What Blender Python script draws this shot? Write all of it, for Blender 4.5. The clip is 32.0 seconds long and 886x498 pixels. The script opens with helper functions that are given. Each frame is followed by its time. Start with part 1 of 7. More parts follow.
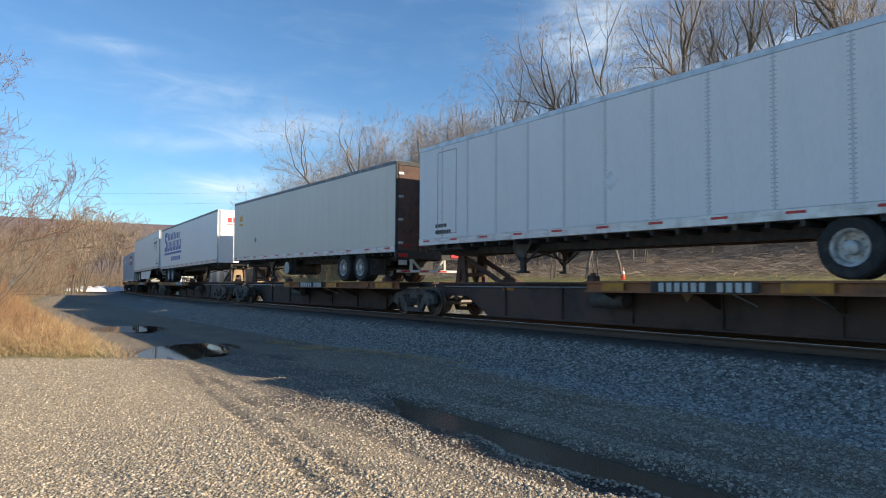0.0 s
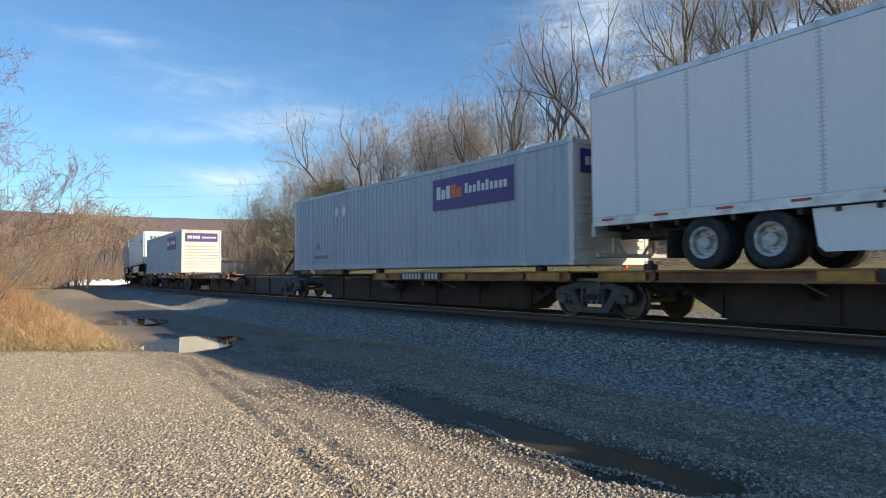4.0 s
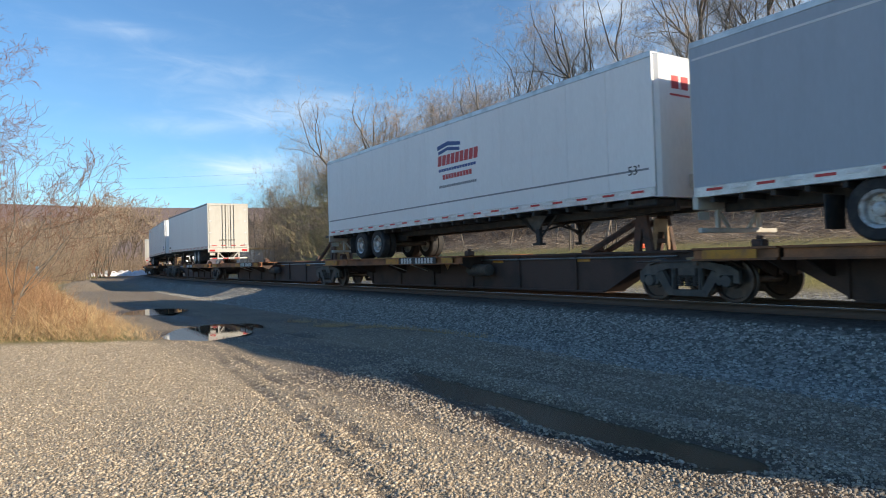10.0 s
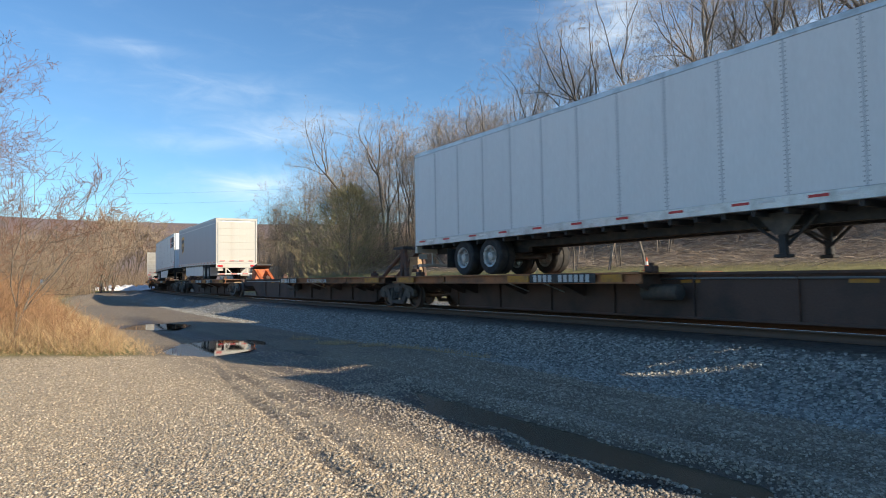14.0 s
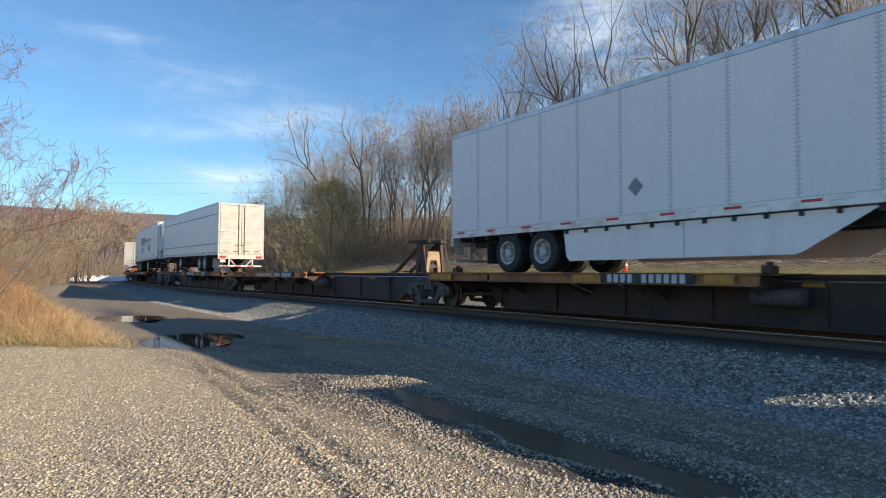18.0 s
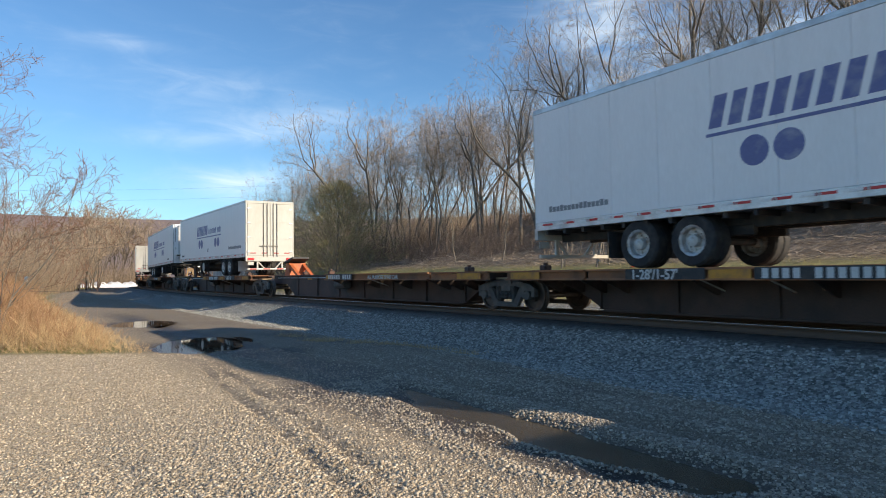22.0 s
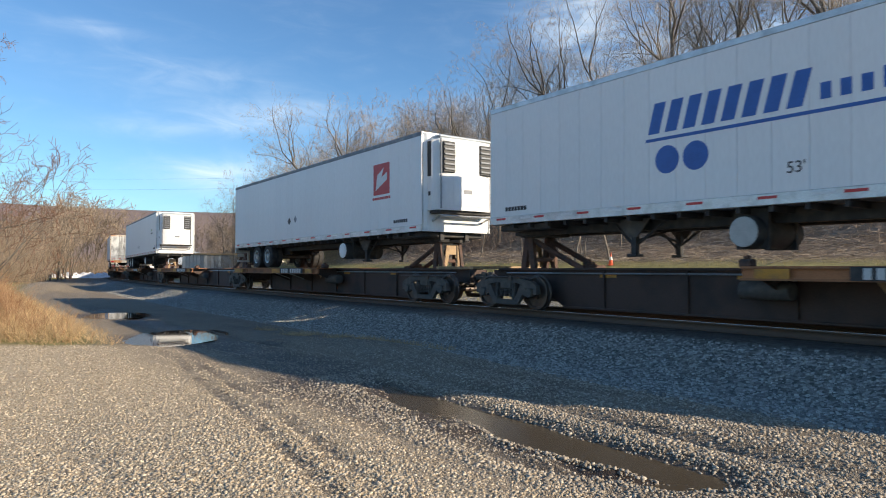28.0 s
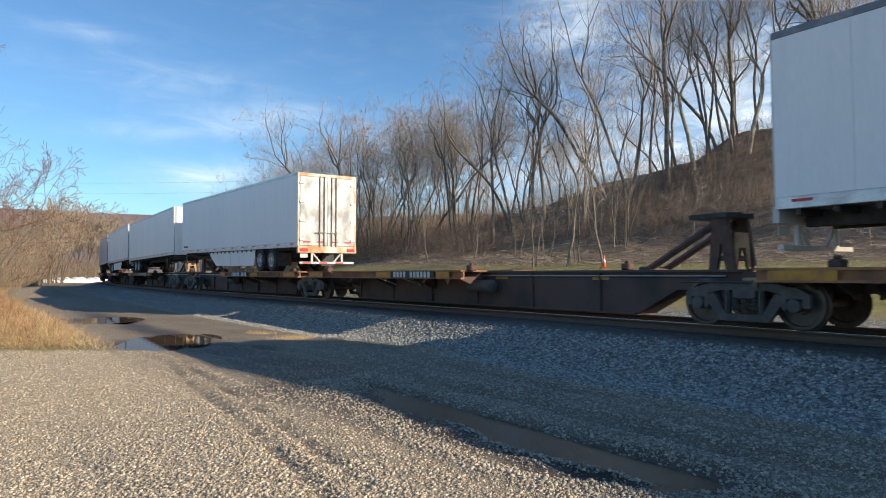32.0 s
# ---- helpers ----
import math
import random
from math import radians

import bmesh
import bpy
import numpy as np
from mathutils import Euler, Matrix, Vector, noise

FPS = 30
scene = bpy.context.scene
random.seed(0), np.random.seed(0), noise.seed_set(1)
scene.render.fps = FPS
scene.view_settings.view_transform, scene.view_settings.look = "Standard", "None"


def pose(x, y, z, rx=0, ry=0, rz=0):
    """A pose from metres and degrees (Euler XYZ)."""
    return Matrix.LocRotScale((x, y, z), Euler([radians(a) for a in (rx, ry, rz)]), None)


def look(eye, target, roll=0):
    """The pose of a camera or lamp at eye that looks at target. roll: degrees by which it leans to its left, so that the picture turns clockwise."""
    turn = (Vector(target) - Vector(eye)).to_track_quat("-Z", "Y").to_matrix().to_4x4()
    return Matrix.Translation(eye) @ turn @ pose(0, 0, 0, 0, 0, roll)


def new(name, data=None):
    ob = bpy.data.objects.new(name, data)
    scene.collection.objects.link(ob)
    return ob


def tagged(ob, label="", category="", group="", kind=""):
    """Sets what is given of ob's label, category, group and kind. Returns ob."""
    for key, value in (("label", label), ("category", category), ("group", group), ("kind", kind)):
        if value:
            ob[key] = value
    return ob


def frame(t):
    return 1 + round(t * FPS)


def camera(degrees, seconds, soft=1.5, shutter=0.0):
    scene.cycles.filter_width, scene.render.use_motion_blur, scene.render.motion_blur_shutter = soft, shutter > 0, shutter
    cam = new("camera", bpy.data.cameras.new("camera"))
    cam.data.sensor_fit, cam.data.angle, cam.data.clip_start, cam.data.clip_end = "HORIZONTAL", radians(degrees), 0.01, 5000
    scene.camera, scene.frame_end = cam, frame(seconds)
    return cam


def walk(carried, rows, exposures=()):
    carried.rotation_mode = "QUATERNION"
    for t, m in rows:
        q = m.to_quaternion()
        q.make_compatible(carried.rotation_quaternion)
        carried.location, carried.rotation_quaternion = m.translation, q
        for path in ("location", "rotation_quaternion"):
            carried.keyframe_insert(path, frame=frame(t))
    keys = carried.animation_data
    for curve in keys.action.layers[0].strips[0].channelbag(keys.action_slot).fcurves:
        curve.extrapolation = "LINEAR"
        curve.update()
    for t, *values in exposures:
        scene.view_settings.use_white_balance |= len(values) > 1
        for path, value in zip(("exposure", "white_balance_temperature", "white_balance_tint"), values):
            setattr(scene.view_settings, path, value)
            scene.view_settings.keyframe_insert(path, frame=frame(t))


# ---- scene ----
cam = camera(66.51, 32.0, soft=1.0, shutter=0.09)
EYE = (0.0, 0.0, 1.74)
PATH = [
    (0.0, pose(*EYE, 93.271, -0.950, -0.210)),
    (0.5, pose(*EYE, 93.305, -0.820, -0.208)),
    (1.0, pose(*EYE, 93.325, -0.770, -0.341)),
    (1.5, pose(*EYE, 93.311, -0.623, -0.619)),
    (2.0, pose(*EYE, 93.331, -0.575, -0.622)),
    (2.5, pose(*EYE, 93.368, -0.580, -0.388)),
    (3.0, pose(*EYE, 93.148, -0.432, -0.061)),
    (3.5, pose(*EYE, 92.557, -0.519, 0.073)),
    (5.5, pose(*EYE, 92.441, -0.890, -0.864)),
    (6.0, pose(*EYE, 92.557, -1.247, -1.054)),
    (6.5, pose(*EYE, 92.671, -1.023, -0.376)),
    (7.0, pose(*EYE, 91.940, -0.747, -0.388)),
    (7.5, pose(*EYE, 91.587, -0.051, 0.702)),
    (8.0, pose(*EYE, 91.592, 0.331, 1.587)),
    (8.5, pose(*EYE, 91.440, 0.737, 1.504)),
    (9.0, pose(*EYE, 91.260, 0.941, 1.436)),
    (9.5, pose(*EYE, 91.143, 0.831, 1.415)),
    (10.0, pose(*EYE, 91.117, 0.768, 1.364)),
    (10.5, pose(*EYE, 91.193, 0.733, 1.406)),
    (11.0, pose(*EYE, 91.300, 0.697, 0.686)),
    (11.5, pose(*EYE, 91.678, -0.175, 0.293)),
    (12.0, pose(*EYE, 92.541, -0.686, 0.380)),
    (12.5, pose(*EYE, 92.777, -0.818, 0.655)),
    (13.0, pose(*EYE, 92.835, -0.566, 1.328)),
    (13.5, pose(*EYE, 92.807, -0.451, 1.474)),
    (14.0, pose(*EYE, 92.735, -0.062, 1.669)),
    (14.5, pose(*EYE, 92.833, -0.329, 1.930)),
    (16.5, pose(*EYE, 93.106, -1.328, -0.476)),
    (17.0, pose(*EYE, 92.939, -1.190, -0.411)),
    (17.5, pose(*EYE, 92.690, -1.110, -0.249)),
    (18.0, pose(*EYE, 92.497, -1.175, 0.001)),
    (18.5, pose(*EYE, 92.512, -1.078, 0.351)),
    (19.0, pose(*EYE, 92.489, -1.083, 0.618)),
    (19.5, pose(*EYE, 92.497, -1.222, 0.716)),
    (20.0, pose(*EYE, 92.454, -1.101, 0.611)),
    (20.5, pose(*EYE, 92.547, -1.340, 0.432)),
    (21.0, pose(*EYE, 92.584, -1.538, 0.239)),
    (21.5, pose(*EYE, 92.914, -0.808, 0.829)),
    (22.0, pose(*EYE, 92.462, -0.033, 0.687)),
    (22.5, pose(*EYE, 92.242, 0.030, 0.517)),
    (23.0, pose(*EYE, 92.177, -0.407, 0.220)),
    (23.5, pose(*EYE, 92.266, -0.980, -0.175)),
    (24.0, pose(*EYE, 92.325, -1.006, -0.238)),
    (24.5, pose(*EYE, 92.371, -0.554, -0.335)),
    (26.5, pose(*EYE, 92.288, -0.896, -0.900)),
    (27.0, pose(*EYE, 92.342, -0.275, -0.986)),
    (27.5, pose(*EYE, 92.166, -0.673, -1.152)),
    (28.0, pose(*EYE, 92.100, -0.871, -1.176)),
    (28.5, pose(*EYE, 92.125, -0.615, -1.380)),
    (29.0, pose(*EYE, 92.262, 0.052, -1.403)),
    (29.5, pose(*EYE, 92.268, -0.391, -1.393)),
    (30.0, pose(*EYE, 92.346, -0.855, -1.561)),
    (30.5, pose(*EYE, 92.310, -1.063, -1.714)),
    (31.0, pose(*EYE, 92.376, -1.054, -1.712)),
    (31.5, pose(*EYE, 92.398, -0.796, -1.715)),
    (32.0, pose(*EYE, 92.355, -0.614, -1.719)),
]
walk(cam, PATH)

# ---------------------------------------------------------------- light
SUN_DIR = Vector((0.824, -0.402, 0.399)).normalized()      # towards the sun
sun_data = bpy.data.lights.new("sun", "SUN")
sun_data.energy, sun_data.angle, sun_data.color = 4.4, radians(0.55), (1.0, 0.85, 0.64)
sun = new("sun", sun_data)
sun.matrix_world = look(SUN_DIR * 60, (0, 0, 0))
scene.view_settings.exposure = 0.56

world = bpy.data.worlds.new("sky")
scene.world = world
world.use_nodes = True
wn, wl = world.node_tree.nodes, world.node_tree.links
wn.clear()
w_out = wn.new("ShaderNodeOutputWorld")
w_bg = wn.new("ShaderNodeBackground")
w_sky = wn.new("ShaderNodeTexSky")
w_sky.sky_type, w_sky.sun_disc = "NISHITA", False
w_sky.sun_elevation = math.asin(SUN_DIR.z)
w_sky.sun_rotation = math.atan2(SUN_DIR.x, SUN_DIR.y)
w_sky.air_density, w_sky.dust_density, w_sky.ozone_density = 1.0, 0.15, 3.0
w_tc = wn.new("ShaderNodeTexCoord")
w_map = wn.new("ShaderNodeMapping")
w_map.inputs["Scale"].default_value = (7.0, 7.0, 24.0)
w_map.inputs["Rotation"].default_value = (0.0, 0.10, 0.3)
w_noise = wn.new("ShaderNodeTexNoise")
w_noise.inputs["Scale"].default_value, w_noise.inputs["Detail"].default_value = 1.6, 8.0
w_noise.inputs["Roughness"].default_value, w_noise.inputs["Distortion"].default_value = 0.6, 0.6
wl.new(w_tc.outputs["Generated"], w_map.inputs["Vector"])
wl.new(w_map.outputs["Vector"], w_noise.inputs["Vector"])
WISPS = [((-0.348, 0.901, 0.261), 0.109, 0.022, 0.22), ((-0.213, 0.951, 0.224), 0.109, 0.018, 0.34), ((-0.300, 0.945, 0.133), 0.063, 0.020, 0.66), ((-0.378, 0.906, 0.192), 0.067, 0.012, 0.28), ((0.204, 0.910, 0.360), 0.063, 0.059, 0.65), ((-0.429, 0.851, 0.303), 0.050, 0.010, 0.25), ((-0.243, 0.948, 0.203), 0.059, 0.012, 0.38), ((0.46, 0.869, 0.180), 0.24, 0.15, 1.15), ((0.097, 0.984, 0.130), 0.24, 0.075, 0.5)]      # towards, half breadth, half height, density


def w_math(op, a, b):
    q = wn.new("ShaderNodeMath")
    q.operation = op
    for k, v in enumerate((a, b)):
        if isinstance(v, (int, float)):
            q.inputs[k].default_value = v
        else:
            wl.new(v, q.inputs[k])
    return q.outputs["Value"]


def w_dot(v):
    q = wn.new("ShaderNodeVectorMath")
    q.operation = "DOT_PRODUCT"
    wl.new(w_tc.outputs["Generated"], q.inputs[0])
    q.inputs[1].default_value = v
    return q.outputs["Value"]


cloud = None
for way, wide, tall, dense in WISPS:          # thin cirrus streaks
    way = Vector(way).normalized()
    right = way.cross(Vector((0, 0, 1))).normalized()
    up = right.cross(way)
    a = w_math("DIVIDE", w_dot(right), wide)
    b = w_math("DIVIDE", w_math("ADD", w_dot(up), w_math("MULTIPLY", w_dot(right), -0.05)), tall)
    r2 = w_math("ADD", w_math("MULTIPLY", a, a), w_math("MULTIPLY", b, b))
    one = w_math("MULTIPLY", w_math("POWER", 2.718, w_math("MULTIPLY", r2, -1.0)), dense)
    one = w_math("MULTIPLY", one, w_math("GREATER_THAN", w_dot(way), 0.2))
    cloud = one if cloud is None else w_math("ADD", cloud, one)
grain = wn.new("ShaderNodeMapRange")
grain.inputs["From Min"].default_value, grain.inputs["From Max"].default_value = 0.32, 0.72
wl.new(w_noise.outputs["Fac"], grain.inputs["Value"])
faint = w_math("MULTIPLY", w_math("POWER", grain.outputs["Result"], 3.0), 0.05)
cover = w_math("MINIMUM", w_math("ADD", w_math("MULTIPLY", cloud, w_math("ADD", w_math("MULTIPLY", grain.outputs["Result"], 0.9), 0.12)), faint), 0.85)
w_mix = wn.new("ShaderNodeMix")
w_mix.data_type = "RGBA"
w_mix.inputs["B"].default_value = (7.9, 8.6, 9.0, 1)
wl.new(cover, w_mix.inputs["Factor"])
w_tint = wn.new("ShaderNodeMix")
w_tint.data_type, w_tint.blend_type = "RGBA", "MULTIPLY"
w_tint.inputs["Factor"].default_value = 1.0
w_tint.inputs["B"].default_value = (0.735, 0.98, 1.13, 1)
wl.new(w_sky.outputs["Color"], w_tint.inputs["A"])
wl.new(w_tint.outputs["Result"], w_mix.inputs["A"])
wl.new(w_mix.outputs["Result"], w_bg.inputs["Color"])
wl.new(w_bg.outputs["Background"], w_out.inputs["Surface"])
w_bg.inputs["Strength"].default_value = 0.097


# ---------------------------------------------------------------- materials
def mat(name, base, rough=0.6, metal=0.0, spread=0.12, scale=8.0, second=None, fine=60.0, bump=0.15, bump_scale=80.0,
        random=0.0, spec=0.5, island=0.0, stretch=(1, 1, 1), stain=0.45):
    """A surface with stains (scale), grain (fine) and relief; second: the colour of its stains."""
    m = bpy.data.materials.new(name)
    m.use_nodes = True
    n, l = m.node_tree.nodes, m.node_tree.links
    b = n["Principled BSDF"]
    b.inputs["Roughness"].default_value, b.inputs["Metallic"].default_value = rough, metal
    b.inputs["Specular IOR Level"].default_value = spec
    tc, mp = n.new("ShaderNodeTexCoord"), n.new("ShaderNodeMapping")
    mp.inputs["Scale"].default_value = stretch
    l.new(tc.outputs["Object"], mp.inputs["Vector"])
    n1, n2 = n.new("ShaderNodeTexNoise"), n.new("ShaderNodeTexNoise")
    for nd, sc in ((n1, scale), (n2, fine)):
        nd.inputs["Scale"].default_value, nd.inputs["Detail"].default_value = sc, 5.0
        l.new(mp.outputs["Vector"], nd.inputs["Vector"])
    r = n.new("ShaderNodeValToRGB")
    r.color_ramp.elements[0].position, r.color_ramp.elements[1].position = stain, stain + 0.25
    mix = n.new("ShaderNodeMix")
    mix.data_type = "RGBA"
    mix.inputs["A"].default_value = (*base, 1)
    mix.inputs["B"].default_value = (*(second or [c * (1 - spread) for c in base]), 1)
    l.new(n1.outputs["Fac"], r.inputs["Fac"])
    l.new(r.outputs["Color"], mix.inputs["Factor"])
    hsv = n.new("ShaderNodeHueSaturation")
    mr = n.new("ShaderNodeMapRange")
    mr.inputs["From Min"].default_value, mr.inputs["From Max"].default_value = 0.3, 0.7
    mr.inputs["To Min"].default_value, mr.inputs["To Max"].default_value = 1 - spread, 1 + spread
    l.new(n2.outputs["Fac"], mr.inputs["Value"])
    last = mr.outputs["Result"]
    for kind, amount in (("ShaderNodeObjectInfo", random), ("ShaderNodeNewGeometry", island)):
        if amount:
            src = n.new(kind)
            m2, mul = n.new("ShaderNodeMapRange"), n.new("ShaderNodeMath")
            m2.inputs["To Min"].default_value, m2.inputs["To Max"].default_value = 1 - amount, 1 + amount
            mul.operation = "MULTIPLY"
            l.new(src.outputs["Random" if random and kind == "ShaderNodeObjectInfo" else "Random Per Island"], m2.inputs["Value"])
            l.new(last, mul.inputs[0])
            l.new(m2.outputs["Result"], mul.inputs[1])
            last = mul.outputs["Value"]
    l.new(last, hsv.inputs["Value"])
    l.new(mix.outputs["Result"], hsv.inputs["Color"])
    l.new(hsv.outputs["Color"], b.inputs["Base Color"])
    if bump:
        n3, bp = n.new("ShaderNodeTexNoise"), n.new("ShaderNodeBump")
        n3.inputs["Scale"].default_value, n3.inputs["Detail"].default_value = bump_scale, 4.0
        bp.inputs["Strength"].default_value, bp.inputs["Distance"].default_value = bump, 0.01
        l.new(tc.outputs["Object"], n3.inputs["Vector"])
        l.new(n3.outputs["Fac"], bp.inputs["Height"])
        l.new(bp.outputs["Normal"], b.inputs["Normal"])
    return m


def trailer_paint(name, base, dirt):
    return mat(name, base, rough=0.38, spread=0.035, scale=0.9, second=dirt, fine=14, bump=0.03, bump_scale=6, stretch=(2.2, 1, 0.35), stain=0.52, random=0.02)


M_WHITE = trailer_paint("white_trailer_paint", (0.84, 0.84, 0.84), (0.77, 0.77, 0.77))
M_WHITE2 = trailer_paint("cool_white_trailer_paint", (0.81, 0.83, 0.84), (0.74, 0.76, 0.77))
M_BEIGE = trailer_paint("cream_trailer_paint", (0.76, 0.72, 0.62), (0.66, 0.61, 0.51))
M_GREYT = trailer_paint("grey_trailer_paint", (0.37, 0.42, 0.49), (0.32, 0.36, 0.42))
M_CONT = trailer_paint("blue_grey_container_paint", (0.41, 0.48, 0.55), (0.33, 0.38, 0.44))
M_CONTW = trailer_paint("container_white_paint", (0.68, 0.65, 0.58), (0.52, 0.42, 0.30))
M_DOOR = trailer_paint("door_white_paint", (0.55, 0.535, 0.485), (0.45, 0.41, 0.345))
M_PLATE = mat("aluminised_door_skin", (0.50, 0.47, 0.41), 0.5, 0.15, scale=2.5, second=(0.42, 0.385, 0.325), bump=0.04)
M_ROD = mat("greasy_lock_rod", (0.19, 0.175, 0.155), 0.5, 0.5, scale=4, second=(0.30, 0.26, 0.21), bump=0.1)
M_SEAM = mat("grimy_joint_strip", (0.50, 0.54, 0.57), 0.5, 0.2, scale=3, second=(0.40, 0.43, 0.45), bump=0.05)
M_RUSTW = mat("rust_streaked_white_paint", (0.70, 0.62, 0.50), 0.55, scale=2.5, second=(0.50, 0.22, 0.07), fine=20, stretch=(1, 1, 0.5), stain=0.40, bump=0.1)
M_DIRTY = mat("dirty_door_paint", (0.68, 0.68, 0.66), 0.5, scale=2.2, second=(0.30, 0.30, 0.29), fine=25, stretch=(1, 1, 0.6), stain=0.42)
M_ALU = mat("worn_aluminium", (0.62, 0.63, 0.64), 0.42, 0.65, scale=3, second=(0.42, 0.42, 0.42), bump=0.05)
M_RAIL_T = mat("dark_roof_rail", (0.17, 0.18, 0.20), 0.5, 0.3, scale=4, second=(0.30, 0.30, 0.30), bump=0.05)
M_STEEL = mat("brushed_steel", (0.55, 0.55, 0.53), 0.35, 0.85, scale=6, bump=0.05)
M_DARK = mat("underframe_black", (0.035, 0.035, 0.037), 0.7, scale=5, second=(0.075, 0.065, 0.055), bump=0.2)
M_SPINE = mat("sooty_brown_car_paint", (0.095, 0.058, 0.046), 0.78, scale=1.3, second=(0.048, 0.036, 0.032), fine=30, bump=0.2, bump_scale=40, random=0.25)
M_DECK = mat("rusty_deck_edge", (0.36, 0.155, 0.068), 0.78, scale=1.6, second=(0.16, 0.085, 0.05), fine=40, bump=0.25, random=0.25)
M_TRUCK = mat("grimy_truck_steel", (0.085, 0.077, 0.07), 0.75, 0.0, scale=5, second=(0.14, 0.12, 0.10), bump=0.3)
M_WHEEL = mat("rail_wheel_steel", (0.11, 0.09, 0.08), 0.5, 0.7, scale=6, second=(0.17, 0.13, 0.10), bump=0.1)
M_TYRE = mat("tyre_rubber", (0.028, 0.028, 0.03), 0.85, scale=6, second=(0.06, 0.055, 0.05), bump=0.3)
M_RIM = mat("painted_wheel_rim", (0.54, 0.55, 0.54), 0.45, 0.3, scale=9, second=(0.28, 0.22, 0.17), bump=0.1)
M_RED = mat("red_reflector", (0.55, 0.025, 0.03), 0.35, scale=20, bump=0)
M_REFW = mat("white_reflector", (0.72, 0.72, 0.72), 0.35, scale=20, bump=0)
M_YEL = mat("yellow_car_stencil", (0.58, 0.26, 0.03), 0.6, scale=5, second=(0.36, 0.17, 0.05), bump=0.1)
M_ORANGE = mat("orange_hitch_paint", (0.55, 0.14, 0.04), 0.65, scale=4, second=(0.35, 0.10, 0.05), bump=0.1)
M_RUST = mat("rusted_hitch_steel", (0.13, 0.07, 0.05), 0.8, scale=5, second=(0.06, 0.045, 0.04), bump=0.3)
M_TANP = mat("tan_hitch_plate", (0.42, 0.28, 0.15), 0.6, scale=6, second=(0.28, 0.18, 0.10), bump=0.1)
M_STENCIL = mat("white_stencil", (0.60, 0.60, 0.58), 0.6, scale=30, bump=0)
M_NAVY = mat("navy_graphic", (0.022, 0.065, 0.25), 0.45, scale=4, bump=0)
M_FADEB = mat("faded_blue_graphic", (0.13, 0.15, 0.33), 0.5, scale=4, second=(0.30, 0.32, 0.42), bump=0, stain=0.5)
M_PALEGR = mat("faded_green_graphic", (0.55, 0.62, 0.45), 0.5, scale=4, bump=0)
M_BLUE = mat("blue_graphic", (0.03, 0.12, 0.42), 0.45, scale=4, bump=0)
M_PURPLE = mat("purple_graphic", (0.075, 0.045, 0.22), 0.45, scale=4, bump=0)
M_ORG = mat("orange_graphic", (0.72, 0.16, 0.02), 0.45, scale=4, bump=0)
M_GOLD = mat("gold_graphic", (0.78, 0.42, 0.07), 0.45, scale=4, bump=0)
M_BROWN = mat("brown_graphic", (0.045, 0.030, 0.022), 0.45, scale=4, bump=0)
M_GREEN = mat("green_graphic", (0.05, 0.19, 0.10), 0.45, scale=4, bump=0)
M_REDG = mat("red_graphic", (0.55, 0.05, 0.05), 0.45, scale=4, bump=0)
M_GREYG = mat("faded_grey_graphic", (0.25, 0.26, 0.28), 0.5, scale=6, bump=0)
M_BLKG = mat("black_graphic", (0.03, 0.03, 0.035), 0.5, scale=6, bump=0)
M_GRILL = mat("black_grille", (0.02, 0.02, 0.022), 0.5, scale=9, bump=0)
M_RAILHEAD = mat("polished_rail_head", (0.62, 0.60, 0.57), 0.22, 0.95, scale=12, bump=0.03)
M_RAILWEB = mat("rusty_rail_web", (0.12, 0.075, 0.05), 0.8, 0.1, scale=5, bump=0.3)
M_TIE = mat("weathered_sleeper_wood", (0.075, 0.06, 0.05), 0.85, scale=6, second=(0.12, 0.10, 0.085), bump=0.5, random=0.25)
M_BARK = mat("grey_brown_bark", (0.15, 0.125, 0.10), 0.9, scale=3, second=(0.28, 0.24, 0.195), fine=25, bump=0.5, bump_scale=25, random=0.2)
M_TWIG = mat("bare_twig", (0.50, 0.41, 0.32), 0.85, scale=2, second=(0.31, 0.245, 0.19), bump=0, random=0.22)
M_PALE = mat("pale_sycamore_bark", (0.42, 0.37, 0.28), 0.8, scale=4, second=(0.22, 0.18, 0.13), bump=0.3)
M_REDTWIG = mat("reddish_twig", (0.22, 0.115, 0.075), 0.85, scale=2, second=(0.28, 0.16, 0.10), bump=0)
M_STICK = mat("dry_brush_stick", (0.17, 0.125, 0.095), 0.9, scale=2, second=(0.27, 0.20, 0.155), bump=0, island=0.4)
M_SLASH = mat("cut_slash_wood", (0.27, 0.215, 0.16), 0.9, scale=2, second=(0.43, 0.36, 0.30), bump=0, island=0.45)
M_DRYGRASS = mat("dry_tan_grass", (0.56, 0.40, 0.22), 0.9, scale=1.5, second=(0.43, 0.285, 0.15), bump=0, island=0.35)
M_VERGE = mat("verge_grass", (0.36, 0.33, 0.13), 0.9, scale=1.5, second=(0.46, 0.36, 0.18), bump=0, island=0.35)
M_BRUSHL = mat("red_brown_brush", (0.37, 0.21, 0.115), 0.9, scale=1.2, second=(0.45, 0.29, 0.155), bump=0, island=0.35)
M_FARWOOD = mat("far_bare_woods", (0.36, 0.275, 0.195), 0.95, scale=0.2, second=(0.27, 0.205, 0.15), fine=2, bump=0, island=0.35)
M_CEDAR = mat("cedar_foliage", (0.23, 0.215, 0.115), 0.9, scale=1.2, second=(0.40, 0.30, 0.175), bump=0, island=0.4)
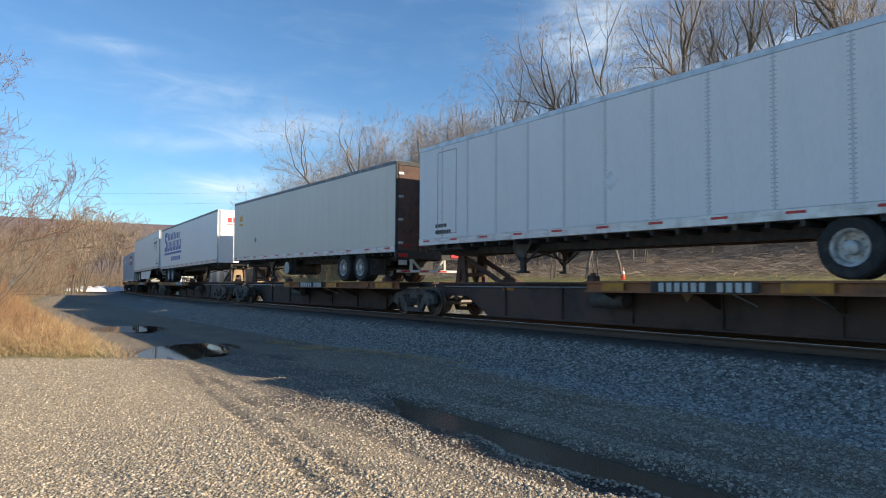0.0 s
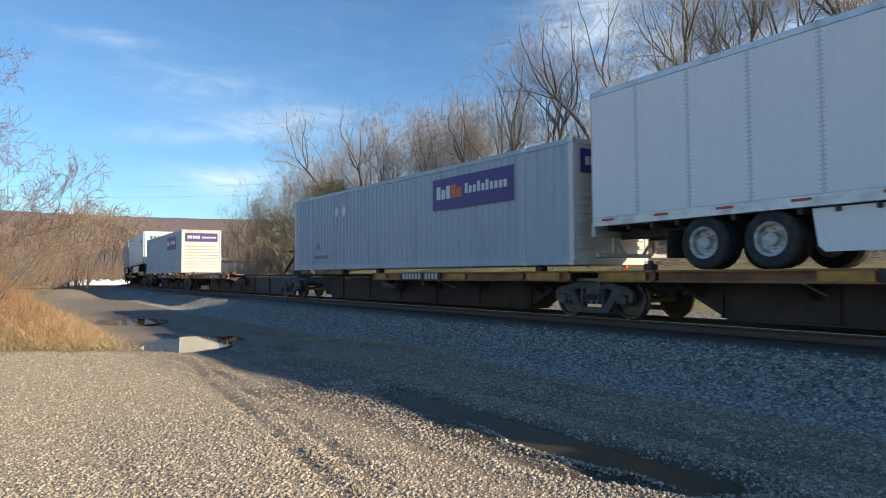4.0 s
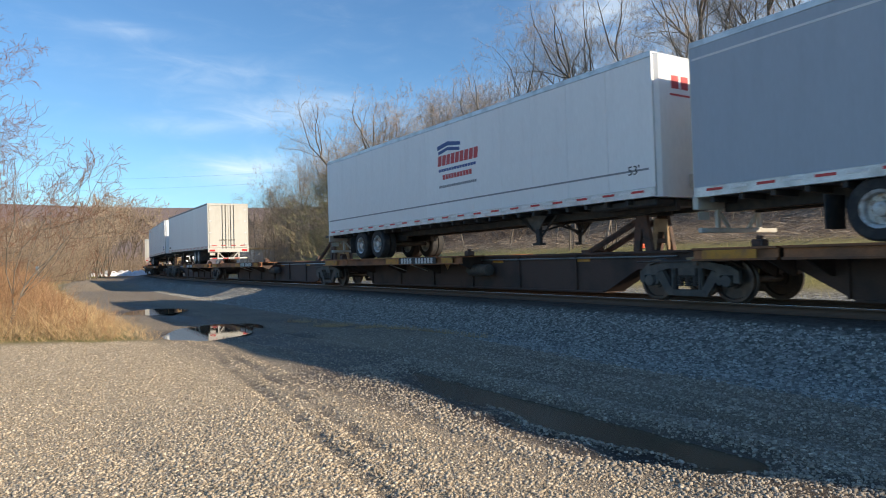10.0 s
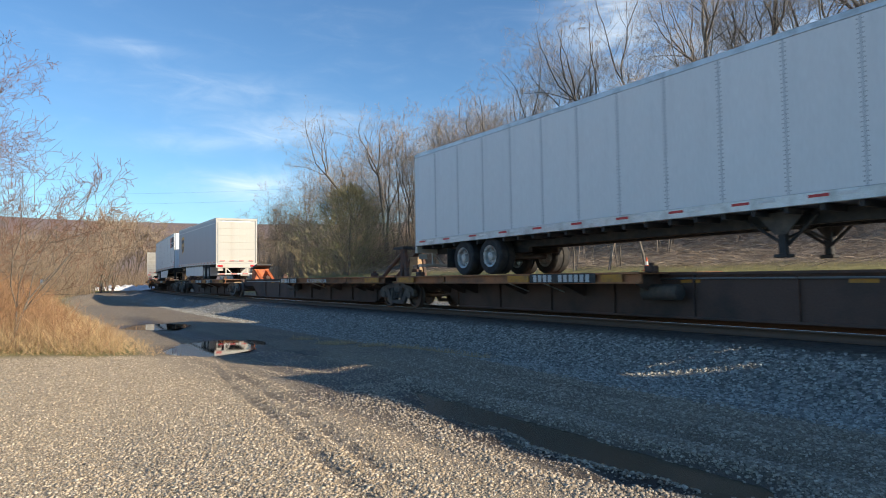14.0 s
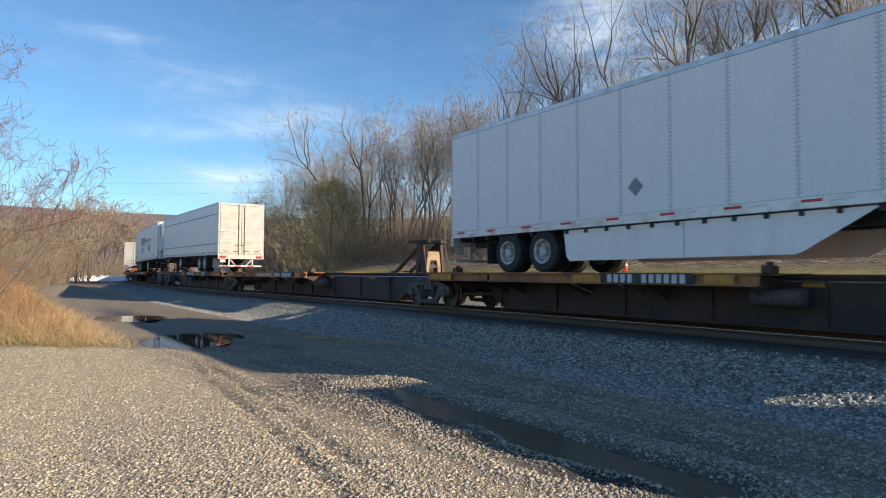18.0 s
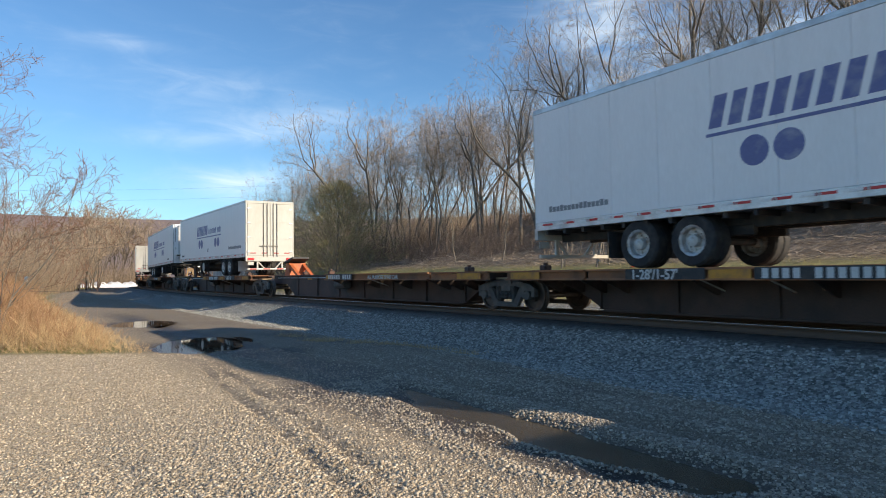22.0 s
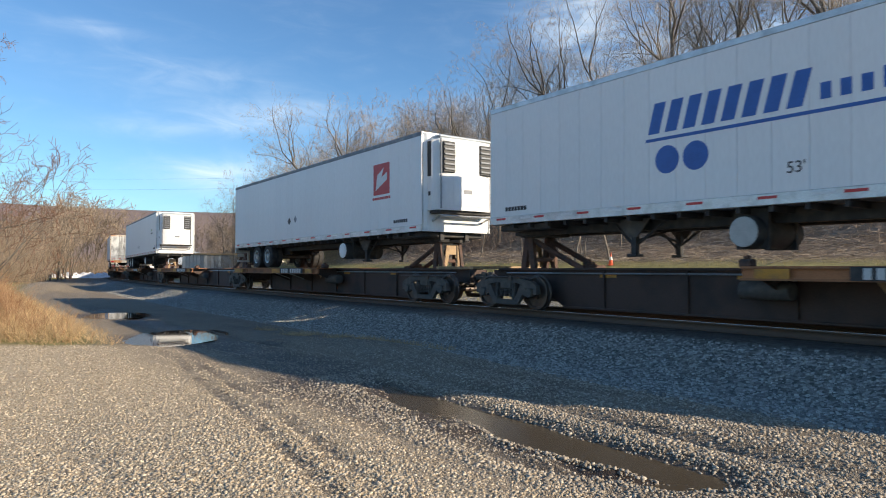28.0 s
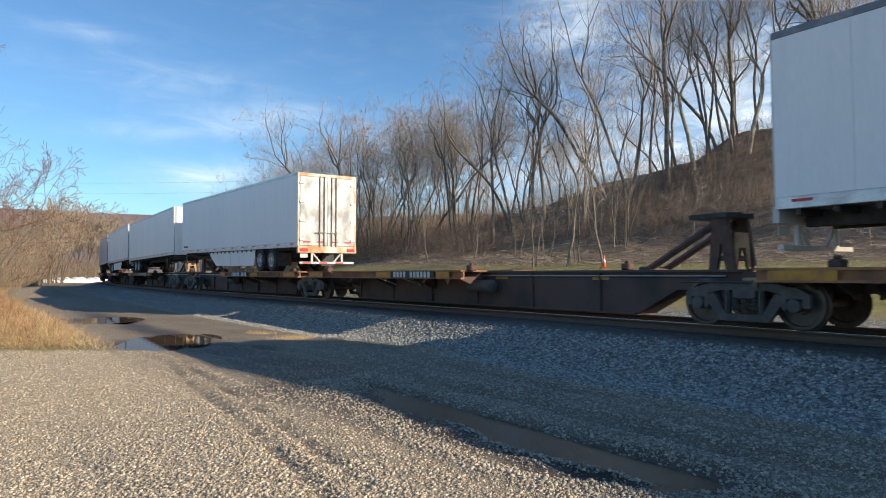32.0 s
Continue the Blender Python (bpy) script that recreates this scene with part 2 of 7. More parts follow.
M_STONE = mat("mixed_gravel_stone", (0.41, 0.325, 0.225), 0.85, scale=30, second=(0.60, 0.52, 0.405), fine=200, bump=0.2, island=0.5)
M_ROADSTONE = mat("muddy_road_stone", (0.30, 0.25, 0.19), 0.85, scale=30, second=(0.50, 0.44, 0.355), fine=200, bump=0.2, island=0.4)
M_BALST = mat("grey_ballast_stone", (0.30, 0.297, 0.268), 0.85, scale=25, second=(0.43, 0.425, 0.385), fine=150, bump=0.2, island=0.55)
M_BOARD = mat("weathered_boards", (0.52, 0.50, 0.47), 0.8, scale=2, second=(0.28, 0.26, 0.24), bump=0.2, stretch=(1, 1, 0.3), random=0.35)
M_SNOW = mat("old_snow", (0.82, 0.82, 0.84), 0.7, scale=2, second=(0.6, 0.6, 0.62), bump=0.3)
M_BRICK = mat("tan_brick", (0.56, 0.38, 0.19), 0.85, scale=8, second=(0.46, 0.30, 0.15), bump=0.2)
M_BRICKG = mat("grey_stone_side", (0.22, 0.21, 0.20), 0.85, scale=6, bump=0.2)
M_GLASS = mat("dark_window_glass", (0.05, 0.06, 0.07), 0.08, spec=0.8, scale=2, bump=0)
M_TRIMW = mat("white_trim", (0.72, 0.70, 0.66), 0.6, scale=6, bump=0.05)
M_CONE = mat("traffic_cone_orange", (0.75, 0.10, 0.02), 0.5, scale=9, bump=0)
M_WIRE = mat("cable_black", (0.03, 0.03, 0.03), 0.6, bump=0)
M_PIPE = mat("white_pipe", (0.46, 0.46, 0.44), 0.5, scale=6, bump=0)


def water_material(name, rough, ior, wavy, base=(0.105, 0.072, 0.045)):
    m = bpy.data.materials.new(name)
    m.use_nodes = True
    n, l = m.node_tree.nodes, m.node_tree.links
    b = n["Principled BSDF"]
    b.inputs["Base Color"].default_value = (*base, 1)
    b.inputs["Roughness"].default_value = rough
    b.inputs["IOR"].default_value = ior
    nz, bp, tc = n.new("ShaderNodeTexNoise"), n.new("ShaderNodeBump"), n.new("ShaderNodeTexCoord")
    nz.inputs["Scale"].default_value = 6
    bp.inputs["Strength"].default_value, bp.inputs["Distance"].default_value = wavy, 0.004
    l.new(tc.outputs["Object"], nz.inputs["Vector"])
    l.new(nz.outputs["Fac"], bp.inputs["Height"])
    l.new(bp.outputs["Normal"], b.inputs["Normal"])
    return m


M_WATER = water_material("muddy_water", 0.03, 1.33, 0.04)
M_SLUDGE = water_material("thick_muddy_water", 0.24, 1.22, 0.15, (0.072, 0.054, 0.032))


def ground_material():
    """Gravel, ballast, leaf litter and mud, mixed by the zones of the sheet."""
    m = bpy.data.materials.new("ground_surface")
    m.use_nodes = True
    n, l = m.node_tree.nodes, m.node_tree.links
    b = n["Principled BSDF"]
    b.inputs["Roughness"].default_value = 0.9
    b.inputs["Specular IOR Level"].default_value = 0.3
    tc = n.new("ShaderNodeTexCoord")
    zone = n.new("ShaderNodeAttribute")
    zone.attribute_name = "zone"
    sep = n.new("ShaderNodeSeparateColor")
    l.new(zone.outputs["Color"], sep.inputs["Color"])

    def noise_of(scale, detail=6.0, rough=0.6):
        x = n.new("ShaderNodeTexNoise")
        x.inputs["Scale"].default_value, x.inputs["Detail"].default_value, x.inputs["Roughness"].default_value = scale, detail, rough
        l.new(tc.outputs["Object"], x.inputs["Vector"])
        return x.outputs["Fac"]

    def cells(scale):
        x = n.new("ShaderNodeTexVoronoi")
        x.inputs["Scale"].default_value = scale
        l.new(tc.outputs["Object"], x.inputs["Vector"])
        return x

    def ramp(src, stops):
        r = n.new("ShaderNodeValToRGB")
        e = r.color_ramp.elements
        e[0].position, e[0].color = stops[0][0], (*stops[0][1], 1)
        e[1].position, e[1].color = stops[-1][0], (*stops[-1][1], 1)
        for p, c in stops[1:-1]:
            k = e.new(p)
            k.color = (*c, 1)
        l.new(src, r.inputs["Fac"])
        return r.outputs["Color"]

    def mixed(fac, a, c, kind="MIX"):
        x = n.new("ShaderNodeMix")
        x.data_type, x.blend_type = "RGBA", kind
        if isinstance(fac, float):
            x.inputs["Factor"].default_value = fac
        else:
            l.new(fac, x.inputs["Factor"])
        l.new(a, x.inputs["A"])
        l.new(c, x.inputs["B"])
        return x.outputs["Result"]

    v1, v2, v3 = cells(42.0), cells(17.0), cells(78.0)
    s3 = n.new("ShaderNodeSeparateColor")
    l.new(v3.outputs["Color"], s3.inputs["Color"])
    s1 = n.new("ShaderNodeSeparateColor")
    s2 = n.new("ShaderNodeSeparateColor")
    l.new(v1.outputs["Color"], s1.inputs["Color"])
    l.new(v2.outputs["Color"], s2.inputs["Color"])
    gravel = ramp(s1.outputs["Red"], [(0.0, (0.17, 0.125, 0.075)), (0.35, (0.40, 0.31, 0.20)), (0.75, (0.54, 0.435, 0.295)), (1.0, (0.76, 0.68, 0.54))])
    dirt = ramp(noise_of(2.3), [(0.35, (0.18, 0.142, 0.10)), (0.65, (0.31, 0.25, 0.18))])
    fine = ramp(noise_of(55, 4), [(0.3, (0.14, 0.11, 0.078)), (0.7, (0.41, 0.335, 0.245))])
    pebbles = ramp(s3.outputs["Green"], [(0.0, (0.085, 0.068, 0.05)), (0.45, (0.255, 0.205, 0.15)), (0.85, (0.40, 0.335, 0.255)), (1.0, (0.56, 0.50, 0.41))])
    chips = ramp(s3.outputs["Red"], [(0.0, (0.13, 0.095, 0.06)), (0.4, (0.40, 0.32, 0.21)), (0.8, (0.58, 0.48, 0.34)), (1.0, (0.80, 0.73, 0.60))])
    gravel = mixed(0.55, gravel, chips)
    road = mixed(0.62, mixed(0.5, dirt, fine), pebbles)
    ballast = ramp(s2.outputs["Red"], [(0.0, (0.11, 0.11, 0.102)), (0.6, (0.245, 0.24, 0.22)), (1.0, (0.43, 0.425, 0.39))])
    litter = ramp(noise_of(1.1, 9, 0.75), [(0.32, (0.10, 0.075, 0.055)), (0.5, (0.22, 0.165, 0.115)), (0.68, (0.42, 0.335, 0.25))])
    grass = ramp(noise_of(3.0, 7), [(0.3, (0.20, 0.18, 0.06)), (0.7, (0.38, 0.33, 0.13))])
    col = mixed(sep.outputs["Green"], gravel, road)
    col = mixed(sep.outputs["Red"], col, ballast)
    col = mixed(sep.outputs["Blue"], col, litter)
    wet = n.new("ShaderNodeAttribute")
    wet.attribute_name = "wet"
    sw = n.new("ShaderNodeSeparateColor")
    l.new(wet.outputs["Color"], sw.inputs["Color"])
    col = mixed(sw.outputs["Green"], col, grass)
    mud = n.new("ShaderNodeRGB")
    mud.outputs[0].default_value = (0.050, 0.036, 0.027, 1)
    # far ridge brown with some distance haze mixed into the colour
    ridge = n.new("ShaderNodeRGB")
    ridge.outputs[0].default_value = (0.22, 0.165, 0.15, 1)
    col = mixed(sw.outputs["Blue"], col, ridge.outputs[0])
    col = mixed(sw.outputs["Red"], col, mud.outputs[0])
    l.new(col, b.inputs["Base Color"])
    mr = n.new("ShaderNodeMapRange")
    mr.inputs["To Min"].default_value, mr.inputs["To Max"].default_value = 0.92, 0.42
    l.new(sw.outputs["Red"], mr.inputs["Value"])
    l.new(mr.outputs["Result"], b.inputs["Roughness"])
    h = n.new("ShaderNodeMath")
    h.operation = "ADD"
    l.new(v3.outputs["Distance"], h.inputs[0])
    l.new(noise_of(9, 8, 0.7), h.inputs[1])
    bp = n.new("ShaderNodeBump")
    bp.inputs["Strength"].default_value, bp.inputs["Distance"].default_value = 0.8, 0.016
    l.new(h.outputs["Value"], bp.inputs["Height"])
    l.new(bp.outputs["Normal"], b.inputs["Normal"])
    return m


M_GROUND = ground_material()


# ---------------------------------------------------------------- mesh tools
class Shape:
    """Collects boxes, tubes and turned forms into one mesh."""

    def __init__(self):
        self.v, self.f = [], []

    def add(self, verts, faces, m=None):
        k = len(self.v)
        self.v += [tuple(m @ Vector(p)) for p in verts] if m is not None else [tuple(p) for p in verts]
        self.f += [tuple(k + i for i in f) for f in faces]
        return self

    def box(self, x0, x1, y0, y1, z0, z1, c=0.0, m=None):
        c = min(c, (x1 - x0) * 0.45, (y1 - y0) * 0.45, (z1 - z0) * 0.45)
        if c <= 0:
            v = [(x, y, z) for x in (x0, x1) for y in (y0, y1) for z in (z0, z1)]
            return self.add(v, [(0, 1, 3, 2), (4, 6, 7, 5), (0, 4, 5, 1), (2, 3, 7, 6), (0, 2, 6, 4), (1, 5, 7, 3)], m)
        bm = bmesh.new()
        bmesh.ops.create_cube(bm, size=1.0)
        for p in bm.verts:
            p.co = ((x0 + x1) / 2 + p.co.x * (x1 - x0), (y0 + y1) / 2 + p.co.y * (y1 - y0), (z0 + z1) / 2 + p.co.z * (z1 - z0))
        bmesh.ops.bevel(bm, geom=bm.edges[:], offset=c, segments=1, affect="EDGES")
        bm.verts.index_update()
        v, f = [p.co.copy() for p in bm.verts], [[q.index for q in g.verts] for g in bm.faces]
        bm.free()
        return self.add(v, f, m)

    def tube(self, a, b, r0, r1=None, n=8, caps=True):
        a, b = Vector(a), Vector(b)
        r1 = r0 if r1 is None else r1
        q = (b - a).to_track_quat("Z", "Y").to_matrix()
        v = [p + q @ Vector((r * math.cos(t), r * math.sin(t), 0)) for p, r in ((a, r0), (b, r1)) for t in [2 * math.pi * i / n for i in range(n)]]
        f = [(i, (i + 1) % n, n + (i + 1) % n, n + i) for i in range(n)]
        if caps:
            f += [tuple(range(n))[::-1], tuple(range(n, 2 * n))]
        return self.add(v, f)

    def turned(self, profile, n=20, m=None, axis="y", ends=(True, True)):
        """profile: (radius, along) turned about the axis."""
        v = []
        for r, h in profile:
            for i in range(n):
                c, s = r * math.cos(2 * math.pi * i / n), r * math.sin(2 * math.pi * i / n)
                v.append((c, h, s) if axis == "y" else (c, s, h) if axis == "z" else (h, c, s))
        f = [(k * n + i, k * n + (i + 1) % n, (k + 1) * n + (i + 1) % n, (k + 1) * n + i) for k in range(len(profile) - 1) for i in range(n)]
        f += [tuple(range(n))] * ends[0] + [tuple((len(profile) - 1) * n + i for i in range(n))[::-1]] * ends[1]
        return self.add(v, f, m)

    def prism(self, outline, lo, hi, axis="y", m=None):
        """A flat outline pushed from lo to hi along the axis."""
        n = len(outline)
        put = {"y": lambda p, h: (p[0], h, p[1]), "x": lambda p, h: (h, p[0], p[1]), "z": lambda p, h: (p[0], p[1], h)}[axis]
        v = [put(p, lo) for p in outline] + [put(p, hi) for p in outline]
        f = [(i, (i + 1) % n, n + (i + 1) % n, n + i) for i in range(n)] + [tuple(range(n))[::-1], tuple(range(n, 2 * n))]
        return self.add(v, f, m)

    def mesh(self, name, material, smooth=False):
        me = bpy.data.meshes.new(name)
        me.from_pydata(self.v, [], self.f)
        bm = bmesh.new()
        bm.from_mesh(me)
        bmesh.ops.recalc_face_normals(bm, faces=bm.faces[:])
        bm.to_mesh(me)
        bm.free()
        if smooth:
            me.shade_smooth()
            me.set_sharp_from_angle(angle=radians(40))
        me.materials.append(material)
        return me


MESHES = {}


def shared(key, make, material, smooth=False):
    if key not in MESHES:
        MESHES[key] = make().mesh(key.split("|")[0], material, smooth)
    return MESHES[key]


def part(name, me, parent, label="", at=None):
    ob = new(name, me)
    ob.parent = parent
    if at is not None:
        ob.matrix_basis = at if isinstance(at, Matrix) else Matrix.Translation(at)
    return tagged(ob, label)


def arrays_mesh(name, verts, faces, material):
    """A mesh from arrays: verts (n, 3), faces (m, 3 or 4)."""
    me = bpy.data.meshes.new(name)
    verts, faces = np.asarray(verts, np.float32), np.asarray(faces, np.int32)
    k = faces.shape[1]
    me.vertices.add(len(verts))
    me.vertices.foreach_set("co", verts.ravel())
    me.loops.add(faces.size)
    me.loops.foreach_set("vertex_index", faces.ravel())
    me.polygons.add(len(faces))
    me.polygons.foreach_set("loop_start", np.arange(0, faces.size, k, dtype=np.int32))
    me.update(calc_edges=True)
    me.materials.append(material)
    return me


def sticks_mesh(name, a, b, r0, r1, material, n=3):
    """Many thin tapered sticks from a to b in one mesh."""
    a, b, r0, r1 = (np.asarray(q, float) for q in (a, b, r0, r1))
    w = b - a
    w /= np.linalg.norm(w, axis=1, keepdims=True) + 1e-9
    ref = np.where(np.abs(w[:, 2:3]) < 0.9, [[0, 0, 1.0]], [[1.0, 0, 0]])
    u = np.cross(w, ref)
    u /= np.linalg.norm(u, axis=1, keepdims=True) + 1e-9
    q = np.cross(w, u)
    rings = []
    for p, r in ((a, r0), (b, r1)):
        for i in range(n):
            t = 2 * math.pi * i / n
            rings.append(p + r[:, None] * (u * math.cos(t) + q * math.sin(t)))
    v = np.stack(rings, 1).reshape(-1, 3)
    k = np.arange(len(a))[:, None, None] * 2 * n
    f = np.array([[i, (i + 1) % n, n + (i + 1) % n, n + i] for i in range(n)])[None]
    return arrays_mesh(name, v, (k + f).reshape(-1, 4), material)


# ---------------------------------------------------------------- the line of the track
def track_heading(s):
    if s < -15:
        return 2.1785 + 0.0009309 * -15 - 0.000168 * 112.5
    k = min(s, 30)
    return 2.1785 + 0.0009309 * k - 0.000168 * k * k / 2 - 0.002 * (min(max(s, 30), 78) - 30) - 0.010 * (min(max(s, 78), 150) - 78)


S0_, S1_, DS_ = -620.0, 720.0, 0.5
TRACK_S = np.arange(S0_, S1_ + DS_, DS_)
_h = np.array([track_heading(s) for s in TRACK_S])
_i0 = int(round(-S0_ / DS_))
_cx = np.concatenate([[0], np.cumsum(DS_ * (np.cos(_h[1:]) + np.cos(_h[:-1])) / 2)])
_cy = np.concatenate([[0], np.cumsum(DS_ * (np.sin(_h[1:]) + np.sin(_h[:-1])) / 2)])
TRACK_X, TRACK_Y, TRACK_H = _cx - _cx[_i0], _cy - _cy[_i0] + 21.849, _h
BANK = -0.015


def rail_z(s):
    return 0.882 - 0.0029 * np.clip(s, -60, 70)


def on_track(s, side=0.0):
    """Place and heading at s metres along; side: metres to the near side."""
    x, y, h = (float(np.interp(s, TRACK_S, q)) for q in (TRACK_X, TRACK_Y, TRACK_H))
    return Vector((x - math.sin(h) * side, y + math.cos(h) * side, float(rail_z(s)))), h


def chord_pose(s, half, flip=False, lift=0.0):
    """The pose of a rigid body whose ends stand on the track at s - half and s + half."""
    a, b = on_track(s - half)[0], on_track(s + half)[0]
    yaw = math.atan2(b.y - a.y, b.x - a.x)
    c = (a + b) / 2
    tilt = math.atan2(b.z - a.z, 2 * half)
    m = Matrix.Translation(c) @ Euler((0, 0, yaw)).to_matrix().to_4x4() @ Euler((BANK, -tilt, 0)).to_matrix().to_4x4()
    if flip:
        m = m @ pose(0, 0, 0, 0, 0, 180)
    return m @ pose(0, 0, lift) if lift else m


SPEED = 15.24


# ---------------------------------------------------------------- the lie of the land
_TS = TRACK_S[::4]
_TX, _TY, _TH = TRACK_X[::4], TRACK_Y[::4], TRACK_H[::4]


def track_frame(x, y):
    """Metres along the track and metres to its far side, for arrays of places."""
    x, y = np.atleast_1d(np.asarray(x, float)), np.atleast_1d(np.asarray(y, float))
    s, d = np.empty(len(x)), np.empty(len(x))
    for k in range(0, len(x), 4000):
        q = slice(k, k + 4000)
        dx, dy = x[q, None] - _TX[None], y[q, None] - _TY[None]
        i = np.argmin(dx * dx + dy * dy, 1)
        r = np.arange(len(i))
        c, n = np.cos(_TH[i]), np.sin(_TH[i])
        along, side = dx[r, i] * c + dy[r, i] * n, dx[r, i] * n - dy[r, i] * c
        s[q], d[q] = _TS[i] + along, side
    return s, d


def waves(x, y, seed=0):
    """A gentle unevenness between about -1 and 1."""
    a = seed * 1.7
    return (np.sin(x * 0.9 + 1.3 * np.sin(y * 0.55 + a) + a) + np.sin(y * 1.1 + 1.1 * np.sin(x * 0.7 + 2 + a)) + 0.6 * np.sin(2.3 * x + 1.9 * y + a)) / 2.6


def step(v, a, b):
    t = np.clip((v - a) / (b - a), 0, 1)
    return t * t * (3 - 2 * t)


def pool_edge(s):
    """The pool's edge towards the lot, in metres to the track's far side."""
    return np.interp(-s, [9.3, 10, 12, 13.5, 14.5, 15.3], [-7.42, -7.62, -8.0, -8.3, -8.2, -7.8])


def pool_ridge(x, y, s):
    """The line of stones that stands out of the pool along its near side."""
    return pool_edge(s) + 0.24 + 0.06 * waves(x * 1.7, y * 1.7, 2)


def wheel_track(x, y, s, d):
    """Two narrow broken ruts that a turning tyre has left across the lot."""
    line = -8.6 - 0.135 * (-s - 4.8) + 0.03 * waves(x * 1.3, y * 1.3, 4)
    dash = 0.35 + 0.65 * step(waves(x * 4.3, y * 4.3, 7) + 0.4 * np.sin(s * 17.0), -0.5, 0.6)
    return (np.exp(-((d - line) / 0.085) ** 2) + np.exp(-((d - line + 0.32) / 0.085) ** 2)) * dash * step(-s, 3, 6) * (1 - step(-s, 14.5, 16))


def mud_strand(x, y, s, d):
    """Black mud in the outer wheel track, between the ridge of stones and the lot."""
    return np.exp(-((d - pool_edge(s) + 0.10 + 0.05 * waves(x * 4.1, y * 4.1, 6)) / 0.16) ** 4) * step(-s, 9.6, 10.4) * (1 - step(-s, 14.2, 15.2)) * step(waves(x * 1.6, y * 1.6, 9), -0.9, -0.2)


def pool_mask(x, y, s, d):
    ragged = 0.16 * waves(x * 3.3, y * 3.3, 3) + 0.07 * waves(x * 9.1, y * 9.1, 5)
    return step(d, pool_edge(s) - 0.12 + ragged, pool_edge(s) + 0.16 + ragged) * (1 - step(d, -7.5 + 0.4 * ragged, -7.05 + 0.4 * ragged)) * step(-s, 9.1, 9.8) * (1 - step(-s, 15.0, 15.6))


def land_z(x, y, s=None, d=None):
    x, y = np.atleast_1d(np.asarray(x, float)), np.atleast_1d(np.asarray(y, float))
    if s is None:
        s, d = track_frame(x, y)
    rz = rail_z(s)
    crest = np.interp(s, [-90, -40, -14, -2, 1, 3, 5.8, 6.8, 8, 12.6, 17.7, 27, 60], [1.5, 3.0, 8.6, 9.9, 10.2, 10.3, 10.3, 9.7, 8.95, 8.4, 7.95, 6.4, 5.0])
    out_w = step(-s, 4, 11)
    dd = np.where(d < -1.75, -1.75 + (d + 1.75) * 2.05 / (2.05 + 0.9 * out_w), d)          # the ballast spreads wider near the lot
    far = np.interp(dd, [-900, -3.8, -1.75, 1.75, 3.6, 6, 9, 11, 15, 22, 29, 41, 80, 400], [0, 0, 1, 1, 2, 3, 4, 5, 6, 7, 8, 9, 10, 11])
    out = np.zeros(len(x))
    sink = 1 - 0.8 * step(s, 35, 62)
    levels = [0 * s, rz - 0.19, rz - 0.30, rz + 0.25 * sink, rz + 0.1 + (2.05 - rz) * sink, rz + 0.2 + (2.3 - rz) * sink, 3.4 + 0 * s, 2.1 + crest * 0.5, 1.2 + crest, 1.8 + crest, 2.7 + crest, 2.7 + crest]
    for k in range(len(levels) - 1):
        w = np.clip(1 - np.abs(far - k), 0, 1)
        out += w * levels[k]
    out += np.where(far >= 10, np.clip(far - 10, 0, 1) * levels[11], 0)
    out -= 0.16 * np.sin(math.pi * np.clip((dd + 3.8) / 2.05, 0, 1))          # the shoulder sags between crown and foot
    rough = step(d, 9, 16)
    out += rough * 0.28 * waves(x * 0.8, y * 0.8, 1)
    road = step(-d, 3.9, 5.0)
    out += 0.22 * step(x, -4.5, -0.8) * (1 - step(d, -4.9, -3.2)) * (1 - step(y, 16, 24))          # the lot lies a little above the road
    out += road * (0.024 - 0.016 * step(np.hypot(x, y), 11, 16)) * waves(x * 0.55, y * 0.55, 2)
    for centre, depth, width in ((-7.1, 0.12, 0.46), (-7.95, 0.05, 0.2), (-8.4, 0.03, 0.2), (-6.15, 0.12, 0.15), (-4.9, 0.03, 0.2), (-10.8, 0.02, 0.2)):
        bend = 0.12 * np.sin(s * 0.35 + centre) - 0.5 * step(-s, 5, 10)
        out -= depth * np.exp(-((d - centre - bend) / width) ** 2) * step(-s, -30, -10) * (1 - (0.75 * step(-s, 7.5, 9.5) * (1 - step(-s, 15.5, 17)) if centre == -7.1 else 0)) * (0.7 + 0.22 * np.sin(s * 1.7 + centre) + 0.22 * waves(x * 3.1, y * 3.1, centre))
    pool = pool_mask(x, y, s, d)
    bed = 0.134 - 0.065 * step(d, -7.9, -7.65) + 0.004 * (1 - step(d, -8.0, -7.7)) + 0.036 * waves(x * 5.1, y * 5.1, 4) * (1 - step(d, -7.95, -7.7)) + 0.03 * (1 - step(-s, 10.0, 11.6)) * (1 - step(d, -7.8, -7.6))
    bed = bed + 0.045 * np.exp(-((d - pool_ridge(x, y, s)) / 0.07) ** 2) * step(-s, 9.8, 10.6) * (0.6 + 0.6 * waves(x * 2.3, y * 2.3, 1))
    out = out * (1 - pool) + pool * bed - 0.03 * mud_strand(x, y, s, d)
    out += 0.75 * np.exp(-(((x + 27.2) / 2.0) ** 2 + ((y - 48.6) / 1.8) ** 2) ** 1.5)          # a small spoil heap
    out -= 0.036 * wheel_track(x, y, s, d)
    for px, py, rx, ry, dep in ((-6.7, 17.7, 0.72, 1.5, 0.115), (-12.0, 25.6, 0.7, 1.15, 0.115)):
        out -= dep * np.exp(-(((x - px) / rx) ** 2 + ((y - py) / ry) ** 2)) * (1 + 0.42 * waves(x * 2.6, y * 1.5, 2))
    out += step(-d, 10, 40) * step(y, 22, 60) * 0.14 * waves(x * 0.2, y * 0.2, 4)
    far_r = np.hypot(x, y)
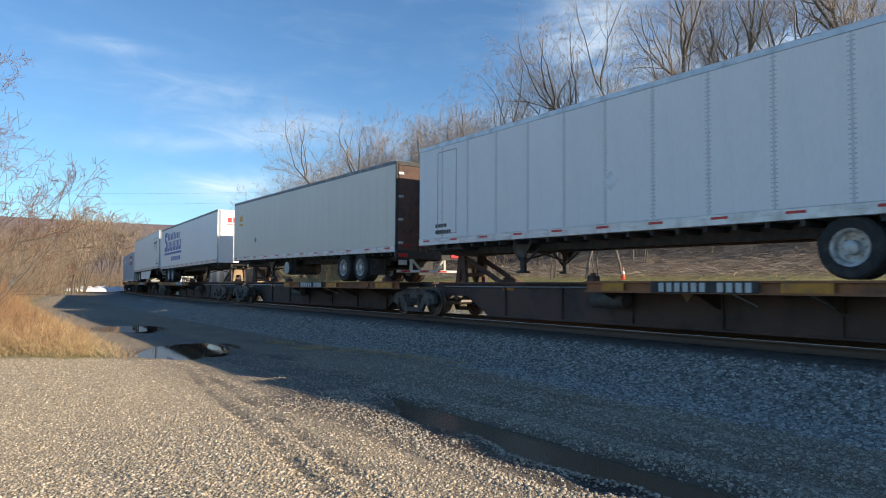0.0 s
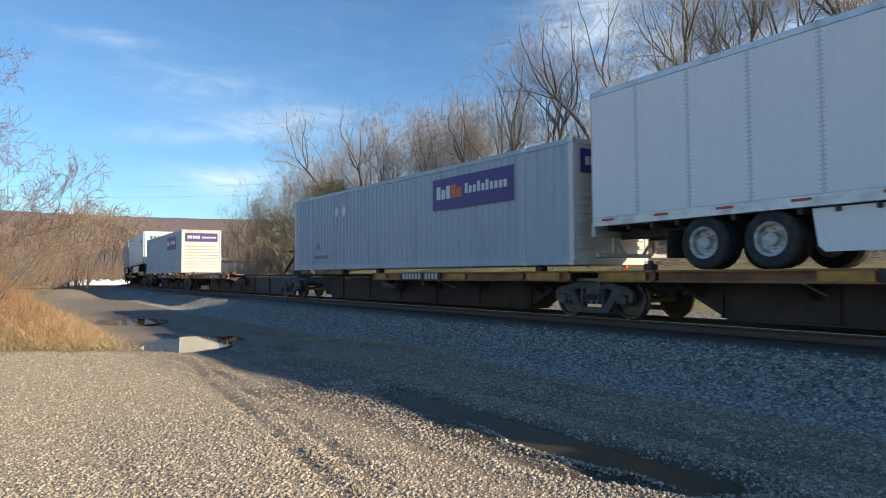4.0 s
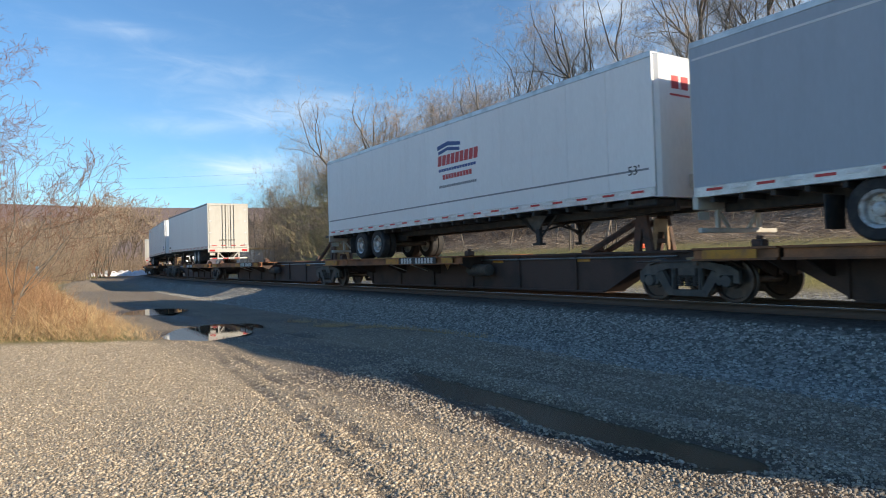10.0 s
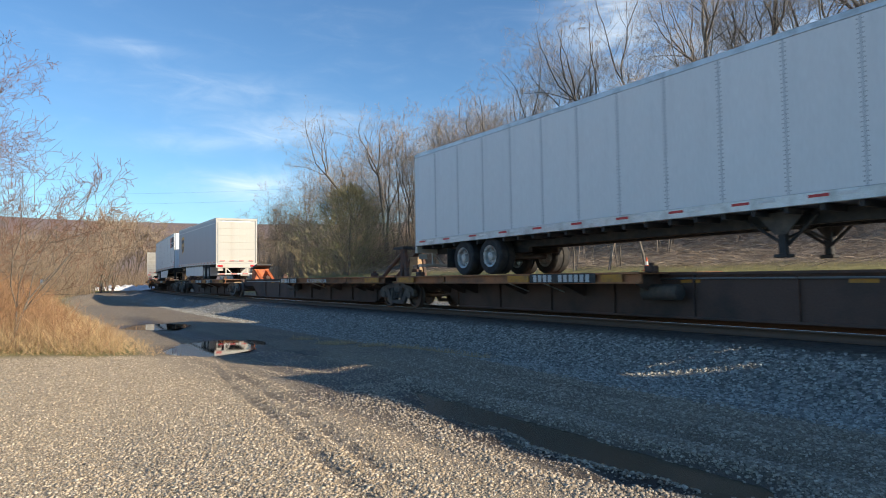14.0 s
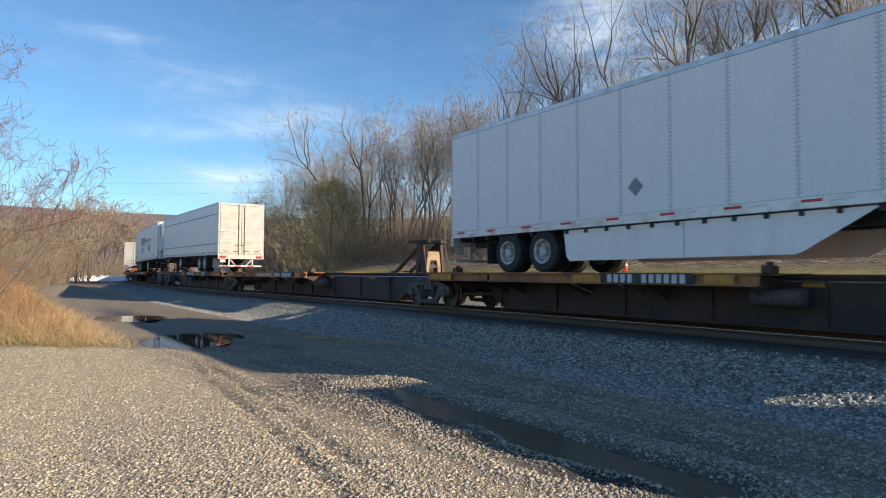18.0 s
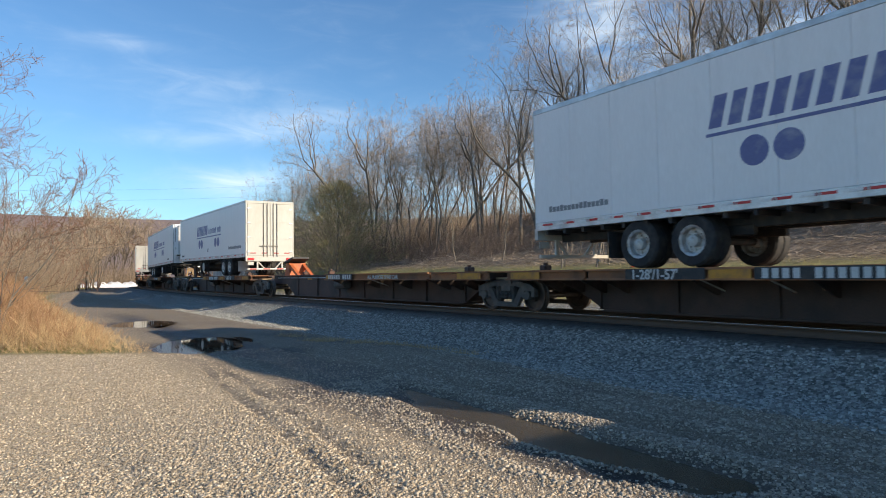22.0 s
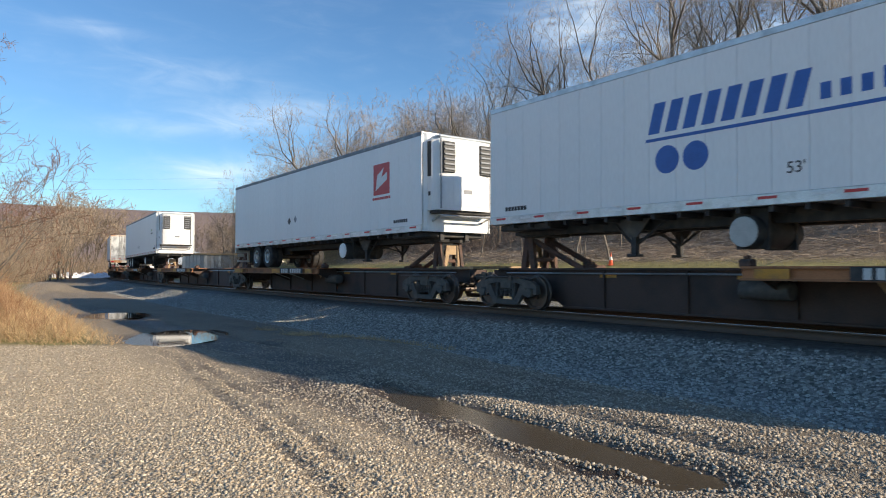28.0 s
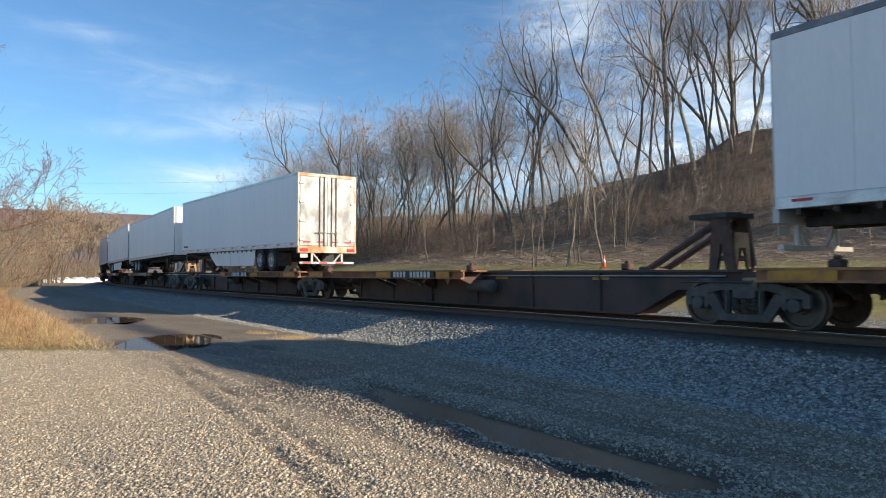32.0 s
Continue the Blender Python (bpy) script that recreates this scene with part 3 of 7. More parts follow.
    out += (82 + 10 * np.sin(x / 260.0)) * np.exp(-((far_r - 900) / 230) ** 2) * step(y, 100, 400)
    return out


def ground_sheet():
    n = 540
    u = np.linspace(-1, 1, n)
    ax = np.sinh(u * 7.6) / math.sinh(7.6) * 2600
    gx, gy = np.meshgrid(ax, ax + 9.0)
    x, y = gx.ravel(), gy.ravel()
    s, d = track_frame(x, y)
    z = land_z(x, y, s, d)
    k = np.arange(n - 1)
    a = (k[:, None] * n + k[None]).ravel()
    me = arrays_mesh("ground", np.stack([x, y, z], 1), np.stack([a, a + 1, a + n + 1, a + n], 1), M_GROUND)
    me.shade_smooth()
    wide = 0.9 * step(-s, 4, 11)
    ballast = step(d + wide, -4.1 - 0.2 * waves(x, y, 5).clip(-1, 1), -3.7) * (1 - step(d, 4.2, 5.4))
    bush = step(-d, 9.0, 10.0) * step(y + 0.5 * waves(x, y, 6), 15.0, 16.0)
    gravel = step(-d, 8.2 + 0.4 * waves(x, y, 7), 10.2) * (1 - bush)
    litter = np.maximum(step(d, 8.5, 11), step(-d, 14, 22) * step(y, 14, 20))
    litter = np.maximum(litter, step(np.hypot(x, y), 90, 140))
    grass = np.maximum(step(d, 4.4, 5.6) * (1 - step(d, 8.5, 11.5)), bush * (1 - step(-d, 15, 22)))
    mud = np.exp(-((d + 7.15 + 0.5 * step(-s, 5, 10) + 0.35 * np.exp(-((s + 10) / 3.5) ** 2)) / (0.60 + 0.18 * waves(x * 1.9, y * 1.9, 2) + 0.42 * np.exp(-((s + 10) / 3.0) ** 2))) ** 4) * step(-s, -22, -12) * (1 - step(-s, 27, 34)) * (0.9 + 0.1 * waves(x * 2, y * 2, 8))
    for px, py, r in ((-6.65, 17.5, 1.5), (-12.0, 25.6, 1.6), (-4.2, 16.4, 0.9)):
        mud = np.maximum(mud, 0.9 * np.exp(-(((x - px) / r) ** 2 + ((y - py) / r) ** 2) ** 2))
    mud = np.maximum(mud, 0.95 * mud_strand(x, y, s, d))
    # wheel ruts are coloured darker than the lot
    mud = np.maximum(mud, 0.7 * wheel_track(x, y, s, d))
    mud = np.maximum(mud, np.maximum(pool_mask(x, y, s, d), 0.9 * np.exp(-((d + 7.36) / 0.13) ** 2) * step(-s, 8.6, 9.6) * (1 - step(-s, 15, 16.5))))
    mud = np.maximum(mud, 0.6 * np.exp(-((d + 6.25 + 0.07 * np.sin(s)) / 0.10) ** 2) * step(-s, 12.4, 13.4))
    mud = np.maximum(mud, 0.55 * np.exp(-((d + 5.35 + 0.2 * np.sin(s * 0.5)) / 0.22) ** 2) * step(waves(x * 1.2, y * 1.2, 6), -0.3, 0.4) * step(-s, 0, 5))
    mud = np.maximum(mud, 0.45 * step(-d - wide, 4.0, 4.4) * (1 - step(-d - wide, 5.4, 6.2)) * (0.5 + 0.5 * waves(x * 2, y * 2, 3)) * step(-s, -40, 0))
    mud = np.maximum(mud, 0.75 * step(d, -2.05, -1.8) * (1 - step(d, 1.7, 2.3)))          # oily dirt along the rails
    one = np.ones(len(x))
    for name, cols in (("zone", (ballast, 1 - gravel, litter, one)), ("wet", (mud.clip(0, 1), grass, step(np.hypot(x, y), 160, 320), one))):
        at = me.color_attributes.new(name, "FLOAT_COLOR", "POINT")
        at.data.foreach_set("color", np.stack(cols, 1).astype(np.float32).ravel())
    return tagged(new("ground", me), "tan gravel lot, dirt road and leaf-littered bank", "ground", kind="structure")


ground_sheet()


def puddle(name, label, outline, z):
    """A pool that fills a hollow: its rim is where the ground rises through it."""
    n = len(outline)
    cx, cy = sum(p[0] for p in outline) / n, sum(p[1] for p in outline) / n
    v = [(cx, cy, z)] + [(x, y, z) for x, y in outline]
    me = arrays_mesh(name, v, [(0, 1 + i, 1 + (i + 1) % n) for i in range(n)], M_WATER)
    return tagged(new(name, me), label, "puddle", kind="structure")


def ring(cx, cy, rx, ry, n=28):
    return [(cx + rx * math.cos(2 * math.pi * i / n), cy + ry * math.sin(2 * math.pi * i / n)) for i in range(n)]


puddle("puddle", "shallow muddy puddle in the road", ring(-6.7, 17.8, 1.3, 2.6), -0.032)
puddle("puddle", "shallow muddy puddle in the road", ring(-12.0, 25.6, 1.4, 2.2), -0.032)


def rut_pool():
    left, right = [], []
    for i in range(31):
        s = -9.2 - i * 0.21
        for side, row in ((7.0, left), (-float(pool_edge(s)) + 0.22, right)):
            p = on_track(s, side)[0]
            row.append((p.x, p.y, 0.134))
    v = left + right
    me = arrays_mesh("rut_puddle", v, [(i, i + 1, 32 + i, 31 + i) for i in range(30)], M_SLUDGE)
    return tagged(new("puddle", me), "long muddy puddle lying in a wheel rut", "puddle", kind="structure")


rut_pool()


# ---------------------------------------------------------------- track
def rail(side, label):
    """One rail with foot, web and head, laid along the line."""
    ss = np.concatenate([np.arange(-600, -60, 12.0), np.arange(-60, 130, 1.0), np.arange(130, 700, 12.0)])
    prof_web = [(-0.07, -0.17), (0.07, -0.17), (0.07, -0.155), (0.012, -0.135), (0.012, -0.045), (0.036, -0.04), (0.036, -0.010), (-0.036, -0.010), (-0.036, -0.04), (-0.012, -0.045), (-0.012, -0.135), (-0.07, -0.155)]
    prof_head = [(-0.032, -0.0105), (0.032, -0.0105), (0.022, 0.0), (-0.022, 0.0)]
    top = tagged(new("rail", None), label, "rail", group="rails of the track", kind="structure")
    for name, prof, material in (("web", prof_web, M_RAILWEB), ("head", prof_head, M_RAILHEAD)):
        v, n = [], len(prof)
        for s in ss:
            p, h = on_track(s, side)
            for a, b in prof:
                v.append((p.x - math.sin(h) * a, p.y + math.cos(h) * a, p.z + b + BANK * side))
        f = [(k * n + i, k * n + (i + 1) % n, (k + 1) * n + (i + 1) % n, (k + 1) * n + i) for k in range(len(ss) - 1) for i in range(n)]
        part(name, arrays_mesh(name, v, f, material), top, "polished running surface" if name == "head" else "")


rail(0.755, "rusty steel rail with a polished head on the near side")
rail(-0.755, "rusty steel rail with a polished head on the far side")

tie_me = Shape().box(-0.115, 0.115, -1.3, 1.3, -0.18, 0.0, 0.012).mesh("sleeper", M_TIE)
track_bed = tagged(new("track_bed", None), "row of weathered wooden sleepers in ballast", "sleepers", kind="structure")
rng = random.Random(5)
for i in range(-52, 200):
    s = i * 0.53
    p, h = on_track(s)
    tie = part("sleeper", tie_me, track_bed)
    tie.matrix_basis = Matrix.Translation(p + Vector((0, 0, -0.168))) @ Euler((BANK, 0, h + rng.uniform(-0.02, 0.02))).to_matrix().to_4x4()


# ---------------------------------------------------------------- loose stones
def stones(name, x, y, z, size, material, label, seed, flat=0.45):
    """Angular stones, each a squashed eight-cornered lump."""
    r = np.random.default_rng(seed)
    n = len(x)
    base = np.array([(a, b, c) for a in (-1, 1) for b in (-1, 1) for c in (-1, 1)], float)
    v = base[None] * (0.62 + 0.5 * r.random((n, 8, 3)))
    v *= (np.stack([0.6 + 0.6 * r.random(n), 0.5 + 0.5 * r.random(n), flat * (0.75 + 0.6 * r.random(n))], 1) * size[:, None] * 0.5)[:, None]
    t, q = r.random(n) * 6.283, (r.random(n) - 0.5) * 1.1
    vy, vz = v[..., 1] * np.cos(q)[:, None] - v[..., 2] * np.sin(q)[:, None], v[..., 1] * np.sin(q)[:, None] + v[..., 2] * np.cos(q)[:, None]
    vx = v[..., 0] * np.cos(t)[:, None] - vy * np.sin(t)[:, None]
    vy = v[..., 0] * np.sin(t)[:, None] + vy * np.cos(t)[:, None]
    v = np.stack([vx + x[:, None], vy + y[:, None], vz + z[:, None] + size[:, None] * 0.12], -1)
    f = np.array([(0, 1, 3, 2), (4, 6, 7, 5), (0, 4, 5, 1), (2, 3, 7, 6), (1, 5, 7, 3)])
    faces = (np.arange(n)[:, None, None] * 8 + f[None]).reshape(-1, 4)
    return tagged(new(name, arrays_mesh(name, v.reshape(-1, 3), faces, material)), label, "stones", kind="stuff")


def strewn(count, s0, s1, d0, d1, seed, keep=None):
    r = np.random.default_rng(seed)
    s, d = s0 + (s1 - s0) * r.random(count), d0 + (d1 - d0) * r.random(count)
    x, y, h = (np.interp(s, TRACK_S, q) for q in (TRACK_X, TRACK_Y, TRACK_H))
    x, y = x + np.sin(h) * d, y - np.cos(h) * d
    if keep is not None:
        ok = keep(x, y, s, d, r)
        x, y, s, d = x[ok], y[ok], s[ok], d[ok]
    return x, y, land_z(x, y, s, d), s, d, r


x, y, z, s, d, r = strewn(56000, -27, 40, -4.9, -1.75, 11, lambda x, y, s, d, r: (d < -1.85 - 0.2 * r.random(len(s))) & (d > -4.0 - 0.9 * step(-s, 4, 11)) & (r.random(len(s)) < np.clip(1.25 - np.abs(s + 8) / 50, 0.2, 1)))
stones("ballast", x, y, z, 0.024 + 0.036 * r.random(len(x)), M_BALST, "heap of broken grey ballast stone", 12)
x, y, z, s, d, r = strewn(5000, -27, 30, 1.75, 3.4, 13)
stones("ballast", x, y, z, 0.035 + 0.045 * r.random(len(x)), M_BALST, "broken grey ballast stone", 14)


def near_gravel(count, seed):
    r = np.random.default_rng(seed)
    dist = 3.9 + 14 * r.random(count) ** 1.3
    az = np.radians(90 + (r.random(count) - 0.5) * 84)
    x, y = dist * np.cos(az), dist * np.sin(az)
    s, d = track_frame(x, y)
    keep = (d < -3.85 - 0.8 * step(-s, 4, 11)) & ~((y > 15.5) & (d < -8.8)) & (r.random(count) < np.where(d < -9.6, 1.0, 0.48 + 0.42 * np.sin(d * 6.0 + 0.6 * np.sin(s * 0.4)) ** 2)) & ~((pool_mask(x, y, s, d) > 0.35) & ((d > -7.85) | (r.random(count) < 0.3)))
    keep &= r.random(count) > 0.8 * mud_strand(x, y, s, d) + 0.4 * wheel_track(x, y, s, d)
    x, y, s, d = x[keep], y[keep], s[keep], d[keep]
    size = 0.009 + 0.026 * r.random(len(x)) ** 2.2
    coarse = step(d, -8.0, -6.0) * step(-s, 3, 9)
    return x, y, land_z(x, y, s, d), np.where(d < -9.4, size * 0.95, size * (0.85 + 0.4 * coarse)), d < -8.7 + 0.5 * waves(x, y, 7)


x, y, z, size, lot = near_gravel(200000, 15)
stones("gravel", x[lot], y[lot], z[lot], size[lot], M_STONE, "loose tan and white gravel on the lot", 16, 0.42)
stones("gravel", x[~lot], y[~lot], z[~lot], size[~lot], M_ROADSTONE, "muddy grey-brown stones on the dirt road", 17, 0.42)


def pool_side(x, y, s, d, r):
    """Coarse stones crowd the pool's rim and the ridge in it."""
    p = pool_mask(x, y, s, d)
    ridge = np.exp(-((d - pool_ridge(x, y, s)) / 0.085) ** 2) * step(-s, 9.6, 10.4)
    rim = np.where(p < 0.55, 0.7 * np.exp(-((d + 7.05) / 0.42) ** 2) + 0.7 * np.exp(-((d - pool_edge(s) + 0.45) / 0.24) ** 2), 0.0) * (1 - 0.85 * mud_strand(x, y, s, d))
    return r.random(len(s)) < np.clip(np.maximum(0.9 * ridge, 0.85 * rim) + 0.02 * (d < -7.8), 0, 1)


x, y, z, s, d, r = strewn(17000, -16.4, -8.6, -8.9, -6.5, 18, pool_side)
stones("gravel", x, y, z, 0.013 + 0.03 * r.random(len(x)) ** 1.6, M_ROADSTONE, "wet broken stones round the long puddle", 19, 0.5)


# ---------------------------------------------------------------- plants
def grow(seed, height, stems=1, lean=0.0, clear=0.36, leaders=3, fan=0.30, wide=0.86, thick=0.0094, floor=0.005, wob=0.10, rise=0.05, dense=1.0, twigs=5):
    """A bare tree as limbs (points, radii, level): a trunk, its leaders, boughs, branches and twigs, as high as told."""
    r = random.Random(seed)
    limbs = []
    SEG, START, RATE, RATIO = (0.9, 0.7, 0.5, 0.36, 0.3, 0.3), (0.55, 0.10, 0.2, 0.15, 0.1, 1), (0.6, 1.15, 1.1, 1.2, 1.3, 0), (0.75, 0.55, 0.54, 0.56, 0.6, 0)

    def aside(way, angle):
        t = r.uniform(0, 6.283)
        u = way.cross(Vector((math.cos(t), math.sin(t), 0.3))).normalized()
        return (way * math.cos(angle) + u * math.sin(angle)).normalized()

    def limb(p, way, length, rad, level):
        n = max(1 if level > 4 else 2, min(16, round(length / SEG[level])))
        bend = Vector((r.gauss(0, wob), r.gauss(0, wob), 0)) * 0.35
        tip = (0.75, 0.22, 0.3, 0.35, 0.5, 0.6)[level]
        pts, rads = [p], [max(rad, floor)]
        for i in range(n):
            f = (i + 1) / n
            way = (way + bend + Vector((r.gauss(0, wob), r.gauss(0, wob), r.gauss(0, wob * 0.7) + rise * (1.0, 2.0, 0.7, 0.4, 0.2, 0.0)[level])) * (0.8, 1.6, 1.6, 1.5, 1.3, 1.0)[level]).normalized()
            p = p + way * (length / n)
            here = max(rad * (1 + (tip - 1) * f), floor)
            pts.append(p)
            rads.append(here)
            if level < twigs and f > START[level]:
                for _ in range(int(RATE[level] * (dense if level else 1.0) + r.random())):
                    w = aside(way, r.uniform(0.55, 1.0) * wide + 0.12)
                    if level < 3 and w.z < -0.1:
                        w.z *= -0.5
                    limb(p, w.normalized(), max(0.22, length * RATIO[level] * (1.2 - 0.72 * f) * r.uniform(0.65, 1.25)), here * r.uniform(0.26, 0.46), level + 1 + (level == 0))
        limbs.append((pts, rads, level))
        if level == 0:
            for k in range(leaders):
                w = aside(way, fan * r.uniform(0.35, 1.15))
                limb(p, w, height * (1 - clear) * r.uniform(0.55, 0.85), rad * 0.72 * r.uniform(0.55, 0.9), 1)

    for k in range(stems):
        t = r.uniform(0, 6.283)
        w = Vector((lean + 0.14 * math.cos(t) * (stems > 1), 0.14 * math.sin(t) * (stems > 1), 1)).normalized()
        limb(Vector((0.25 * math.cos(t) * (stems > 1), 0.25 * math.sin(t) * (stems > 1), -0.3)), w, height * clear * r.uniform(0.8, 1.1), height * thick * (1.0 if stems == 1 else 0.75), 0)
    k = height / max(p.z for q in limbs for p in q[0])
    return [([p * k for p in pts], rads, v) for pts, rads, v in limbs]


def limbs_mesh(name, limbs, material, n):
    """Each limb one tapering tube with joined rings."""
    verts, faces, base = [], [], 0
    turn = np.arange(n) * 2 * math.pi / n
    ref = np.array([0.31, 0.93, 0.17])
    k = np.arange(n)
    for pts, rads, _ in limbs:
        p, r = np.array(pts), np.array(rads)
        w = np.gradient(p, axis=0)
        u = np.cross(w, ref)
        u /= np.linalg.norm(u, axis=1, keepdims=True) + 1e-9
        q = np.cross(w, u)
        q /= np.linalg.norm(q, axis=1, keepdims=True) + 1e-9
        ring_ = p[:, None] + r[:, None, None] * (u[:, None] * np.cos(turn)[None, :, None] + q[:, None] * np.sin(turn)[None, :, None])
        verts.append(ring_.reshape(-1, 3))
        for i in range(len(p) - 1):
            a = base + i * n
            faces.append(np.stack([a + k, a + (k + 1) % n, a + n + (k + 1) % n, a + n + k], 1))
        base += len(p) * n
    return arrays_mesh(name, np.concatenate(verts), np.concatenate(faces), material)


def tree_kind(seed, height, bark, twig, split=2, **more):
    limbs = grow(seed, height, **more)
    return [("trunk", limbs_mesh("trunk", [q for q in limbs if q[2] <= split], bark, 6)), ("crown", limbs_mesh("crown", [q for q in limbs if q[2] > split], twig, 3))]


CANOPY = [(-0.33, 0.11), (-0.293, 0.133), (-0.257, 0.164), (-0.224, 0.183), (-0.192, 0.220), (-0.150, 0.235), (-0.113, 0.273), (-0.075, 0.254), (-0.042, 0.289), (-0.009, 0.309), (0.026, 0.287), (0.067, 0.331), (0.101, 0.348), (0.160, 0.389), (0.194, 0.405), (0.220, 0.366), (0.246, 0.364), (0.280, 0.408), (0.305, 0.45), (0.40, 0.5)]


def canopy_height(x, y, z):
    """Tree height over the ground, capped to the skyline from the camera, lower towards the curve."""
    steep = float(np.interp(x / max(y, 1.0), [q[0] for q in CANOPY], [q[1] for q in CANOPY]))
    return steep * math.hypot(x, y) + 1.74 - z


def plant(kind, x, y, turn, size, label, z=None, name="bare_tree", group="bare trees on the bank"):
    z = float(land_z(x, y)[0]) - 0.05 if z is None else z
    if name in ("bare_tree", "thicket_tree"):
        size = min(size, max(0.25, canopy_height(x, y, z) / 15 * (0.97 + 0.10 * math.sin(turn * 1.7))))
    top = tagged(new(name, None), label, "tree", group)
    top.matrix_basis = pose(x, y, z, 0, 0, turn) @ Matrix.Diagonal((size, size, size, 1))
    for nm, me in kind:
        part(nm, me, top)
    return top


KINDS = [tree_kind(21, 15, M_BARK, M_TWIG, leaders=3, clear=0.50, fan=0.34, wob=0.13, dense=1.0), tree_kind(22, 15, M_BARK, M_TWIG, stems=2, leaders=2, clear=0.52, fan=0.30, dense=1.0), tree_kind(23, 15, M_BARK, M_TWIG, lean=0.06, leaders=4, clear=0.46, fan=0.38, wob=0.13, dense=1.0),
         tree_kind(24, 15, M_BARK, M_TWIG, leaders=3, clear=0.56, fan=0.32, wob=0.13, dense=1.0), tree_kind(25, 15, M_BARK, M_TWIG, stems=2, leaders=2, clear=0.46, fan=0.32, wob=0.13, dense=1.0), tree_kind(29, 15, M_BARK, M_TWIG, lean=-0.06, leaders=4, clear=0.50, fan=0.38, wob=0.13, dense=1.0)]
WARM = [tree_kind(34, 15, M_BARK, M_FARWOOD, stems=2, leaders=2, clear=0.28, fan=0.38, floor=0.008, dense=0.75, split=1), tree_kind(35, 15, M_BARK, M_FARWOOD, leaders=4, clear=0.28, fan=0.42, floor=0.008, dense=0.75, split=1)]
SYCAMORE = tree_kind(26, 15, M_PALE, M_TWIG, lean=-0.28, leaders=3, clear=0.42, fan=0.4, wob=0.11, thick=0.011)
SLIM = [tree_kind(27, 8, M_BARK, M_TWIG, leaders=2, clear=0.3, fan=0.22, thick=0.008, twigs=4, wide=0.6), tree_kind(28, 7, M_BARK, M_TWIG, stems=2, leaders=2, clear=0.35, fan=0.2, thick=0.008, twigs=4, wide=0.6)]
POLES = [tree_kind(36, 13, M_BARK, M_TWIG, leaders=2, clear=0.52, fan=0.2, thick=0.008, twigs=4), tree_kind(37, 12, M_BARK, M_TWIG, leaders=2, clear=0.48, fan=0.24, thick=0.008, twigs=4, lean=0.06)]
BANK_TREE = "tall leafless grey-brown tree on the bank"

rng = random.Random(77)
# the large trees of the crest: sideways, ahead, kind, height, turn
GREAT = [(4.5, 43.5, 2, 13.0, 10), (6.0, 44.0, 1, 15.5, 200), (7.4, 45.5, 5, 17.5, 90), (8.3, 46.5, 0, 13.5, 300), (11.2, 46.0, 4, 15.5, 30), (12.0, 43.0, 3, 14.0, 120), (13.2, 42.0, 1, 15.0, 260),
         (14.6, 39.5, 0, 16.5, 60), (17.6, 41.5, 4, 17.0, 150), (18.6, 40.0, 2, 17.0, 0), (19.2, 43.5, 3, 16.0, 77), (22.5, 40.0, 5, 17.0, 210), (23.6, 38.5, 0, 18.0, 330), (24.8, 38.0, 3, 18.0, 135), (25.2, 35.5, 3, 18.5, 45), (27.5, 37.5, 1, 17.5, 15),
         (-3.5, 62.0, 1, 14.5, 70), (-7.5, 66.5, 0, 15.5, 20), (-9.2, 68.0, 3, 15.0, 160), (-1.0, 60.5, 4, 15.5, 250), (2.6, 55.0, 5, 11.5, 310), (-13.5, 76.0, 4, 13.0, 110)]
placed = []
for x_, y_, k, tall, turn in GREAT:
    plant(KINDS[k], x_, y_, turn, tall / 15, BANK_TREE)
    placed.append((x_, y_, 0, 0))
plant(SYCAMORE, 16.4, 40.2, 25, 1.05, "tall leafless tree with pale mottled bark and a curved trunk")
plant(SYCAMORE, 18.8, 38.4, 170, 0.85, "tall leafless tree with pale mottled bark and a curved trunk")
placed += [(16.4, 40.2, 0, 0), (18.8, 38.4, 0, 0)]
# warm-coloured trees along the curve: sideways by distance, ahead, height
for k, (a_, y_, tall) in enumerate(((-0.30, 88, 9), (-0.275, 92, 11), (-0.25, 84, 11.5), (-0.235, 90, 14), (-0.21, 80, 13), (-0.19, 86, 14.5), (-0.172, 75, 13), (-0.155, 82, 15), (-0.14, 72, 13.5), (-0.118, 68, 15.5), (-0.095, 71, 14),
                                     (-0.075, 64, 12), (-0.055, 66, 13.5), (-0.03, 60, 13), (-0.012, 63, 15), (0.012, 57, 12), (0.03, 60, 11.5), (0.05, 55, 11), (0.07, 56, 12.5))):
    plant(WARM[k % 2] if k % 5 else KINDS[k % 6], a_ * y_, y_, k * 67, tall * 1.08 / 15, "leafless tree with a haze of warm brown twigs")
    placed.append((a_ * y_, y_, 0, 0))
hand_set = len(placed)
tries = 0
while len(placed) < hand_set + 36 and tries < 4000:
    tries += 1
    s_, d_ = (rng.uniform(-9, 45) if rng.random() < 0.7 else rng.uniform(45, 105)), 14 + 28 * rng.random() ** 0.9
    if s_ > 60 and d_ > 34:
        continue
    p, h = on_track(s_, -d_)
    if any((p.x - q[0]) ** 2 + (p.y - q[1]) ** 2 < 4.5 for q in placed) or ((p.x - 34) ** 2 + (p.y - 55) ** 2 < 110 or (p.x > 29 and p.y > 44)):
        continue
    placed.append((p.x, p.y, d_, s_))
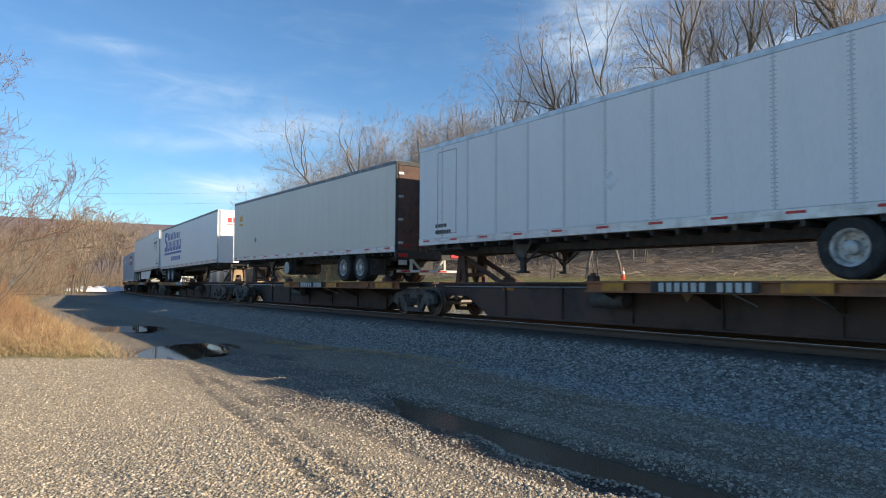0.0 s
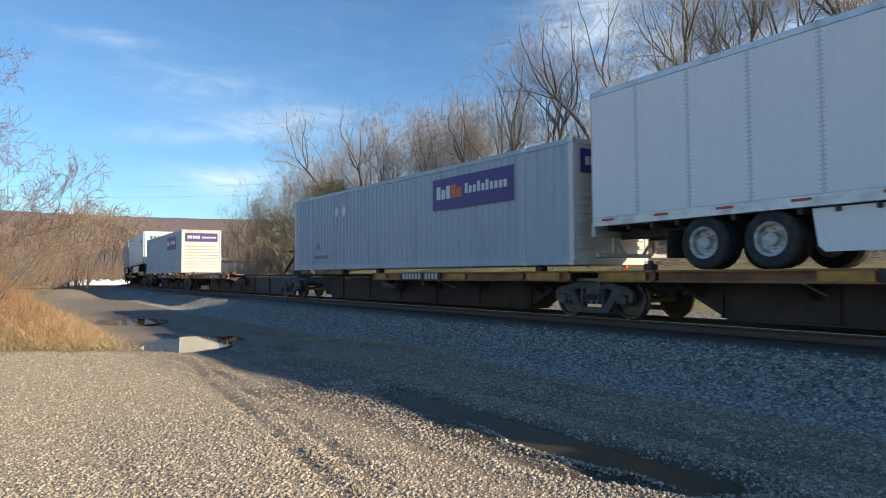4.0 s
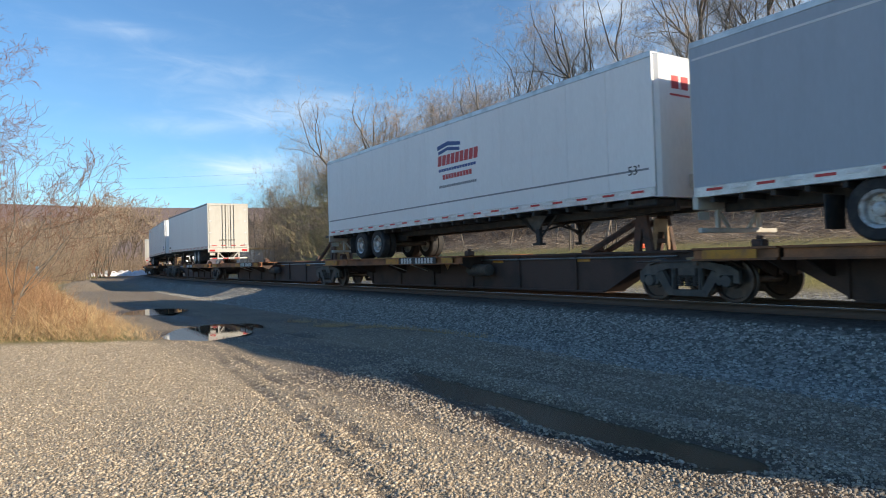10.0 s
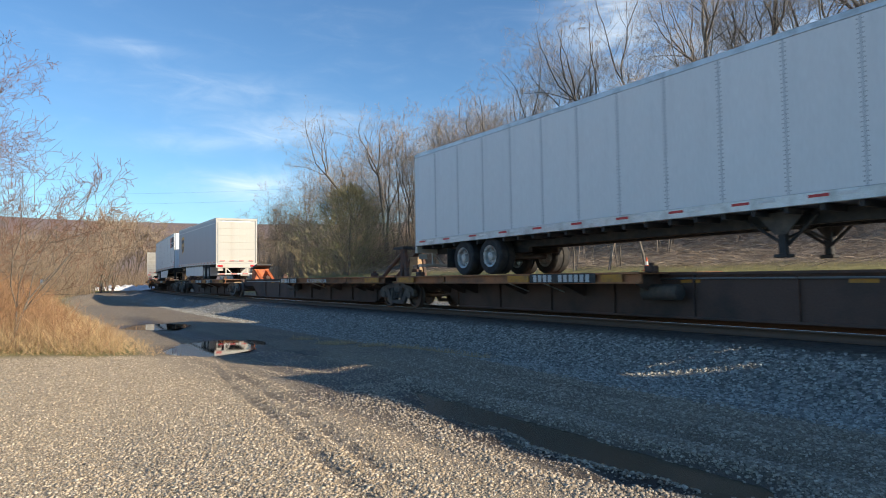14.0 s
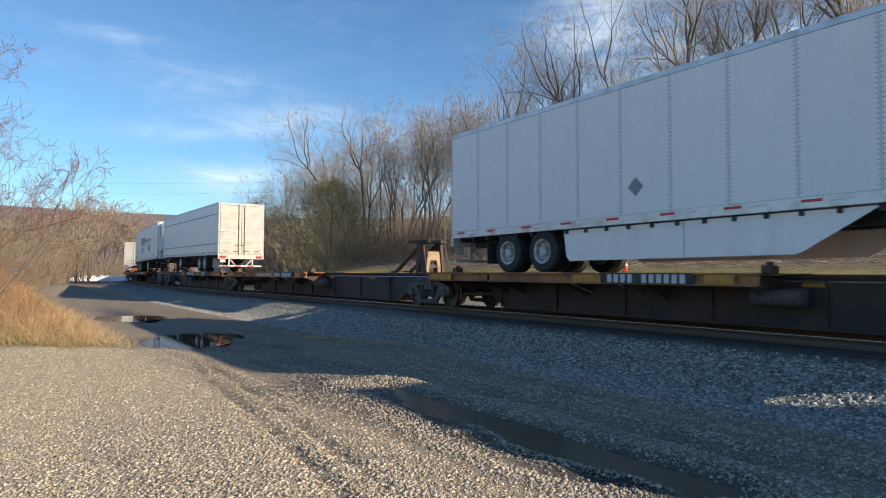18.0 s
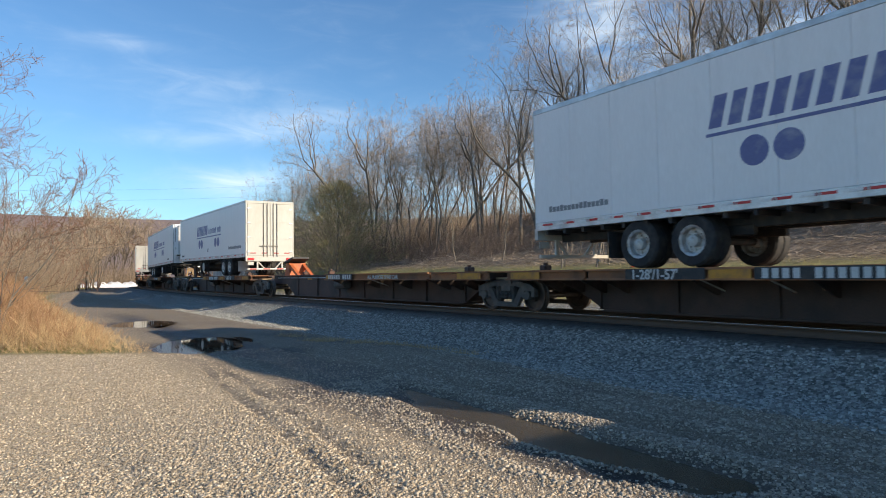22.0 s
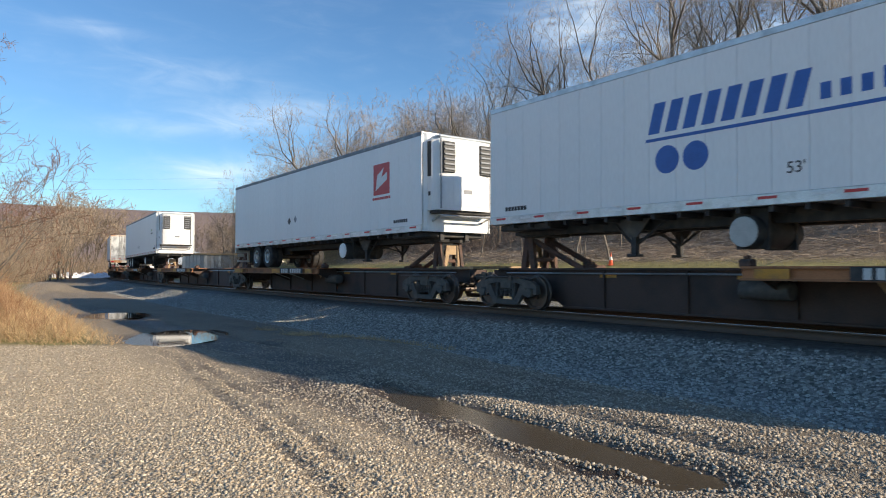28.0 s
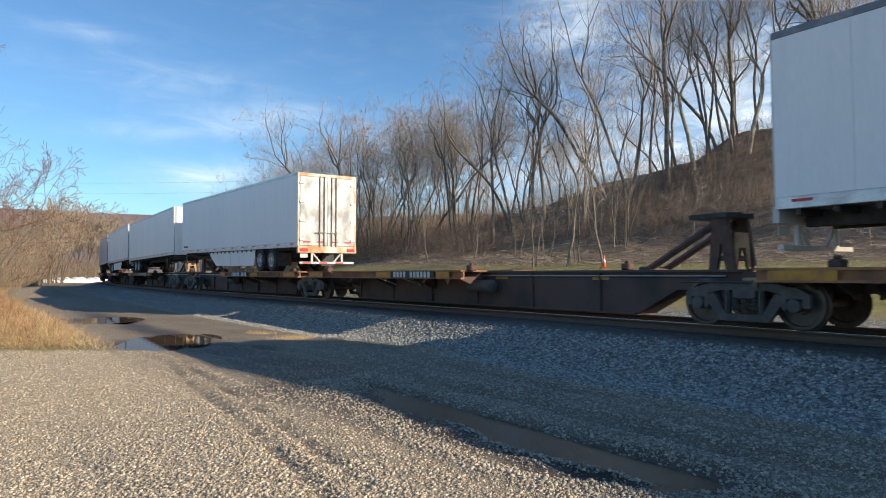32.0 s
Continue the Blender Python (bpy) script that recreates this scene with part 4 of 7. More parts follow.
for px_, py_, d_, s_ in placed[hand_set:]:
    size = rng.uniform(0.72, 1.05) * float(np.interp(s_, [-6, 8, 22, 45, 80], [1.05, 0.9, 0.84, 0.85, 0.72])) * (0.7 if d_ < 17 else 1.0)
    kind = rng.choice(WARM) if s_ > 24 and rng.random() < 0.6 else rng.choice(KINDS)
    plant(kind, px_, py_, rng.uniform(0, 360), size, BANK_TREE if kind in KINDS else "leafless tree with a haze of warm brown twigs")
for _ in range(24):
    s_, d_ = rng.uniform(-6, 34), rng.uniform(18, 31)
    p, h = on_track(s_, -d_)
    plant(rng.choice(POLES), p.x, p.y, rng.uniform(0, 360), rng.uniform(0.7, 1.15), "slender straight leafless tree on the bank")
for _ in range(34):
    s_, d_ = rng.uniform(2, 70), rng.uniform(11, 17)
    p, h = on_track(s_, -d_)
    plant(rng.choice(SLIM), p.x, p.y, rng.uniform(0, 360), rng.uniform(0.5, 0.95), "slender leafless sapling at the foot of the bank", name="sapling", group="saplings at the foot of the bank")
for k, (x_, y_, tall) in enumerate(((6.25, 29.3, 7.2), (6.95, 29.6, 6.4), (7.75, 28.7, 7.4), (5.0, 31.0, 6.0), (12.2, 30.5, 3.4))):
    plant(SLIM[k % 2], x_, y_, k * 77, tall / 7.5, "slender leafless sapling beside the cone", name="sapling", group="saplings at the foot of the bank")

for k, (x_, y_, tall) in enumerate(((22.4, 35.4, 10.5), (23.9, 37.2, 12.0), (25.4, 39.8, 11.0), (26.6, 41.0, 12.5), (24.6, 41.5, 11.5))):
    plant(POLES[k % 2], x_, y_, k * 71, tall / 13, "slender straight leafless tree before the house")

# the tree beside the lot, whose branches reach into view
RED = tree_kind(31, 13.5, M_BARK, M_REDTWIG, leaders=4, clear=0.30, fan=0.62, wob=0.14, rise=0.012, thick=0.010, wide=0.95, dense=1.1, floor=0.006)
SHRUB = tree_kind(32, 6.4, M_BARK, M_REDTWIG, stems=5, leaders=2, clear=0.25, fan=0.45, wob=0.12, rise=0.04, thick=0.008, dense=0.95, floor=0.006)
plant(RED, -15.9, 17.0, 20, 0.8, "leafless reddish-twigged tree at the edge of the lot", name="roadside_tree", group="trees by the road")
plant(SHRUB, -12.0, 17.4, 140, 0.95, "shrubby leafless reddish-twigged tree by the road", name="roadside_tree", group="trees by the road")
plant(SHRUB, -14.0, 16.4, 200, 0.7, "shrubby leafless reddish-twigged tree by the road", name="roadside_tree", group="trees by the road")
plant(SHRUB, -15.6, 20.5, 60, 1.0, "shrubby leafless reddish-twigged tree by the road", name="roadside_tree", group="trees by the road")

# far woods beyond the road
FAR = [tree_kind(41, 12, M_BARK, M_FARWOOD, stems=2, leaders=2, clear=0.28, fan=0.4, floor=0.027, twigs=4, dense=0.55, split=1), tree_kind(42, 12, M_BARK, M_FARWOOD, leaders=3, clear=0.26, fan=0.45, floor=0.027, twigs=4, dense=0.55, split=1), tree_kind(43, 12, M_BARK, M_FARWOOD, stems=3, leaders=2, clear=0.22, fan=0.4, floor=0.027, twigs=4, dense=0.55, split=1)]
for k in range(330):
    dist, turn = rng.uniform(90, 168), rng.uniform(23.4, 42)
    if turn < 27.6 and dist < 150:
        continue
    az = math.radians(90 + turn)
    x_, y_ = dist * math.cos(az), dist * math.sin(az)
    if abs(float(track_frame(x_, y_)[1][0])) < 7.5:
        continue
    tall = dist * (rng.uniform(0.095, 0.122) if turn < 28.6 else rng.uniform(0.058, 0.085))
    plant(rng.choice(FAR), x_, y_, rng.uniform(0, 360), tall / 12, "far leafless tree in brown winter woods", name="far_tree", group="far winter woods")


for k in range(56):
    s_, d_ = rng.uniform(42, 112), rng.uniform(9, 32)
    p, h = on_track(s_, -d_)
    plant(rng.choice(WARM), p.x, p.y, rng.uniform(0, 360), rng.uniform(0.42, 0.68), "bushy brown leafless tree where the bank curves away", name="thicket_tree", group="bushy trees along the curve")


def brush(name, label, material, x, y, z, height, r, lean=0.45, rad=(0.004, 0.009), forks=2, category="brush"):
    """Upright dry stalks with side twigs, in one mesh."""
    n = len(x)
    a = np.stack([x, y, z - 0.05], 1)
    w = np.stack([r.normal(0, lean, n), r.normal(0, lean, n), np.ones(n)], 1)
    w /= np.linalg.norm(w, axis=1, keepdims=True)
    b = a + w * height[:, None]
    rr = rad[0] + (rad[1] - rad[0]) * r.random(n)
    sa, sb, s0, s1 = [a], [b], [rr], [rr * 0.4]
    for _ in range(forks):
        f = 0.25 + 0.6 * r.random(n)
        p = a + (b - a) * f[:, None]
        v = w + np.stack([r.normal(0, 0.7, n), r.normal(0, 0.7, n), r.normal(0.1, 0.4, n)], 1)
        v /= np.linalg.norm(v, axis=1, keepdims=True)
        sa.append(p)
        sb.append(p + v * (height * 0.42 * (0.4 + r.random(n)))[:, None])
        s0.append(rr * 0.6)
        s1.append(rr * 0.25)
    me = sticks_mesh(name, np.concatenate(sa), np.concatenate(sb), np.concatenate(s0), np.concatenate(s1), material)
    return tagged(new(name, me), label, category, kind="stuff")


# brush and dry grass beside the road
x, y, z, s, d, r = strewn(16000, -14, 50, -22, -9.1, 51, lambda x, y, s, d, r: (y > 15.9) & (r.random(len(s)) < np.clip(1.3 - (s + 8) / 60, 0.25, 1)) & (d < -9.7 - 1.0 * r.random(len(s))))
brush("roadside_brush", "tangle of red-brown dry brush along the road", M_BRUSHL, x, y, z, (0.65 + 1.2 * r.random(len(x))) * np.clip((-d - 9.2) / 2.6, 0.4, 1.3), r, lean=0.38, forks=6)
x, y, z, s, d, r = strewn(26000, -13, 45, -14.5, -9.0, 52, lambda x, y, s, d, r: (y > 15.4 + 0.4 * r.random(len(s))) & (r.random(len(s)) < np.clip(1.25 - (s + 8) / 35, 0.2, 1)) & (d < -9.0 - 0.7 * r.random(len(s))))
brush("dry_grass", "tall tan dry grass at the road's edge", M_DRYGRASS, x, y, z, (0.15 + 0.62 * r.random(len(x)) ** 1.5) * np.clip((-d - 8.6) / 1.5, 0.35, 1.3), r, lean=0.75, rad=(0.003, 0.006), forks=4, category="grass")
# tufts between road and ballast
for k, (tx, ty) in enumerate([(1.1226 * a_, 1.1226 * b_) for a_, b_ in ((-4.29, 18.04), (-3.3, 16.7), (-2.94, 16.32), (-2.0, 15.1), (-1.27, 14.28), (-0.75, 14.1), (-0.31, 13.98), (0.3, 13.2))]):
    r = np.random.default_rng(60 + k)
    n = 260
    x, y = tx + r.normal(0, 0.22, n), ty + r.normal(0, 0.16, n)
    brush("grass_tuft", "tuft of dry tan grass at the ballast's foot", M_DRYGRASS, x, y, land_z(x, y), 0.07 + 0.13 * r.random(n), r, lean=0.7, rad=(0.003, 0.006), forks=0, category="grass")
x, y, z, s, d, r = strewn(9000, -32, 45, 3.8, 10.5, 59)
brush("verge_grass", "short yellow-green grass along the far side of the track", M_VERGE, x, y, z, 0.06 + 0.16 * r.random(len(x)), r, lean=0.6, rad=(0.004, 0.008), forks=1, category="grass")
# brush on the bank, slash at its foot, far thicket
x, y, z, s, d, r = strewn(40000, -34, 80, 12.0, 31, 53, lambda x, y, s, d, r: r.random(len(s)) < np.clip(1.2 - np.abs(d - 19.5) / 11, 0.16, 1) * (0.25 + 0.75 * step(waves(x * 0.33, y * 0.33, 9), -0.5, 0.2)) * np.where((s < 14) & (d < 15.5), 0.2, 1.0))
brush("bank_brush", "dense leafless brown brush on the bank", M_STICK, x, y, z, 0.5 + 1.1 * r.random(len(x)) + 0.45 * waves(x * 0.33, y * 0.33, 9), r, lean=0.7, forks=5, rad=(0.004, 0.009))


def slash():
    x, y, z, s, d, r = strewn(26000, -34, 34, 9.3, 19.5, 54, lambda x, y, s, d, r: r.random(len(s)) < np.clip(1.3 - (s + 10) / 50, 0.25, 1))
    n = len(x)
    a = np.stack([x, y, z + 0.04 + 0.16 * r.random(n)], 1)
    t = r.random(n) * 6.283
    v = np.stack([np.cos(t), np.sin(t), r.normal(0.0, 0.16, n)], 1) * (0.15 + 0.85 * r.random(n) ** 3)[:, None]
    rr = 0.004 + 0.010 * r.random(n) ** 2
    b = a + v
    b[:, 2] = np.maximum(b[:, 2], land_z(b[:, 0], b[:, 1]) + 0.02)
    me = sticks_mesh("cut_brush", a, b, rr, rr * 0.5, M_SLASH)
    return tagged(new("cut_brush", me), "grey cut branches strewn over the cleared bank", "branches", kind="stuff")


slash()
x, y, z, s, d, r = strewn(6500, 30, 115, 9, 34, 57)
brush("bank_thicket", "tall brown thicket where the bank curves away", M_FARWOOD, x, y, z, 1.2 + 2.6 * r.random(len(x)), r, forks=5, rad=(0.007, 0.016))


def far_thicket():
    r = np.random.default_rng(55)
    n = 14000
    dist, turn = 78 + 92 * r.random(n), 24.0 + 20 * r.random(n)
    az = np.radians(90 + turn)
    x, y = dist * np.cos(az), dist * np.sin(az)
    s, d = track_frame(x, y)
    ok = ((turn > 29.2) | (dist > 144)) & (np.abs(d) > 5.5) & ~((d > -9) & (d < 0) & (s < 70))
    x, y = x[ok], y[ok]
    return brush("far_thicket", "brown leafless thicket beyond the road", M_FARWOOD, x, y, land_z(x, y), 1.8 + 4.0 * r.random(len(x)) ** 1.3, r, lean=0.25, forks=5, rad=(0.009, 0.02))


far_thicket()


def cedar(x, y):
    r = np.random.default_rng(58)
    top = tagged(new("cedar", None), "dull green cedar at the foot of the bank", "tree")
    top.matrix_basis = pose(x, y, float(land_z(x, y)[0]) - 0.1)
    part("trunk", Shape().tube((0, 0, 0), (0.1, 0, 5.2), 0.16, 0.03).mesh("trunk", M_BARK, True), top)
    n = 6500
    f = r.random(n) ** 0.9
    t = r.random(n) * 6.283
    lump = 1 + 0.30 * np.sin(3 * t + 7 * f) + 0.26 * np.sin(5 * t - 13 * f) + 0.22 * np.sin(9 * t + 31 * f)
    rad = (4.1 * (1 - f ** 2.0) ** 0.6 + 0.25) * lump * r.random(n) ** 0.5
    a = np.stack([rad * np.cos(t), rad * np.sin(t), 0.1 + 6.4 * f - 0.12 * rad + 0.4 * r.random(n)], 1)
    w = np.stack([np.cos(t), np.sin(t), 0.9 + 0 * t], 1) + r.normal(0, 0.6, (n, 3))
    w /= np.linalg.norm(w, axis=1, keepdims=True)
    part("crown", sticks_mesh("crown", a, a + w * (0.25 + 0.5 * r.random(n))[:, None], 0.012 + 0.012 * r.random(n), 0.004 + 0 * t, M_CEDAR), top, "ragged crown of dull green sprays")


cedar(-8.6, 51.0)


# ---------------------------------------------------------------- small fixed things
def house():
    """Tan brick house on the crest, side wall in shade-grey stone, chimney and three windows."""
    top = tagged(new("house", None), "tan brick house with a chimney on the crest", "house")
    top.matrix_basis = pose(30.6, 51.6, 12.4, 0, 0, -5)
    part("wall", Shape().box(0, 15, 0, 6.6, 0, 4.75, 0.02).mesh("wall", M_BRICK), top, "tan brick walls")
    # the wall turned from the sun has its shade in the grey
    part("side_wall", Shape().box(-0.12, 0.0, 0.02, 6.58, 0, 4.75, 0.02).mesh("side_wall", M_BRICKG), top, "stone side wall with its shade in the grey")
    part("roof", Shape().prism([(-0.18, 4.75), (15.1, 4.75), (15.1, 4.93), (-0.18, 4.93)], -0.12, 6.7).mesh("roof", M_TRIMW), top, "low roof with a pale edge")
    part("downpipe", Shape().tube((0.15, -0.07, 0), (0.15, -0.07, 4.74), 0.05).mesh("downpipe", M_TRIMW), top)
    part("chimney", Shape().box(-0.14, 0.72, 2.0, 3.2, 4.9, 7.2, 0.02).box(-0.22, 0.80, 1.92, 3.28, 7.2, 7.38, 0.02).mesh("chimney", M_BRICK), top, "square brick chimney")
    for wx in (5.3, 8.0, 11.0):
        win = part("window", Shape().box(-0.5, 0.5, -0.05, 0.0, 0, 1.5, 0.01).mesh("window", M_TRIMW), top, "white framed window", (wx, -0.01, 2.85))
        for k in (-1, 1):
            for h in (0.08, 0.79):
                part("pane", Shape().box(k * 0.23 - 0.19, k * 0.23 + 0.19, -0.075, -0.05, h, h + 0.62).mesh("pane", M_GLASS), win)


house()


def traffic_cone(x, y):
    top = tagged(new("traffic_cone", None), "orange traffic cone with a white band", "traffic cone")
    top.matrix_basis = pose(x, y, float(land_z(x, y)[0]) - 0.01) @ Matrix.Diagonal((0.72, 0.72, 0.72, 1))
    part("base", Shape().box(-0.19, 0.19, -0.19, 0.19, 0, 0.04, 0.01).mesh("base", M_CONE), top)
    part("cone", Shape().turned([(0.14, 0.04), (0.10, 0.30), (0.055, 0.50), (0.025, 0.72), (0.02, 0.73)], 16, axis="z").mesh("cone", M_CONE, True), top)
    part("band", Shape().turned([(0.106, 0.30), (0.109, 0.302), (0.064, 0.49), (0.06, 0.50)], 16, axis="z").mesh("band", M_TRIMW, True), top, "white reflective band")


traffic_cone(7.4, 27.4)


def lineside_shed(x, y, turn):
    top = tagged(new("shed", None), "weathered white board shed beyond the track", "shed")
    top.matrix_basis = pose(x, y, float(land_z(x, y)[0]) - 0.3, 0, 0, turn)
    part("wall", Shape().box(-3.4, 3.4, -1.4, 1.4, 0, 2.75, 0.02).mesh("wall", M_BOARD), top)
    for k in range(17):
        part("board", Shape().box(-0.16, 0.16, -0.03, 0, 0, 2.65, 0.008).mesh("board", M_BOARD), top, "", (-3.2 + k * 0.4, -1.402, 0.05))
    part("roof", Shape().prism([(-3.7, 2.75), (3.7, 2.75), (3.7, 3.0), (-3.7, 2.85)], -1.7, 1.7).mesh("roof", M_DRYGRASS), top, "mossy low roof")


lineside_shed(-26.1, 82.3, 14)


def snow_bank():
    r = np.random.default_rng(8)
    n, m = 34, 12
    u, v = np.meshgrid(np.linspace(-1, 1, n), np.linspace(-1, 1, m))
    lump = 0.75 + 0.25 * np.sin(u * 9) * np.sin(u * 23 + v * 2) + 0.12 * r.random(u.shape)
    z = 1.15 * np.clip((1 - np.abs(u) ** 4) * (1 - v * v), 0, 1) ** 0.6 * lump
    az = math.radians(90 + 26.6)
    cx, cy = 138 * math.cos(az), 138 * math.sin(az)
    x, y = cx + u * 6.0 * math.sin(az) + v * 2 * math.cos(az), cy - u * 6.0 * math.cos(az) + v * 2 * math.sin(az)
    a = (np.arange(m - 1)[:, None] * n + np.arange(n - 1)[None]).ravel()
    base = land_z(x.ravel(), y.ravel())
    me = arrays_mesh("snow_bank", np.stack([x.ravel(), y.ravel(), z.ravel() + base - 0.05], 1), np.stack([a, a + 1, a + n + 1, a + n], 1), M_SNOW)
    return tagged(new("snow_bank", me), "lumpy bank of old white snow by the road", "snow bank")


snow_bank()


def marker_sign(x, y):
    top = tagged(new("marker_sign", None), "small white marker sign on a post", "sign")
    top.matrix_basis = pose(x, y, float(land_z(x, y)[0]), 0, 0, -30)
    part("post", Shape().box(-0.04, 0.04, -0.04, 0.04, -0.1, 1.75, 0.01).mesh("post", M_BARK), top)
    part("board", Shape().box(-0.22, 0.22, -0.07, -0.04, 1.45, 1.85, 0.01).mesh("board", M_TRIMW), top)


marker_sign(-33.5, 53.0)


def cable(a, b, sag):
    sh = Shape()
    pts = [Vector(a).lerp(Vector(b), i / 14) - Vector((0, 0, sag * 4 * (i / 14) * (1 - i / 14))) for i in range(15)]
    for p, q in zip(pts, pts[1:]):
        sh.tube(p, q, 0.009, n=5, caps=False)
    return tagged(new("overhead_cable", sh.mesh("overhead_cable", M_WIRE)), "thin dark overhead cable across the sky", "cable")


cable((-95, 105, 16.0), (-5, 112, 18.5), 1.2)
cable((-95, 105, 14.5), (-5, 112, 17.0), 1.4)
for px_, py_ in ((-95, 105), (-5, 112)):
    pole = tagged(new("utility_pole", None), "wooden utility pole carrying cables", "pole")
    pole.matrix_basis = pose(px_, py_, float(land_z(px_, py_)[0]) - 0.2)
    part("post", Shape().tube((0, 0, 0), (0, 0, 19 - float(land_z(px_, py_)[0])), 0.16, 0.11).mesh("post", M_BARK), pole)
    part("crossarm", Shape().box(-1.0, 1.0, -0.06, 0.06, -0.06, 0.06, 0.01).mesh("crossarm", M_BARK), pole, "", (0, 0.15, 18 - float(land_z(px_, py_)[0])))


# ---------------------------------------------------------------- the train
HALF, WIDE, LOW, HIGH, DECK = 8.075, 1.295, 2.0, 4.95, 1.05
MOVERS = []          # (thing, centre along the train, half base, turned round, lift, nose up)
WHEELSETS = []       # (wheelset, place along the train)


def slab(key, x0, x1, y0, y1, z0, z1, c, material):
    return shared(f"{key}|{x0:.3f},{x1:.3f},{y0:.3f},{y1:.3f},{z0:.3f},{z1:.3f}|{material.name}", lambda: Shape().box(x0, x1, y0, y1, z0, z1, c), material)


def tyre_shape(w=0.52):
    return Shape().turned([(0.30, -w / 2), (0.46, -w / 2), (0.50, -w / 2 + 0.04), (0.50, -0.02), (0.46, -0.01), (0.46, 0.01), (0.50, 0.02), (0.50, w / 2 - 0.04), (0.46, w / 2), (0.30, w / 2)], 22, ends=(False, False))


def rim_shape(w=0.52):
    sh = Shape().turned([(0.29, -w / 2 + 0.01), (0.30, -w / 2 - 0.004), (0.255, -w / 2 + 0.02), (0.235, -w / 2 + 0.12), (0.12, -w / 2 + 0.13), (0.11, -w / 2 + 0.02), (0.06, -w / 2)], 20, ends=(False, True))
    sh.turned([(0.29, w / 2 - 0.01), (0.30, w / 2 + 0.004), (0.255, w / 2 - 0.02), (0.235, w / 2 - 0.12), (0.12, w / 2 - 0.13), (0.11, w / 2 - 0.02), (0.06, w / 2)], 20, ends=(False, True))
    for i in range(8):
        t = i * math.pi / 4
        for k in (-1, 1):
            sh.tube((0.17 * math.cos(t), k * (w / 2 - 0.13), 0.17 * math.sin(t)), (0.17 * math.cos(t), k * (w / 2 - 0.09), 0.17 * math.sin(t)), 0.018, n=5)
    return sh


def road_wheel(parent, x, y):
    w = part("wheel", slab("axle_stub", -0.06, 0.06, -0.2, 0.2, -0.06, 0.06, 0.01, M_DARK), parent, "", (x, y, DECK + 0.48))
    part("tyre", shared("tyre", tyre_shape, M_TYRE, True), w, "black dual tyre")
    part("rim", shared("rim", rim_shape, M_RIM, True), w, "worn pale wheel rim")


def bars(sh, put, u0, u1, w0, w1, n, slant=0.0, vary=True, seed=1, fill=0.80):
    """A row of plain blocks in place of lettering."""
    r = random.Random(seed)
    step_u = (u1 - u0) / n
    for i in range(n):
        a, b = u0 + i * step_u, u0 + (i + fill) * step_u
        top = w1 if not vary or r.random() < 0.35 else w0 + (w1 - w0) * 0.82
        put(sh, [(a, w0), (b, w0), (b + slant, top), (a + slant, top)])


